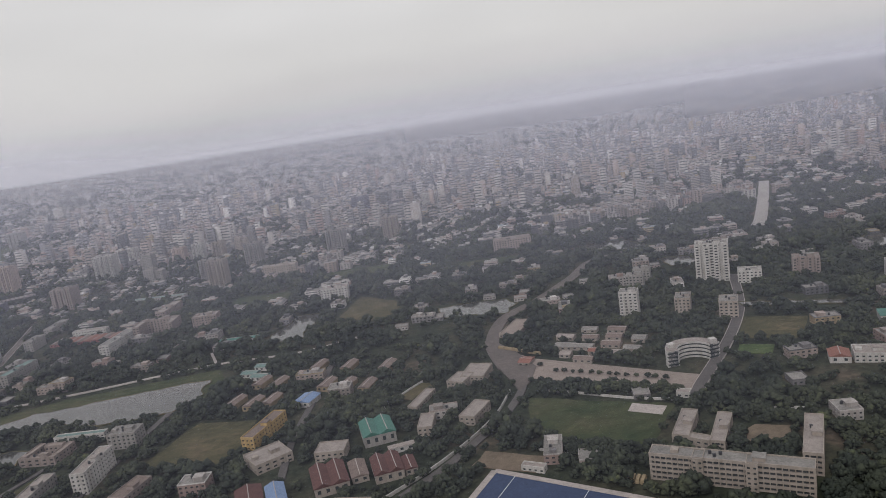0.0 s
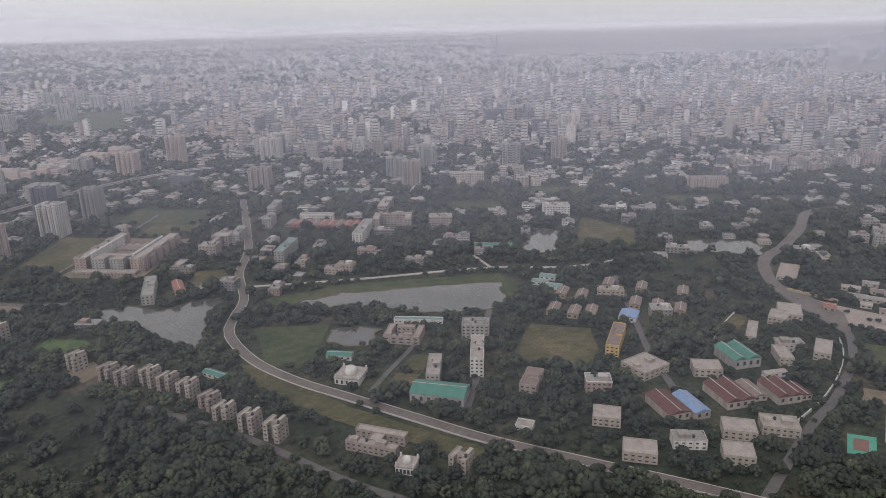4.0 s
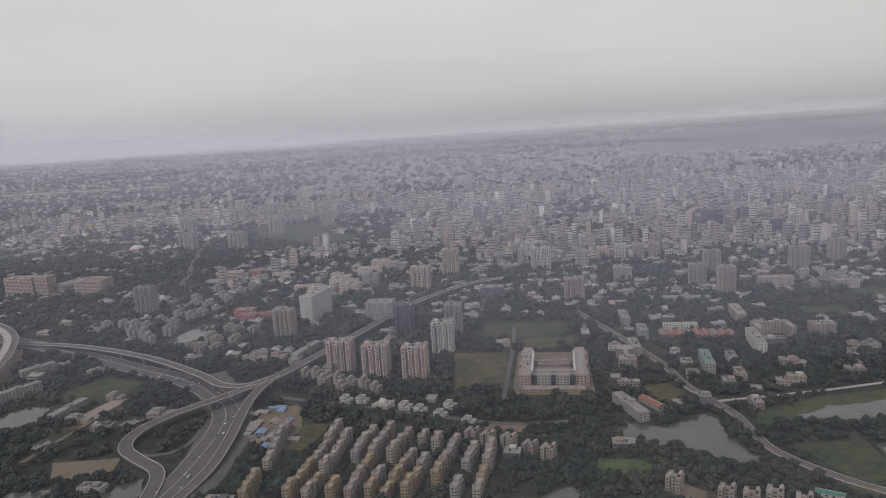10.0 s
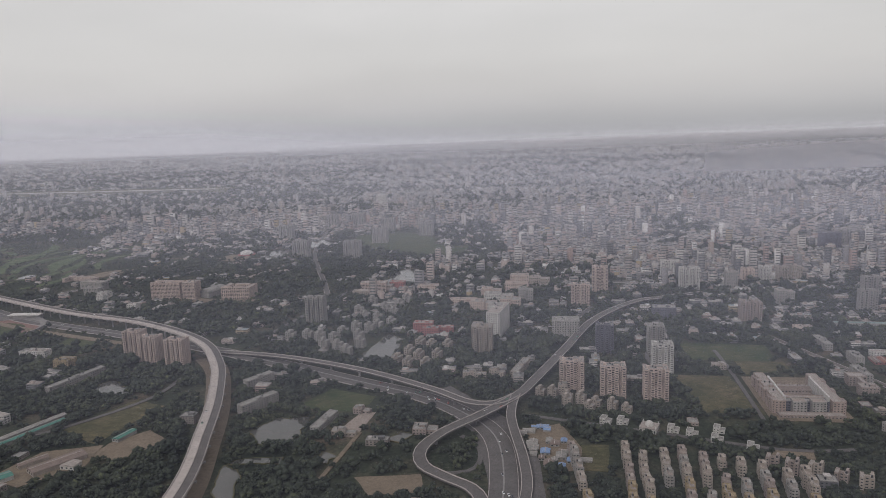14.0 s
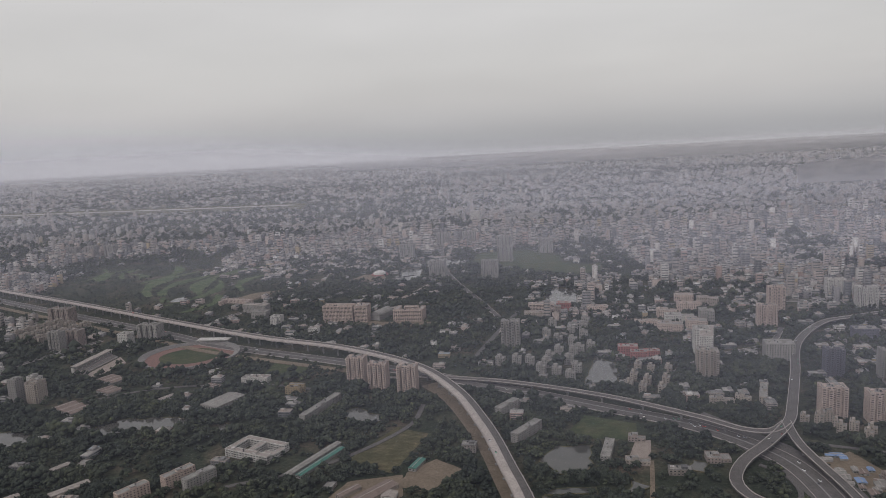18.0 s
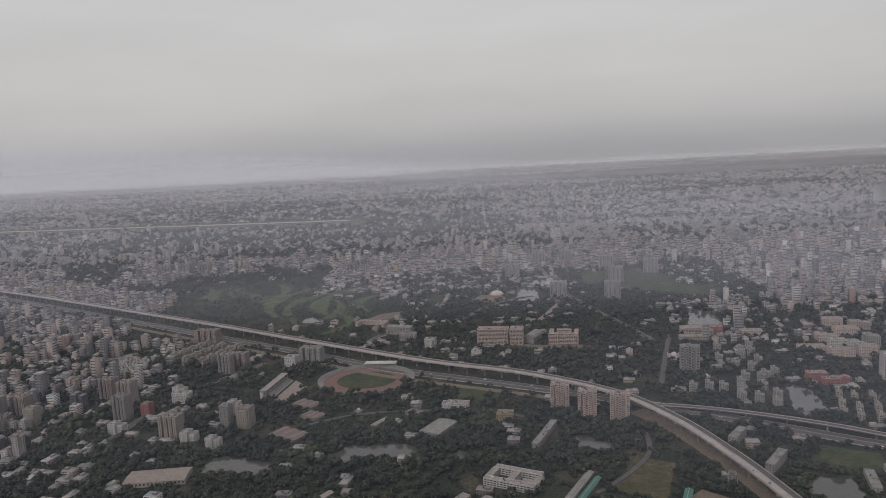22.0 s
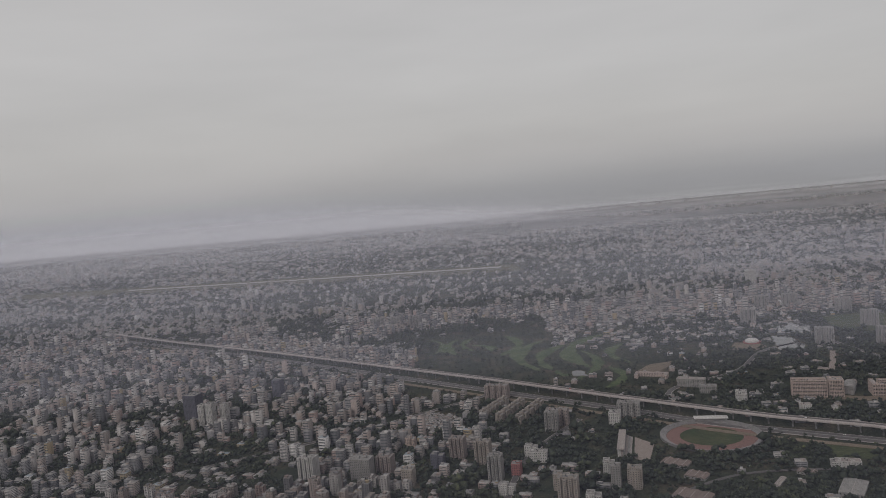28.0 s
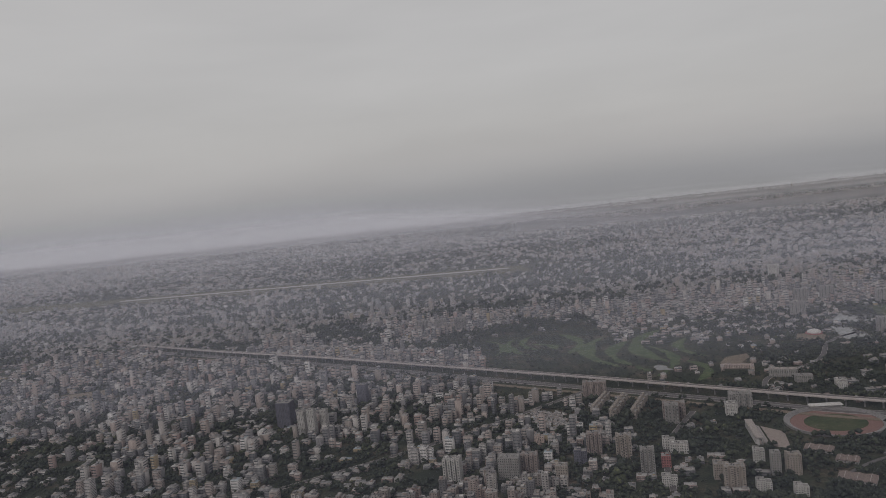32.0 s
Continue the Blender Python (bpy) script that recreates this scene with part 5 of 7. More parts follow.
building("campus_building", -195.5, 370, 5, 17, 4, -8, "grey_wall", "slim grey campus block", "building")
for i in range(9):
    shed("quarter", -170 + 4.6 * i, 399 - 1.2 * i, 4.0, 11, 1.4, -14, "red_roof" if i % 3 else "brown_roof", "low reddish row house in a brick compound", "red_wall", 0.5, "house")
building("compound_hall", -155, 412, 20, 4, 2, -12, "white_wall", "long white hall beside the brick compound", "hall", roof="white_roof", tanks=0, cap=False)
building("campus_building", 98, 434, 24, 9, 6, -10, "pink_wall", "wide pinkish institute building", "building", "h")
shed("long_shed", -62.5, 339, 19, 4, 2.0, -12, "green_roof", "long low shed with grey-green roof", "white_wall", 0.6, across=True)
rng_row = random.Random(3)
for row in (((-374, 316), (-380, 252)), ((-350.4, 310), (-364.2, 251.8)), ((-343.5, 309), (-357.6, 251)), ((-334.8, 304), (-349, 250)), ((-327, 303), (-342, 249.5)), ((-319.6, 298), (-335, 250)), ((-312.7, 295), (-329, 248)), ((-306.5, 289), (-321, 247)), ((-299.7, 285), (-312.4, 246)), ((-292.8, 277), (-303.3, 245)), ((-285.7, 276), (-295.7, 244))):
    (ax, ay), (bx, by) = row
    ay, by, ax, bx = ay - 2, by - 6, ax - 0.5, bx - 1.5
    length = math.hypot(bx - ax, by - ay)
    k = max(2, round(length / 9.5))
    rot = math.degrees(math.atan2(ax - bx, by - ay)) + 180
    for i in range(k):
        f = (i + 0.5) / k
        if rng_row.random() < 0.08:
            continue
        yellow = f > 0.5 and noise.noise((ax * 3.1, i * 7.7, 2.0)) > -0.12
        wall = "yellow_wall" if yellow else rng_row.choice(("cream_wall", "pink_wall", "cream_wall", "grey_wall"))
        building("walk_up_block", ax + (bx - ax) * f + rng_row.uniform(-0.4, 0.4), ay + (by - ay) * f, 3.6, length / k - rng_row.uniform(0.5, 1.6), rng_row.choice((3, 4, 4, 5)), rot + rng_row.uniform(-1.5, 1.5), wall, "ochre yellow walk-up block in a housing row" if yellow else "weathered pale walk-up block in a housing row", "apartment block", "terraced", group="housing rows beside the flyover", front=False, tanks=1, banded=False, bay=1.25, balcony=0.0, pane=0.6, roof="white_roof" if i % 2 else "paving")
for x, y in ((-292.6, 282.5), (-285.6, 277.8), (-277.6, 274), (-271, 269.5), (-264.5, 262.3), (-210.9, 220.8), (-204.6, 217.2), (-196.7, 216.4), (-190.2, 211.5), (-182, 205.8), (-175.3, 198.5), (-168.4, 191.3), (-161, 184), (-153, 178), (-224.6, 231.8), (-102, 157)):
    building("walk_up_block", x - 1.5 + rng_row.uniform(-0.8, 0.8), y + 2.0 + rng_row.uniform(-0.8, 0.8), 5.0, 5.2, rng_row.choice((3, 4, 4)), 54 + rng_row.uniform(-8, 8), rng_row.choice(("pink_wall", "cream_wall", "cream_wall")), "weathered four-storey walk-up block with balconies among trees", "apartment block", "h", roof="white_roof", group="walk-up blocks among trees", front=False, tanks=1, banded=False, bay=1.6)

# third quarter: hospital, stadium, cantonment
building("hospital", -669, 656, 29, 11, 12, -14, "orange_wall", "twelve-storey cream and orange hospital", "hospital", "h", roof="white_roof", tanks=3, **OPEN)
building("hospital_wing", -647, 652, 12, 12, 12, -14, "orange_wall", "tall orange and cream hospital wing", "hospital", roof="white_roof", **OPEN)
building("hospital_wing", -604, 646, 27, 18, 8, -14, "orange_wall", "pinkish hospital annex round a court", "hospital", "court", roof="white_roof", **OPEN)
# barrel-roofed hall, forecourt and neighbours of the hospital
vault = Shape()
vault.box(-11, 11, -5, 5, 0, 4.0)
vault_roof = Shape()
for k in range(8):
    a0, a1 = math.pi * k / 8, math.pi * (k + 1) / 8
    vault_roof.add([(-11.5, -5.5 * math.cos(a0), 4 + 4.2 * math.sin(a0)), (11.5, -5.5 * math.cos(a0), 4 + 4.2 * math.sin(a0)), (11.5, -5.5 * math.cos(a1), 4 + 4.2 * math.sin(a1)), (-11.5, -5.5 * math.cos(a1), 4 + 4.2 * math.sin(a1))], [(0, 1, 2, 3)])
for end in (-11.5, 11.5):
    vault_roof.add([(end, -5.5 * math.cos(math.pi * k / 8), 4 + 4.2 * math.sin(math.pi * k / 8)) for k in range(9)], [tuple(range(9))])
vault_hall = thing("vaulted_hall", vault, "grey_wall", "grey hall with barrel-vaulted roof between hospital blocks", "hall", m=pose(-629, 668, 0, 0, 0, 60))
part("vaulted_roof", vault_roof, "roof", vault_hall, "grey barrel roof")
take_box(-629, 668, 24, 13, 60, 0.5)
patch("forecourt", [(-662, 651), (-632, 640), (-600, 630), (-578, 637), (-590, 645), (-628, 650), (-646, 660)], "dirt", "pinkish earth forecourt of the hospital", "forecourt", z=0.05, wobble=0.8)
road([(-602, 1040), (-594, 1012), (-582, 990), (-550, 982), (-508, 1000)], 4, "pale curved promenade round the lake", "paving", kerb=False)
road([(-578, 812), (-596, 772), (-613, 738)], 6, "pale double road towards the lake", "paving", kerb=False)
road([(-500, 660), (-520, 610), (-553, 523)], 4, "grey road among cantonment trees", kerb=False)
building("office_block", -760, 714, 27, 9, 6, -22, "grey_wall", "long grey office slab with window bands", "office building", roof="white_roof", tanks=1)
building("guest_house", -687, 621, 9, 7, 4, -10, "white_wall", "plain white four-storey block beside the expressway", "building", roof="white_roof", tanks=1)
building("office_block", -480, 650, 24, 9, 6, -10, "rose_wall", "rosy office slab with recessed floors beside the lake", "office building", roof="white_roof", tanks=1, **OPEN)
building("office_block", -487, 636, 22, 8, 3, -10, "cream_wall", "low cream office wing beside the lake", "office building", roof="white_roof", tanks=0)
# institute blocks and towers along the far flyover
for x, y, w, d, n, rot, wall, plan, label in (
    (-352, 622, 24, 10, 6, -14, "rose_wall", "h", "rosy institute block with white roof"), (-376, 610, 20, 9, 5, -14, "rose_wall", "stepped", "rosy institute block among trees"),
    (-328, 640, 22, 9, 6, -14, "cream_wall", "stepped", "cream institute block among trees"), (-343, 660, 20, 9, 5, -14, "rose_wall", "slab", "rosy institute slab among trees"),
    (-402, 588, 26, 7, 3, -10, "rose_wall", "slab", "low rosy institute wing"), (-430, 640, 22, 8, 4, -10, "rose_wall", "slab", "low rosy institute wing"),
    (-458, 655, 16, 8, 5, -10, "red_wall", "slab", "brick red institute block"), (-438, 513, 17, 8, 5, -12, "red_wall", "slab", "dark red school block"), (-422, 508, 14, 6, 3, -12, "red_wall", "slab", "dark red school wing"),
    (-200, 655, 20, 9, 11, -12, "white_wall", "notched", "white apartment tower with deep bays"), (-168, 597, 11, 9, 11, -12, "grey_wall", "slab", "grey slab tower with dark floor bands"),
    (-150, 541, 16, 9, 8, -12, "grey_wall", "stepped", "grey stepped block behind trees"), (-176, 468, 14, 8, 2, -12, "rose_wall", "slab", "low rosy hall beside the road"),
    (-54, 490, 28, 7, 5, -12, "cream_wall", "slab", "long cream housing slab"), (-146, 612, 12, 9, 10, -12, "rose_wall", "notched", "rosy apartment tower"),
    (-130, 612, 11, 9, 11, -12, "white_wall", "notched", "white apartment tower"), (-114, 612, 11, 9, 10, -12, "cream_wall", "notched", "cream apartment tower"),
    (-96, 622, 11, 9, 9, -12, "cream_wall", "stepped", "cream apartment block"), (14, 752, 24, 12, 13, -12, "dark_wall", "notched", "dark grey apartment tower"),
    (38, 762, 20, 12, 14, -12, "grey_wall", "notched", "grey apartment tower"), (60, 776, 18, 12, 14, -12, "grey_wall", "notched", "grey apartment tower"),
    (45, 676, 18, 12, 12, -12, "dark_wall", "slab", "dark glazed office tower"), (80, 700, 18, 10, 11, -12, "white_wall", "notched", "white apartment tower"),
):
    building("city_tower" if n > 7 else "city_building", x, y, w * 0.85, d, n, rot, wall, label + " in the city", "tower block" if n > 7 else "building", plan, roof="white_roof", tanks=1, balcony=0.3 if n > 7 else 0.0)
pond([(-204, 538), (-188, 530), (-176, 534), (-170, 546), (-178, 556), (-190, 548)])
road([(-6, 770), (6, 800), (36, 867), (80, 919), (150, 996), (252, 1102), (330, 1180)], 9, "pale dusty avenue through the city", "paving", kerb=False)
building("school", -686.5, 375, 30, 19, 3, -29, "white_wall", "white three-storey school round two courtyards", "school", "two_courts", roof="white_roof", **OPEN)
shed("hall", -730, 454, 14.5, 25, 2.6, -33, "roof", "large hall with grey sheet roof", "grey_wall", 0.5, "hall")
tiers = Shape()
tiers.box(-6, -3.5, -22, 22, 0, 5.2)
stand = thing("grandstand", tiers, "white_wall", "long white stepped stand beside a paved court", "grandstand", m=pose(-851.5, 566, 0, 0, 0, -12))
for k in range(5):
    q = Shape()
    q.box(-3.5 + 1.6 * k, -1.9 + 1.6 * k, -21, 21, 0, 3.6 - 0.7 * k)
    part("seat_tier", q, "pier" if k % 2 else "white_roof", stand, "concrete seating step")
q = Shape()
q.box(-6.4, -0.5, -22.5, 22.5, 6.2, 6.5)
part("canopy", q, "white_roof", stand, "flat pale canopy")
for k in range(9):
    q = Shape()
    q.box(-1.2, -0.9, -21 + 5.2 * k, -20.7 + 5.2 * k, 2.0, 6.2)
    part("post", q, "white_wall", stand)
take_box(-851.5, 566, 14, 46, -12)
shed("hall", -769, 474, 3.6, 17, 1.8, -37, "white_roof", "low hall with pale sheet roof", "white_wall", 0.5, "hall")
building("barrack", -678, 471, 11, 9, 4, -14, "yellow_wall", "ochre yellow barrack among trees", "building", "h")
building("tower_block", -837, 634, 20, 12, 10, -14, "grey_wall", "grey office tower beside the expressway", "tower block", "notched")
building("office_block", -852, 618, 10, 10, 8, -14, "white_wall", "white office block beside trees", "office building")
building("office_block", -902, 625, 20, 10, 11, -14, "pink_wall", "pinkish apartment block beside the expressway", "apartment block", "notched")
building("office_block", -956, 716, 24, 12, 11, -14, "pink_wall", "wide pinkish apartment block beside the expressway", "apartment block", "notched")
building("terminal", -792, 752, 34, 14, 3, -20, "rose_wall", "low rosy club building beside the golf course", "building", "u", roof="white_roof", tanks=0)
building("office_block", -750, 690, 16, 9, 5, -14, "grey_wall", "low grey office block among trees", "office building")
building("office_block", -728, 662, 10, 8, 6, -14, "white_wall", "white low office block among trees", "office building")
building("slab_block", -664, 424, 4.5, 40, 3, -27, "grey_wall", "long grey three-storey slab", "building")
building("office_block", -709, 500, 16, 7, 3, -14, "white_wall", "white low office block among trees", "office building", roof="white_roof")
building("tower_block", -385, 508, 11, 11, 14, -14, "white_wall", "white tower with roof frame", "tower block")
building("red_office", -433, 503, 12, 7, 4, -12, "red_wall", "small red brick office block", "office building")
building("lakeside_hall", -473, 650, 22, 10, 4, -12, "pink_wall", "pinkish hall beside a pond", "hall")
building("tower_block", -860, 486, 10, 9, 11, -14, "cream_wall", "cream apartment tower above trees", "tower block", "notched")
building("white_tower", -492, 1312, 18, 12, 18, -14, "white_wall", "bright white tower far off", "tower block", tanks=0)
for x, y in ((-573, 840), (-512, 823), (-483, 918), (-474, 1006), (-422, 966), (-612, 978), (-560, 1073), (-520, 1073)):
    building("tower_block", x, y, 19, 12, 15, -14, "grey_wall", "grey far apartment tower", "tower block", "notched", tanks=1, banded=False, bay=3.0)

st = Shape()
SX, SY, SA, SB, SROT = -781, 577, 41, 37, -8
k = 48
ang = [2 * math.pi * i / k for i in range(k)]
st.prism([(0.86 * SA * math.cos(t), 0.85 * SB * math.sin(t)) for t in ang], 0, 0.12)
stadium = thing("stadium", st, "court_red", "oval stadium with red running track and green field", "stadium", m=pose(SX, SY, 0, 0, 0, SROT))
q = Shape()
q.prism([(0.60 * SA * math.cos(t), 0.57 * SB * math.sin(t)) for t in ang], 0.12, 0.2)
part("grass_field", q, "grass", stadium, "green grass field")
for row in range(5):
    q = Shape()
    a0 = 0.865 + 0.024 * row
    for i in range(k):
        t0, t1 = ang[i], ang[i] + 2 * math.pi / k
        q.prism([(a0 * SA * math.cos(t0), a0 * SB * math.sin(t0)), ((a0 + 0.024) * SA * math.cos(t0), (a0 + 0.024) * SB * math.sin(t0)), ((a0 + 0.024) * SA * math.cos(t1), (a0 + 0.024) * SB * math.sin(t1)), (a0 * SA * math.cos(t1), a0 * SB * math.sin(t1))], 0, 0.5 + 0.4 * row)
    part("stand_tier", q, "pier", stadium, "grey concrete seating tier")
q = Shape()
q.box(-8, 18, 0.92 * SB, 1.06 * SB, 0, 3.6)
q.box(-9, 19, 0.86 * SB, 1.08 * SB, 3.6, 3.9)
part("grandstand", q, "white_wall", stadium, "white covered grandstand")
take_poly([(SX + 44 * math.cos(t), SY + 38 * math.sin(t)) for t in ang])

d = Shape()
d.drum(0, 0, 8, 0, 2.0, 20)
d.dome(0, 0, 8, 2.0, 3.6, 20, 5)
dome_hall = thing("domed_hall", d, "white_wall", "round hall with shallow white dome", "hall", m=pose(-643, 878, 0))
q = Shape()
q.drum(0, 0, 10.5, 0, 1.2, 20)
part("plinth", q, "red_wall", dome_hall, "red brick plinth")

# last quarter: named blocks of the dense district
for x, y, w, d, n, wall, plan, label in (
    (-1283, 722, 19, 16, 20, "dark_wall", "slab", "dark glass office tower"),
    (-1258, 692, 9, 9, 18, "white_wall", "slab", "white slim tower"),
    (-1247, 686, 9, 9, 20, "white_wall", "slab", "white slim tower"),
    (-1236, 694, 8, 9, 17, "white_wall", "slab", "white slim tower"),
    (-1207, 782, 13, 11, 16, "dark_wall", "slab", "dark office tower"),
    (-1063, 530, 20, 12, 13, "grey_wall", "slab", "grey office block with floor bands"),
    (-1046, 538, 16, 12, 11, "pink_wall", "notched", "pinkish apartment block"),
    (-1108, 536, 17, 13, 14, "white_wall", "notched", "white and cream apartment tower"),
    (-1024, 514, 11, 9, 10, "cream_wall", "slab", "cream apartment block"),
    (-968, 547, 15, 12, 14, "cream_wall", "notched", "cream apartment tower"),
    (-989, 562, 15, 12, 13, "pink_wall", "notched", "pinkish apartment tower"),
    (-958, 514, 13, 11, 14, "grey_wall", "notched", "grey apartment tower"),
    (-924, 545, 17, 9, 6, "white_wall", "slab", "white low apartment block"),
    (-908, 473, 17, 11, 12, "cream_wall", "notched", "cream apartment tower"),
    (-873, 486, 8, 9, 13, "grey_wall", "slab", "slim grey tower"),
    (-908, 612, 14, 10, 13, "grey_wall", "notched", "grey apartment tower"),
    (-1356, 1130, 11, 10, 12, "grey_wall", "slab", "grey lone tower"),
    (-1150, 1150, 22, 14, 14, "grey_wall", "notched", "grey far apartment tower"),
    (-1118, 1142, 22, 14, 15, "grey_wall", "notched", "grey far apartment tower"),
    (-1086, 1138, 22, 14, 15, "grey_wall", "notched", "grey far apartment tower"),
):
    building("tower_block", x, y, 0.82 * w, 0.85 * d, n, -14, wall, label + " in the dense district", "tower block", plan, balcony=0.0 if wall == "dark_wall" else 0.3, tanks=2)


# ---- housing blocks of the cantonment, shacks, and other smaller buildings ----
for x, y in ((-508, 484), (-502, 496), (-497, 510), (-498, 478), (-491, 466), (-483, 482), (-485, 500), (-478, 518), (-472, 524), (-462, 530), (-461, 560), (-473, 545), (-488, 523), (-483, 552), (-513, 503), (-522, 507), (-534, 507), (-489, 571), (-479, 600), (-468, 576), (-456, 584), (-450, 602)):
    building("housing_block", x, y, 6.2, 6.4, 5, -20, "grey_wall", "weathered grey four-storey housing block among trees", "apartment block", "stepped", group="cantonment housing blocks", tanks=1, banded=False)
for x, y in ((-458, 444), (-450, 460), (-442, 478), (-451, 437), (-444, 450), (-435, 471), (-440, 433), (-432, 449), (-424, 468)):
    building("housing_block", x, y, 4.2, 9.0, 4, -26, "cream_wall", "weathered cream four-storey housing block in a row", "apartment block", "stepped", group="cantonment housing blocks", tanks=1, banded=False)
for x, y, w, d, n, rot, wall, label in (
    (-410, 411, 14, 4.5, 3, -8, "cream_wall", "low cream school wing"), (-386.5, 409, 4.5, 26, 3, -26, "cream_wall", "low cream school wing"), (-397, 413, 9, 4.5, 3, -30, "cream_wall", "low cream school wing"), (-388, 566, 20, 12, 5, -14, "rose_wall", "pinkish institute block"), (-366, 566, 16, 14, 6, -14, "rose_wall", "rosy cream institute block"), (-372, 590, 24, 10, 5, -14, "white_wall", "white institute block"), (-350, 586, 12, 12, 8, -14, "grey_wall", "grey institute block"),
    (-540, 376, 5, 24, 4, -42, "grey_wall", "grey four-storey institute slab"), (-545, 414, 5, 19, 4, -42, "grey_wall", "grey four-storey institute slab"),
    (-497, 348, 5, 22, 2, -21, "grey_wall", "long low grey hall by a pond"), (-475, 368, 9, 5, 2, -20, "pink_wall", "low pink gate hall"), (-482, 341, 12, 5, 2, -10, "cream_wall", "low cream hall by a court"),
    (-442, 338, 12, 8, 2, -10, "pink_wall", "low brick hall beside the flyover"), (-401, 459, 12, 10, 14, -14, "cream_wall", "cream tower with balconies"),
    (-860, 485, 7, 7, 10, -14, "cream_wall", "slim cream apartment tower"), (-874, 512, 8, 7, 8, -14, "white_wall", "white apartment block beside trees"),
    (-872, 451, 9, 7, 6, -14, "white_wall", "white apartment block beside the pond"), (-892, 463, 10, 8, 6, -14, "white_wall", "white apartment block beside the pond"),
    (-911, 490, 11, 8, 9, -14, "cream_wall", "cream apartment block of nine storeys"), (-942, 521, 7, 7, 7, -14, "red_wall", "red painted apartment block"),
    (-929, 556, 10, 7, 7, -14, "white_wall", "white apartment block of seven storeys"), (-950, 487, 11, 7, 6, -14, "white_wall", "white apartment block of six storeys"),
    (-1004, 544, 10, 8, 9, -14, "dark_wall", "dark apartment block with bands"), (-1031, 590, 8, 7, 8, -14, "orange_wall", "orange painted apartment block"),
    (-763, 720, 14, 6, 5, -14, "grey_wall", "grey office slab by the golf course"), (-729, 658, 7, 6, 5, -14, "white_wall", "small white office block"),
    (-721, 347, 5, 17, 5, -40, "orange_wall", "ochre five-storey apartment slab"), (-709, 343, 5, 17, 5, -40, "grey_wall", "grey five-storey apartment slab"), (-738, 332, 5, 16, 5, -40, "orange_wall", "ochre five-storey apartment slab"),
    (-715, 500, 11, 7, 3, -14, "white_wall", "white low office with terrace"), (-364, 379, 5, 5, 4, -14, "cream_wall", "small cream housing block"),
):
    building("city_building", x, y, w, d, n, rot, wall, label + " with flat roof", "building", "stepped" if w > 7 else "slab", tanks=1, balcony=0.3 if n > 5 else 0.0)
for i, (x, y) in enumerate(((-377, 383), (-371, 379), (-364, 374), (-358, 368), (-351, 363), (-344, 357), (-338, 352), (-366, 366), (-356, 358))):
    building("housing_block", x, y - 3, 4.6, 5.0, 3 + i % 2, -34, "cream_wall", "small cream housing block beside the towers", "apartment block", "stepped", group="small blocks beside the towers", tanks=1, banded=False)
for x, y in ((-352, 338), (-344, 336), (-323, 323.6), (-316, 318), (-307, 310.7), (-295, 300.3), (-302, 320)):
    building("villa", x, y, 5.2, 5.0, 2, -30, "white_wall", "white two-storey villa among trees", "house", "stepped", group="white villas along the street", tanks=1, banded=False, cap=False)
shack_rng = random.Random(11)
for i in range(26):
    x, y = shack_rng.uniform(-393, -368), shack_rng.uniform(290, 338)
    if free(x, y) or taken[int((y - Y0) / CELL), int((x - X0) / CELL)] == 1:
        shed("shack", x, y, shack_rng.uniform(2.5, 4.5), shack_rng.uniform(3, 6), 1.2, shack_rng.choice((-14, 76)), shack_rng.choice(("blue_roof", "brown_roof", "roof", "roof", "blue_roof")), "low market shack with sheet-metal roof", "grey_wall", 0.5, "shack")
shed("tan_hall", -892, 404, 36, 17, 3.0, 3, "paving", "large hall with flat tan roof", "cream_wall", 0.6, "hall", across=True)
shed("green_shed", -179, 219, 9, 3, 1.6, -36, "green_roof", "long green-roofed shed beside the road", "white_wall", 0.6, "shed", across=True)
shed("green_shed", -596, 350, 4, 12, 1.8, -26, "green_roof", "green-roofed stand beside the sports field", "grey_wall", 0.6, "shed")
shed("pale_shed", -607, 322, 7, 6, 2.0, -14, "white_roof", "small shed with pale roof", "white_wall", 0.6, "shed")
shed("long_shed", -660, 352, 4, 42, 1.8, -32, "roof", "row of long grey sheds", "grey_wall", 0.6, "shed")
shed("long_shed", -654, 350, 3.4, 36, 1.8, -32, "green_roof", "row of long grey-green sheds", "grey_wall", 0.6, "shed")
for x, y, w, d in ((-829, 463, 24, 14), (-817, 496, 15, 11), (-826, 520, 20, 12), (-742, 492, 12, 7)):
    shed("long_shed", x, y, w, d, 1.8, -36, "brown_roof", "wide low shed with weathered roof among trees", "grey_wall", 0.8, "shed", bays=3)
shed("depot_shed", -622, 319, 8, 24, 2.4, -45, "brown_roof", "long depot shed with brown weathered roof", "cream_wall", 0.8, "shed")
shed("depot_shed", -631, 326, 4, 13, 2.0, -45, "brown_roof", "narrow depot shed with brown weathered roof", "cream_wall", 0.6, "shed")
shed("green_shed", -634, 314, 7, 6, 2.2, -45, "green_roof", "small depot hall with bright green roof", "white_wall", 0.7, "shed")
for x, y in ((-348, 226), (-337.5, 223.5)):
    building("apartment_block", x, y, 7, 13, 5, -22, "cream_wall", "large cream five-storey apartment block beside the housing rows", "apartment block", "terraced", roof="paving", front=False, tanks=2, banded=False, bay=1.5)
for x, y in ((-47, 291), (-52, 285), (-47.5, 279)):
    shed("teal_shed", x, y, 7, 4.5, 1.6, -27, "pale_teal_roof", "low shed with pale teal roof", "white_wall", 0.6, "shed", across=True)


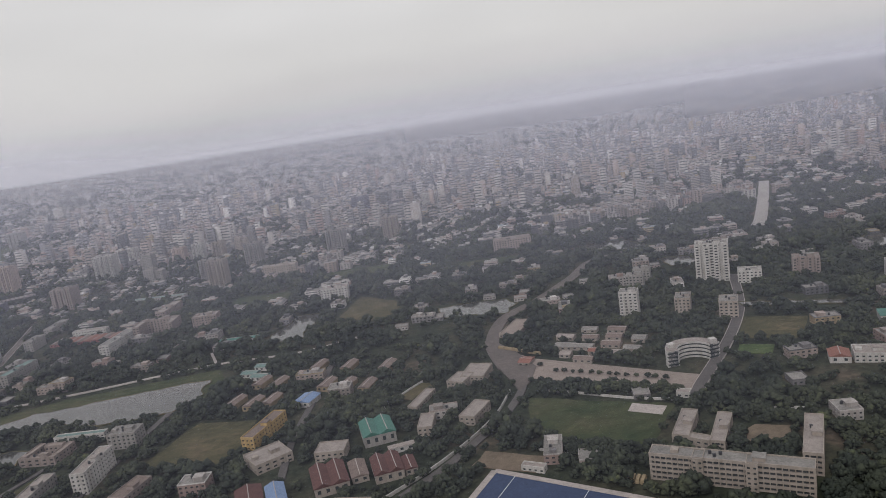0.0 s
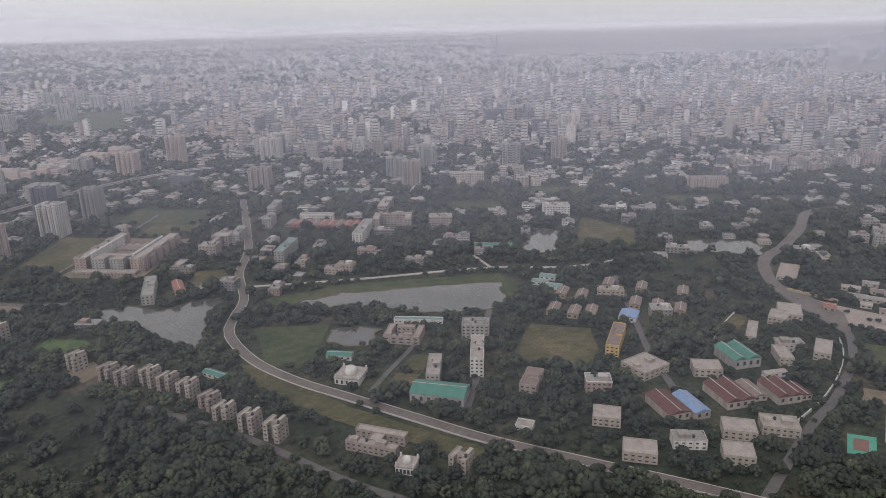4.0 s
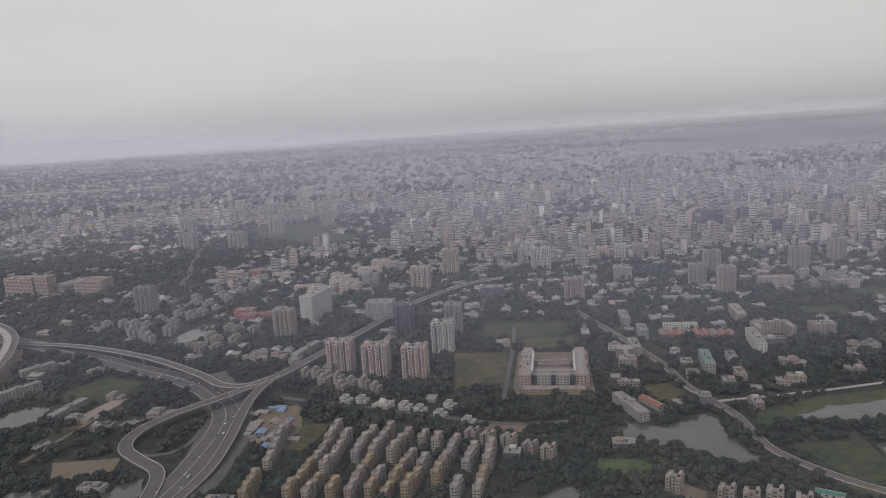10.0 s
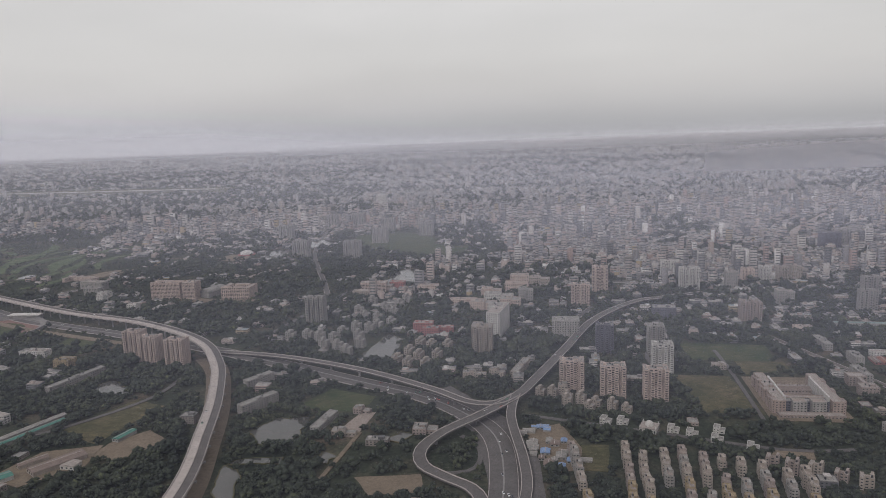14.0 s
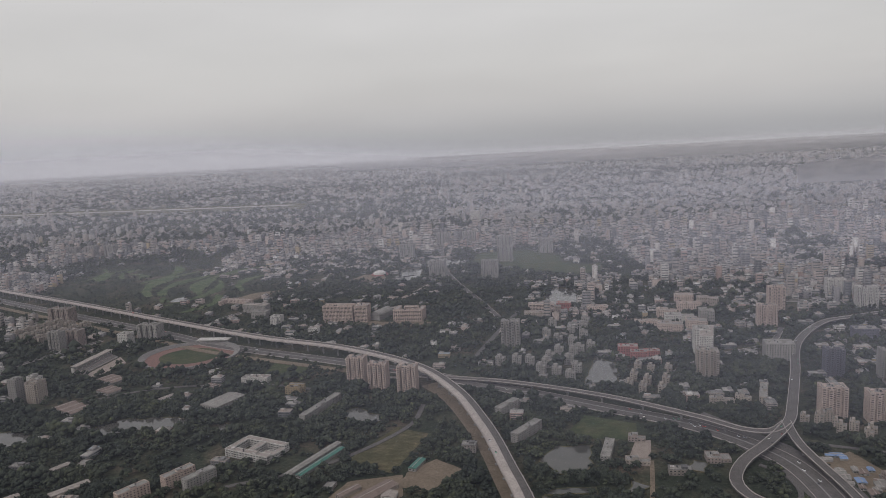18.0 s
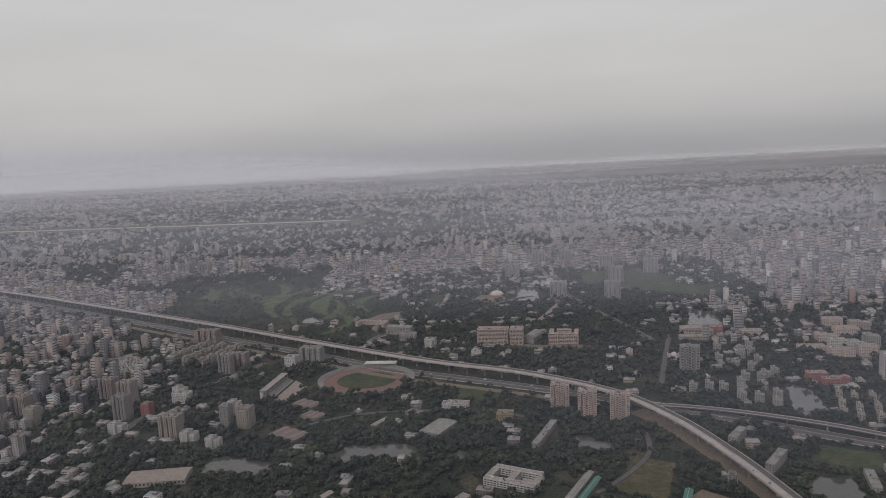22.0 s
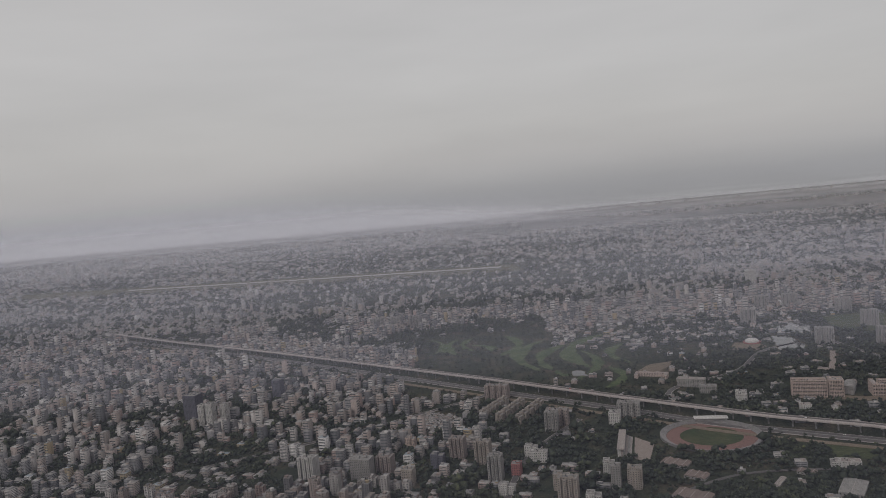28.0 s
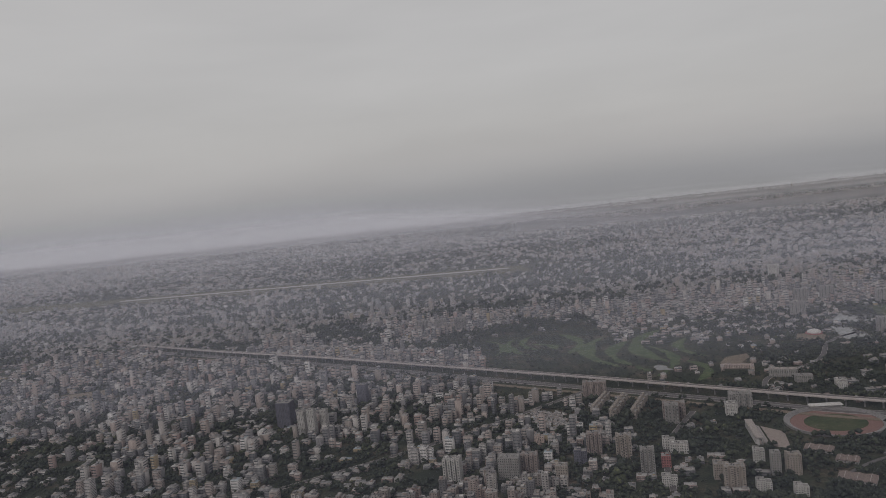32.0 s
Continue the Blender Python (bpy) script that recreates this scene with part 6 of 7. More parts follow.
# ---- cars and buses ----
def vehicle(name, length, width, height, mat, label, category, group):
    b = Shape()
    b.box(-length / 2, length / 2, -width / 2, width / 2, 0.16, height * 0.58)
    ob = thing(name, b, mat, label, category, group)
    c = Shape()
    k = 0.9 if category == "bus" else 0.52
    x0, x1, t = -length * k / 2 - 0.05, length * k / 2 - 0.05, width * 0.44
    c.add([(x0, -t, height * 0.58), (x1, -t, height * 0.58), (x1, t, height * 0.58), (x0, t, height * 0.58), (x0 + 0.12, -t * 0.9, height), (x1 - 0.2, -t * 0.9, height), (x1 - 0.2, t * 0.9, height), (x0 + 0.12, t * 0.9, height)],
          [(0, 1, 5, 4), (1, 2, 6, 5), (2, 3, 7, 6), (3, 0, 4, 7), (4, 5, 6, 7)])
    part("cabin", c, "glass" if category == "car" else mat, ob)
    for sx in (-1, 1):
        for sy in (-1, 1):
            w = Shape()
            n = 8
            cx, cy = sx * length * 0.32, sy * width * 0.46
            ring_pts = [(cx + 0.15 * math.cos(2 * math.pi * i / n), 0.15 + 0.15 * math.sin(2 * math.pi * i / n)) for i in range(n)]
            w.add([(a, cy - 0.05, z) for a, z in ring_pts] + [(a, cy + 0.05, z) for a, z in ring_pts], [tuple(range(n - 1, -1, -1)), tuple(range(n, 2 * n))] + [(i, (i + 1) % n, n + (i + 1) % n, n + i) for i in range(n)])
            part("wheel", w, "tank", ob)
    return ob


car = vehicle("car", 1.9, 0.78, 0.66, "car", "small car driving on the road", "car", "cars on the roads")
car_rng = random.Random(21)
first = True
LANES = [(spline(HIGHWAY), (-4, -1.8, 1.8, 4), 0.45, 46), (spline([(x, y, h) for (x, y), h in zip(FLY, [0.4, 2, 3.5, 4.2, 4.6, 4.8, 4.8, 4.4, 3.6, 2.8, 2.0, 1.2, 0.3])], 4.0), (-1.6, 1.6), None, 18), (spline([(x, y, 7.5) for x, y in EXPRESS]), (-2.5, 2.5), None, 10)]
for line, shifts, z, count in LANES:
    for i in range(count):
        k = car_rng.randrange(3, len(line) - 3)
        if line[k][1] > 900 or (count == 46 and line[k][0] < -700 and i % 2):
            continue
        d = line[k + 1] - line[k - 1]
        a = math.atan2(d[1], d[0])
        sh = car_rng.choice(shifts)
        m = pose(line[k][0] - math.sin(a) * sh, line[k][1] + math.cos(a) * sh, z if z is not None else line[k][2], 0, 0, math.degrees(a) + (180 if sh > 0 else 0))
        if first:
            car.matrix_basis, first = m, False
        else:
            copy_thing(car, m)
near_lanes = [(x, y) for x, y in spline(HIGHWAY, 3.0) if -470 < x < -400 and 240 < y < 410]
for i in range(26):
    x, y = car_rng.choice(near_lanes)
    copy_thing(car, pose(x + car_rng.uniform(-4.4, 4.4), y + car_rng.uniform(-2, 2), 0.47, 0, 0, 90 + car_rng.choice((0, 180)) + car_rng.uniform(-6, 6)))
bus = vehicle("bus", 3.4, 1.05, 1.25, "yellow_wall", "yellow school bus parked beside the school", "bus", "parked school buses")
for i in range(6):
    m = pose(54.0 + 1.0 * i, 153.6 - 0.72 * i, 0, 0, 0, 54)
    if i == 0:
        bus.matrix_basis = m
    else:
        copy_thing(bus, m)
for i in range(6):
    copy_thing(bus, pose(49.5 + 2.1 * i, 260.5 - 2.6 * i, 0.2, 0, 0, -51))
shed("pale_shed", -794, 370, 4, 15, 1.8, -38, "white_roof", "long shed with pale weathered roof", "cream_wall", 0.5, "shed")
shed("pale_shed", -777, 345, 5, 19, 1.8, -44, "white_roof", "long shed with pale weathered roof", "cream_wall", 0.5, "shed")
shed("pale_shed", -803, 339, 4, 13, 1.8, -44, "white_roof", "long shed with pale weathered roof", "cream_wall", 0.5, "shed")
for (ax, ay), (bx, by) in (((-970, 658), (-945, 705)), ((-955, 645), (-929, 695)), ((-938, 635), (-911, 688))):
    for i in range(5):
        f = (i + 0.5) / 5
        building("housing_block", ax + (bx - ax) * f, ay + (by - ay) * f, 6, 8.5, 6, -28, "cream_wall", "cream six-storey housing block in a diagonal row", "apartment block", "stepped", group="diagonal housing rows", front=False, tanks=1, banded=False, bay=2.0)
SHANTY = [(-1029, 654), (-1026, 693), (-994, 674), (-999, 629), (-1015, 627)]
take_poly(SHANTY)


# ---- the rest of the city ----
def built_up(x, y):
    """How densely the land at a place is built on, 0 to 1."""
    wood = noise.noise((x * 0.006, y * 0.006, 3.3)) + 0.5 * noise.noise((x * 0.019, y * 0.019, 5.1))
    if y > 1250:
        if -2500 < x < -880 and abs(y - 1950 + 0.19 * (x + 1368)) < 75:
            return 0.0
        belt = noise.noise((x * 0.0016, y * 0.0045, 6.4)) + 0.45 * noise.noise((x * 0.006, y * 0.012, 2.2))
        if belt < -0.26:
            return 0.16
        return ((0.80 if wood > 0.05 else 0.18) if x < -500 and y < 2600 else (0.95 if wood > -0.18 else 0.4))
    if x < -880:
        if -1060 < x < -760 and 735 < y < 1060:
            return 0.0
        edge = 740 - 0.73 * (x + 937)
        if x > -965 and 565 < y < 725:
            return 0.14
        if x > -1045 and 600 < y < 700:
            return 0.4
        if y > edge:
            return 0.9 if -1340 < x < -1060 and y < edge + 110 else (0.7 if wood > 0.15 else 0.1)
        return (0.42 if wood > 0.0 else 0.26) if wood > -0.3 and y > 440 else 0.2
    if x < -480:
        if y > 1040:
            return 0.85
        return 0.30 if y > 900 else (0.10 if y > 560 and wood > -0.05 else (0.07 if wood > -0.05 else 0.03))
    if x < -330 and 780 < y < 1040:
        return 0.2
    if x < -250:
        return (0.8 if wood > -0.05 else 0.4) if y > 720 else ((0.45 if wood > 0 else 0.22) if y > 610 else ((0.2 if wood > 0 else 0.11) if y > 420 else 0.05))
    if x > -40:
        return (0.95 if wood > -0.12 else 0.5) if y > 590 else ((0.6 if wood > 0 else 0.36) if y > 470 else (0.17 if y > 300 else 0.04))
    return (0.92 if wood > -0.04 else 0.38) if y > 612 else ((0.30 if wood > 0.05 else 0.12) if y > 480 else (0.13 if y > 300 else 0.04))


VARIANTS = []
for i, (w, d, n, plan, bal) in enumerate(((6, 7, 6, "stepped", 0.35), (7, 7, 7, "stepped", 0.3), (5.5, 7, 5, "slab", 0.35), (8, 7, 8, "cross", 0.3), (6, 6, 9, "stepped", 0.0), (7, 9, 6, "stepped", 0.35), (9, 7, 5, "h", 0.0), (5, 6, 11, "slab", 0.3), (8, 8, 12, "cross", 0.35), (6, 8, 4, "stepped", 0.0), (7, 7, 3, "slab", 0.0), (8, 6, 5, "stepped", 0.35))):
    VARIANTS.append((w, d, n, plan, bal))
HOUSES = [(6, 7, 2), (8, 6, 3), (9, 5, 2), (5, 6, 1), (11, 5, 2)]
protos = {}
rng = random.Random(7)
near_count = {}
mid, far = [], []
GRID = radians(-14)
gc, gs = math.cos(GRID), math.sin(GRID)


def put_copy(key, make, x, y, rot, scale_z=1.0):
    if key not in protos:
        protos[key] = make(x, y, rot)
    else:
        copy_thing(protos[key], pose(x, y, 0, 0, 0, rot))


def seen_from_path(x, y):
    return -0.62 * y - 1180 < x < 0.75 * y + 60 and y > 70 - 0.3 * min(x, 0)


spots = []
for iu in range(-270, 208):
    for iv in range(0, 164):
        u, v = iu * 8.3 + 2.6 * (iv % 3), iv * 8.3 + (3.4 if iu % 5 == 0 else 0)
        x, y = gc * u - gs * v, gs * u + gc * v
        x, y = x + rng.uniform(-2.2, 2.2), y + rng.uniform(-2.2, 2.2)
        if not (120 < y < 1250 and seen_from_path(x, y)) or rng.random() > built_up(x, y) or not all(free(x + a, y + b) for a in (-2.6, 0, 2.6) for b in (-2.6, 0, 2.6)):
            continue
        spots.append((x, y))
spots.sort(key=lambda p: p[1])
for x, y in spots:
    dens = built_up(x, y)
    rot = -14 + rng.choice((0, 0, 90, 180)) + rng.uniform(-5, 5)
    if dens < 0.4:
        w, d, n = rng.choice(HOUSES)
        key = ("house", w, d, n)
        if near_count.get("house", 0) < 140:
            near_count["house"] = near_count.get("house", 0) + 1
            put_copy(key, lambda x, y, rot: building("low_house", x, y, w, d, n, rot, "city_wall", "low flat-roofed house among trees", "house", group="low houses among trees", front=False, tanks=1, banded=False, cap=n > 1), x, y, rot)
        else:
            mid.append((x, y, w, d, n, rot))
    else:
        w, d, n, plan, bal = rng.choice(VARIANTS)
        if x > -880 and y < 650 and n > 7:
            n, plan = 5, "slab"
        group = "apartment blocks of the dense district" if x < -880 else "apartment blocks behind the campus"
        if near_count.get(group, 0) < (168 if x < -880 else 84) and y < 800:
            near_count[group] = near_count.get(group, 0) + 1
            put_copy((group, w, d, n, plan), lambda x, y, rot: building("apartment_block", x, y, w, d, n, rot, "city_wall", "painted concrete apartment block with balconies" if bal else "plain painted concrete apartment block", "apartment block", plan, balcony=bal, group=group, front=False, tanks=1, banded=False, bay=2.3), x, y, rot)
        else:
            high = rng.random() < 0.08
            mid.append((x, y, w * rng.uniform(0.65, 1.0), d * rng.uniform(0.65, 1.0), rng.randrange(10, 16) if high else max(3, min(9, n) + rng.choice((-3, -2, -1, 0, 1))) if x < -880 else max(2, min(5, n) + rng.choice((-3, -2, -1, 0, 0))), rot))
    take_box(x, y, 6, 6, rot, 0.0)

for i in range(92000):
    y = 1250 + 3650 * rng.random() ** 1.3
    x = rng.uniform(-0.75 * y - 1150, 0.78 * y + 120)
    if rng.random() > built_up(x, y):
        continue
    k = 0.62 + y / 7500
    tall = rng.random() < (0.05 if noise.noise((x * 0.004, y * 0.004, 4.4)) > 0.28 else 0.006)
    far.append((x, y, k * rng.uniform(4.5, 11), k * rng.uniform(4.5, 10), ((10 + 6 * rng.random()) if tall else 1.5 + 4.5 * rng.random() ** 1.6) * STOREY, -14 + rng.choice((0, 0, 0, 12, -25)) + rng.uniform(-4, 4)))


def big_mesh(name, verts, quads, mats, index=None, tris=False):
    """One mesh from arrays."""
    me = bpy.data.meshes.new(name)
    size = 3 if tris else 4
    me.vertices.add(len(verts))
    me.vertices.foreach_set("co", np.ascontiguousarray(verts, np.float32).ravel())
    me.loops.add(quads.size)
    me.loops.foreach_set("vertex_index", np.ascontiguousarray(quads, np.int32).ravel())
    me.polygons.add(len(quads))
    me.polygons.foreach_set("loop_start", np.arange(0, quads.size, size, dtype=np.int32))
    for m in mats:
        me.materials.append(M[m])
    if index is not None:
        me.polygons.foreach_set("material_index", np.ascontiguousarray(index, np.int32))
    if tris:
        me.polygons.foreach_set("use_smooth", np.ones(len(quads), bool))
    me.update(calc_edges=True)
    return me


CUBE = np.array([(-1, -1, 0), (1, -1, 0), (1, 1, 0), (-1, 1, 0), (-1, -1, 1), (1, -1, 1), (1, 1, 1), (-1, 1, 1)], float) * (0.5, 0.5, 1)
SIDES = np.array([(0, 1, 5, 4), (1, 2, 6, 5), (2, 3, 7, 6), (3, 0, 4, 7), (4, 5, 6, 7)])


def boxes_mesh(name, rows, mats, side, top):
    """rows: x, y, z, w, d, h, turn in degrees; side and top: material numbers for each row."""
    r = np.array(rows, float)
    a = np.radians(r[:, 6])
    v = CUBE[None] * r[:, None, 3:6]
    c, s = np.cos(a)[:, None], np.sin(a)[:, None]
    x, y = c * v[..., 0] - s * v[..., 1] + r[:, 0:1], s * v[..., 0] + c * v[..., 1] + r[:, 1:2]
    verts = np.stack([x, y, v[..., 2] + r[:, 2:3]], -1).reshape(-1, 3)
    quads = (SIDES[None] + 8 * np.arange(len(r))[:, None, None]).reshape(-1, 4)
    idx = np.stack([np.array(side)] * 4 + [np.array(top)], 1).reshape(-1)
    return big_mesh(name, verts, quads, mats, idx)


# middle distance: walls with dark window strips
rows, side, top = [], [], []
for x, y, w, d, n, rot in mid:
    rows.append((x, y, 0, w, d, n * STOREY + 0.3, rot)); side.append(0); top.append(2)
    step = 1 if y < 600 else (2 if y < 800 else 3)
    for k in range(0, n, step):
        if y < 600:
            rows.append((x, y, k * STOREY + 0.5, w + 0.05, d * 0.86, 0.5 * step, rot)); side.append(1); top.append(1)
        rows.append((x, y, k * STOREY + 0.5, w * 0.86, d + 0.05, 0.5 * step, rot)); side.append(1); top.append(1)
    c, s = math.cos(radians(rot)), math.sin(radians(rot))
    rows.append((x + c * w * 0.2, y + s * w * 0.2, n * STOREY + 0.3, w * 0.35, d * 0.35, 1.2, rot)); side.append(0); top.append(2)
city_mid = new("city_blocks", boxes_mesh("city_blocks", rows, ["city_wall_mid", "glass", "roof_far"], side, top))
tagged(city_mid, "crowded painted concrete city blocks in haze", "city", kind="stuff")
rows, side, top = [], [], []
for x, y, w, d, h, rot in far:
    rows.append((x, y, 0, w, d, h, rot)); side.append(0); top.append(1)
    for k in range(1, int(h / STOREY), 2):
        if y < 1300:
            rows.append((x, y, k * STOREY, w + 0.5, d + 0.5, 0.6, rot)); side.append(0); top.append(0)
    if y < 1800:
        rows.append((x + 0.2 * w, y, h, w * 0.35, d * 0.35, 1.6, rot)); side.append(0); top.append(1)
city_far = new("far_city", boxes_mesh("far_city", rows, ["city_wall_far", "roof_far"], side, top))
tagged(city_far, "endless low city fading into haze", "city", kind="stuff")

rows, side, top = [], [], []
for i in range(420):
    x, y = rng.uniform(-1030, -994), rng.uniform(627, 693)
    c, r = int((x - X0) / CELL), int((y - Y0) / CELL)
    if taken[r, c] == 1:
        rows.append((x, y, 0, rng.uniform(1.2, 3.0), rng.uniform(1.2, 3.0), rng.uniform(0.8, 1.6), rng.uniform(0, 90))); side.append(0); top.append(1)
tagged(new("shanty_roofs", boxes_mesh("shanty_roofs", rows, ["city_wall_mid", "roof_far"], side, top)), "crowded low shacks with pale sheet roofs", "shacks", kind="stuff")


# ---- trees ----
def clump(seed):
    """A ragged eight-sided tuft of leaves, turned at random."""
    r = np.random.RandomState(seed)
    v = np.array([(1, 0, 0), (0, 1, 0), (-1, 0, 0), (0, -1, 0), (0, 0, 1), (0, 0, -0.7)], float) * r.uniform(0.7, 1.3, (6, 1))
    a, b = r.uniform(0, 2 * math.pi), r.uniform(-0.6, 0.6)
    v = v @ np.array([(math.cos(a), -math.sin(a), 0), (math.sin(a), math.cos(a), 0), (0, 0, 1)]) @ np.array([(1, 0, 0), (0, math.cos(b), -math.sin(b)), (0, math.sin(b), math.cos(b))])
    return v, np.array([(0, 1, 4), (1, 2, 4), (2, 3, 4), (3, 0, 4), (1, 0, 5), (2, 1, 5), (3, 2, 5), (0, 3, 5)])


def crown(seed, clumps, width=2.5, height=3.3):
    """A ragged, rounded crown: tufts of uneven size spread over an uneven dome, with gaps between."""
    r = np.random.RandomState(seed)
    vs, fs, k = [], [], 0
    lean = r.uniform(-0.25, 0.25, 2) * width
    for i in range(clumps):
        v, f = clump(seed * 31 + i)
        a = i * 2.39996 + r.uniform(-0.5, 0.5)
        up = 1 - (i + 0.5) / clumps
        rad = width * math.sqrt(max(0.0, 1 - up ** 2)) * r.uniform(0.5, 0.92)
        size = width * r.uniform(0.30, 0.52) * (1.0 if clumps > 12 else (1.25 if clumps > 6 else 1.7))
        vs.append(v * (size, size, size * 0.8) + np.array([rad * math.cos(a) + lean[0] * up, rad * math.sin(a) + lean[1] * up, height * (0.34 + 0.55 * up) + r.uniform(-0.2, 0.2)]))
        fs.append(f + k)
        k += 6
    return np.concatenate(vs), np.concatenate(fs)


def trunk_shape(height, r):
    s = Shape()
    s.drum(0, 0, r, 0, height, 6, 0, r * 0.5)
    for k in range(3):
        a = k * 2.1
        s.add([(0.04, 0, height * 0.6), (-0.04, 0.05, height * 0.6), (0, -0.05, height * 0.66), (math.cos(a) * 0.9, math.sin(a) * 0.9, height * 1.25)], [(0, 1, 3), (1, 2, 3), (2, 0, 3)])
    return s


LODS = {"near": [crown(s, 18) for s in range(8)], "middle": [crown(s + 20, 9) for s in range(8)], "far": [crown(s + 40, 3, 2.4, 3.4) for s in range(6)]}


def wood_mesh(name, lod, places, seed):
    r = np.random.RandomState(seed)
    p = np.array(places)
    pick = r.randint(0, len(LODS[lod]), len(p))
    vs, fs, k = [], [], 0
    for i, (v, f) in enumerate(LODS[lod]):
        q = p[pick == i]
        if not len(q):
            continue
        a, sc = r.uniform(0, 2 * math.pi, len(q)), q[:, 2]
        c, s = np.cos(a)[:, None], np.sin(a)[:, None]
        zs = sc * r.uniform(0.8, 1.25, len(q))
        w = np.stack([(c * v[:, 0] - s * v[:, 1]) * sc[:, None] + q[:, 0:1], (s * v[:, 0] + c * v[:, 1]) * sc[:, None] + q[:, 1:2], v[:, 2] * zs[:, None]], -1)
        vs.append(w.reshape(-1, 3))
        fs.append((f[None] + k + len(v) * np.arange(len(q))[:, None, None]).reshape(-1, 3))
        k += len(v) * len(q)
    return big_mesh(name, np.concatenate(vs), np.concatenate(fs), ["leaves"], tris=True)


def tree_density(x, y):
    clear = noise.noise((x * 0.02, y * 0.02, 8.0))
    built = built_up(x, y)
    if -1060 < x < -760 and 735 < y < 1060:
        return 0.66
    if built > 0.45:
        return 0.42
    return 0.94 if clear > -0.24 else (0.7 if clear > -0.36 else 0.3)


near_t, mid_t, far_t, single_t = [], [], [], []
for x, y in ((-292, 281), (-285, 276), (-277, 272), (-270, 267), (-211, 219), (-204, 215), (-197, 214), (-190, 210), (-182, 204), (-175, 197), (-168, 190), (-161, 183), (-153, 177), (-225, 230)):
    for k in range(4):
        near_t.append((x + rng.uniform(-5.5, 1.0), y - rng.uniform(2.5, 5.5), rng.uniform(0.45, 0.85)))
step = 4.1
sites = [(-1100 + ix * 3.0 + rng.uniform(-1.5, 1.5), 100 + iy * 3.0 + rng.uniform(-1.5, 1.5), 0, 0) for iy in range(62) for ix in range(480)]
sites += [(-1800 + ix * step + rng.uniform(-1.6, 1.6), 286 + iy * step + rng.uniform(-1.6, 1.6), ix, iy) for iy in range(int((1250 - 286) / step)) for ix in range(int(2600 / step))]
for x, y, ix, iy in sites:
    if (y > 480 and (ix + iy) % 2) or (y > 850 and iy % 2):
        continue
    sc = rng.uniform(0.34, 1.08) * (rng.uniform(1.25, 1.75) if rng.random() < 0.10 + 0.10 * (noise.noise((x * 0.03, y * 0.03, 1.7)) > 0.1) else 1)
    if sc > 0.9 and not all(free(x + a, y + b) for a, b in ((3, 0), (-3, 0), (0, 3), (0, -3))):
        sc *= 0.55
    if -1060 < x < -760 and 700 < y < 1060:
        sc *= 0.55
    room = 0.9 if sc < 0.62 else 1.6
    if not seen_from_path(x, y) or rng.random() > tree_density(x, y) or not (free(x, y) and free(x + room, y) and free(x - room, y) and free(x, y - room)):
        continue
    if y < 235 and len(single_t) < 290 and rng.random() < 0.16:
        single_t.append((x, y, sc))
    elif y < 290:
        near_t.append((x, y, sc))
    elif y < 480:
        mid_t.append((x, y, sc * (1.15 if y < 420 else 1.3)))
    else:
        far_t.append((x, y, sc * (1.5 if y < 850 else 1.8)))
for i in range(17000):
    y = 1250 + 3650 * rng.random() ** 1.5
    x = rng.uniform(-0.7 * y - 1150, 0.75 * y + 100)
    if (rng.random() > built_up(x, y) or rng.random() < 0.4) and not (x < -870 and abs(y - 1950 + 0.19 * (x + 1368)) < 75):
        far_t.append((x, y, rng.uniform(1.4, 3.0)))
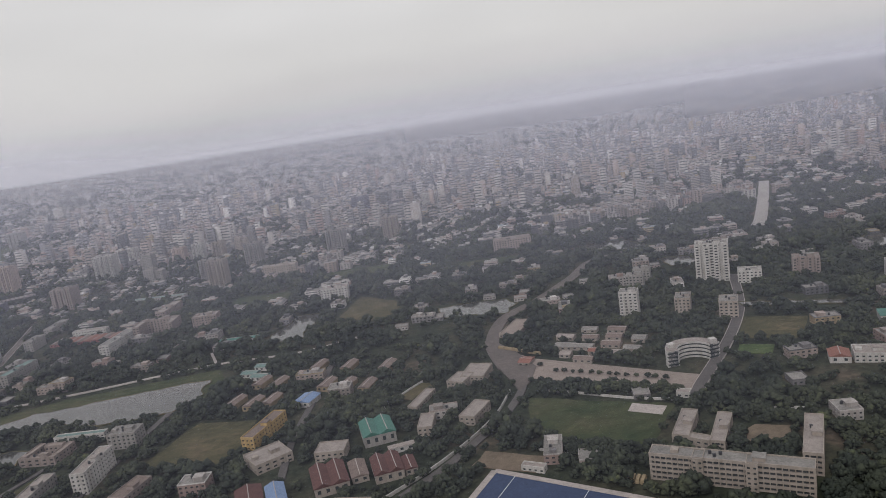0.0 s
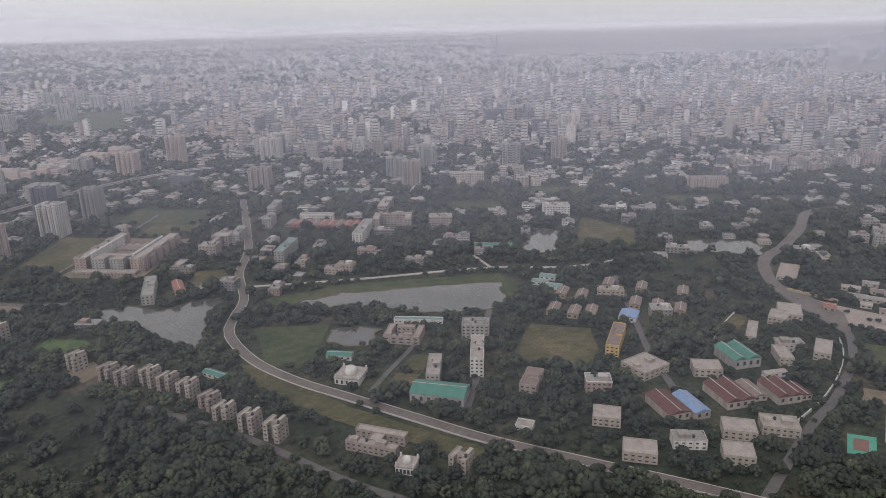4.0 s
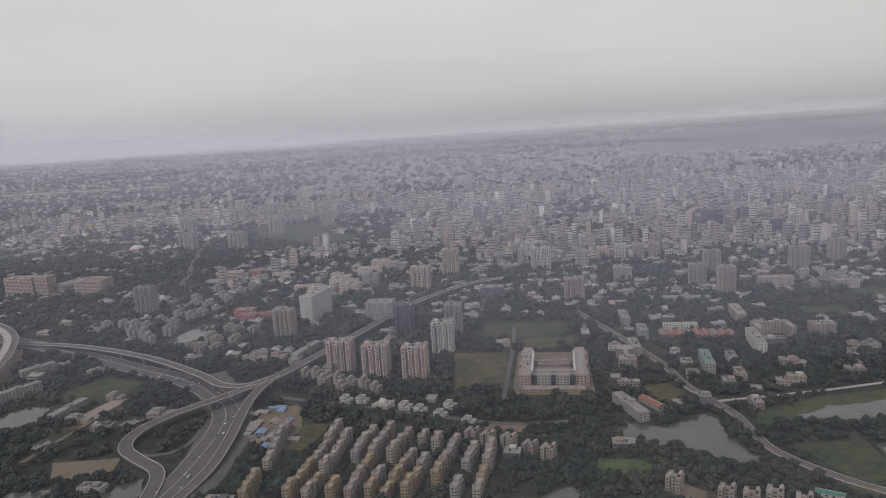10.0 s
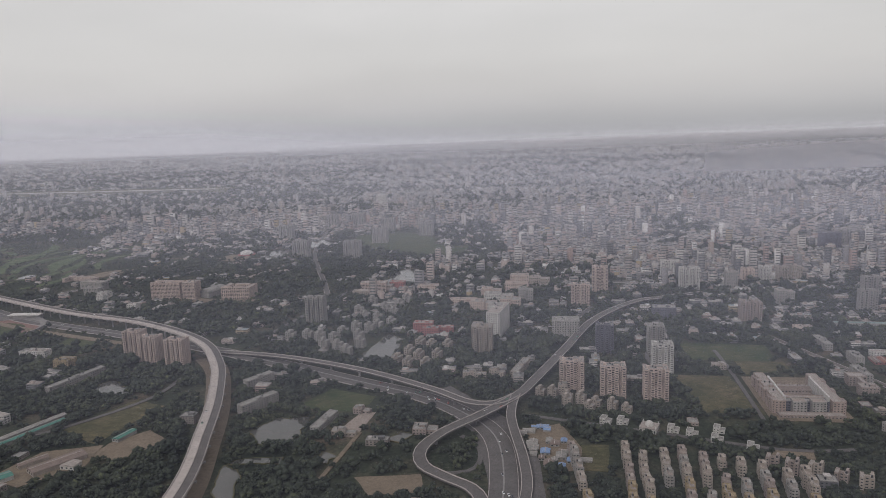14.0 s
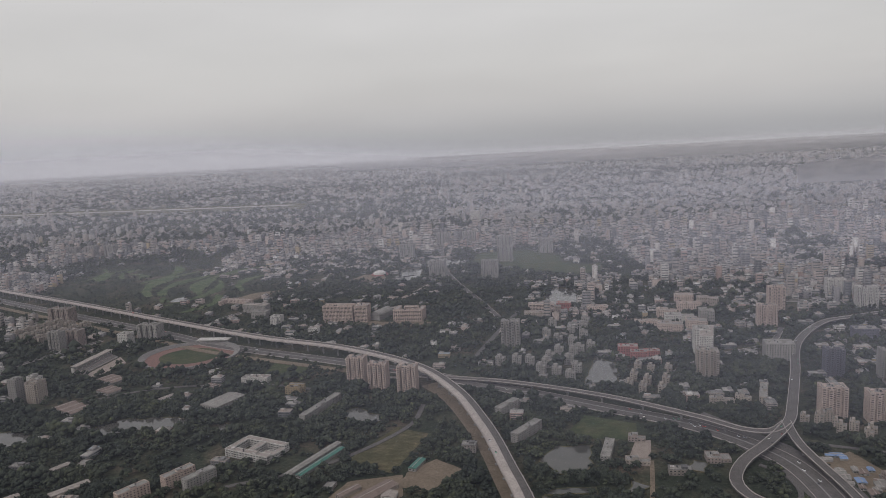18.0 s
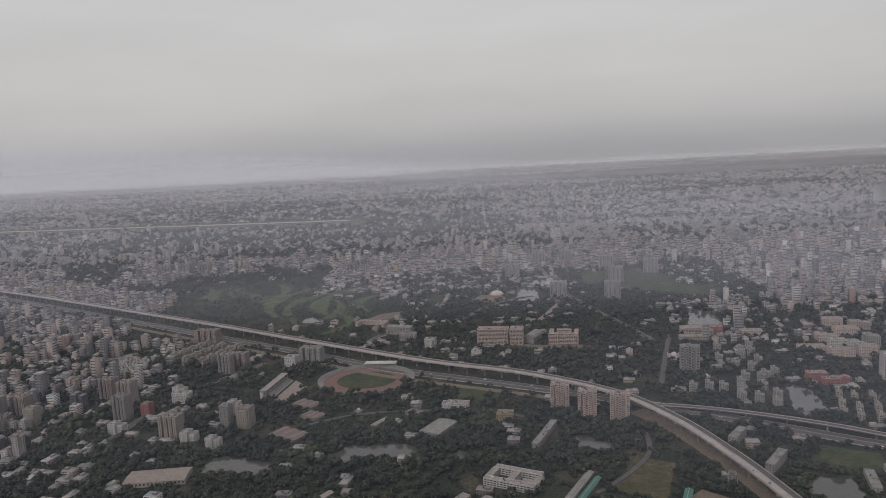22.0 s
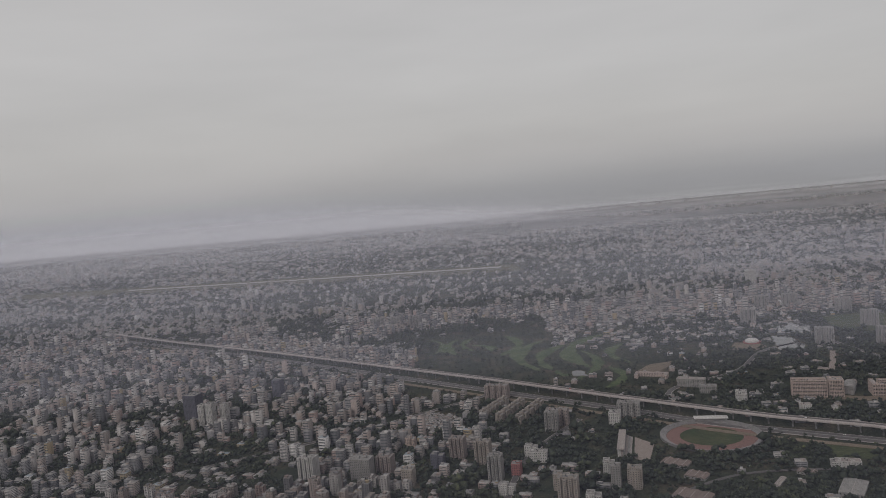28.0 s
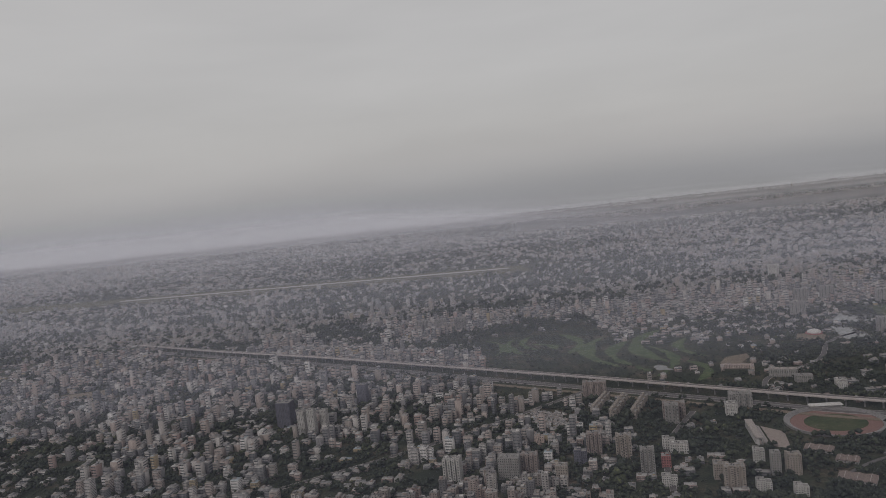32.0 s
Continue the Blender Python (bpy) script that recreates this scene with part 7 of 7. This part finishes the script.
for name, lod, places, label in (("woodland", "near", near_t, "dense dark green trees between buildings"), ("woodland", "middle", mid_t, "dark green trees of the campus and cantonment"), ("woodland", "far", far_t, "far dark green trees scattered through the city")):
    tagged(new(name, wood_mesh(name, lod, places, 5)), label, "trees", kind="stuff")

tree_protos = []
for i, (v, f) in enumerate(LODS["near"]):
    tr = new("tree", trunk_shape(1.7, 0.22).mesh("tree_trunk", ["bark"]))
    cr = new("crown", big_mesh("tree_crown", v, f, ["leaves_one"], tris=True))
    cr.parent = tr
    tree_protos.append(tagged(tr, "broad dark green tree with ragged crown", "tree", "single trees near the roads"))
for i, (x, y, sc) in enumerate(single_t):
    if i < 8:
        tree_protos[i].matrix_basis = pose(x, y, 0, 0, 0, 40 * i)
    else:
        copy_thing(tree_protos[i % 8], pose(x, y, 0, 0, 0, rng.uniform(0, 360)))

# shrubs of the plaza and the hedge trees round the fields
def small_copy(i, x, y, scale):
    ob = copy_thing(shrub_proto, pose(x, y, 0.2, 0, 0, rng.uniform(0, 360)) @ Matrix.Scale(scale, 4))
    return ob


shrub_proto = new("shrub", trunk_shape(0.5, 0.08).mesh("shrub_stem", ["bark"]))
bush = new("crown", big_mesh("shrub_crown", LODS["near"][2][0] * 0.42, LODS["near"][2][1], ["leaves_one"], tris=True))
bush.parent = shrub_proto
tagged(shrub_proto, "small round clipped shrub on the paved plaza", "shrub", "shrubs along the plaza")
shrub_proto.matrix_basis = pose(58, 236, 0.2)
for i in range(13):
    f = i / 12
    small_copy(i, 61 + 30 * f + rng.uniform(-0.5, 0.5), 228 - 23.5 * f + rng.uniform(-0.5, 0.5), rng.uniform(0.75, 1.15))
for a, b, count in (((55, 214.5), (91, 193), 26), ((39, 177), (60, 163.5), 15), ((62, 160), (84, 178), 0), ((94, 172), (104, 169), 6), ((88, 158), (92, 163), 3)):
    for i in range(count):
        f = (i + 0.5) / count
        copy_thing(tree_protos[i % 8], pose(a[0] + (b[0] - a[0]) * f + rng.uniform(-0.7, 0.7), a[1] + (b[1] - a[1]) * f + rng.uniform(-0.7, 0.7), 0, 0, 0, rng.uniform(0, 360)) @ Matrix.Scale(rng.uniform(0.62, 0.9), 4))
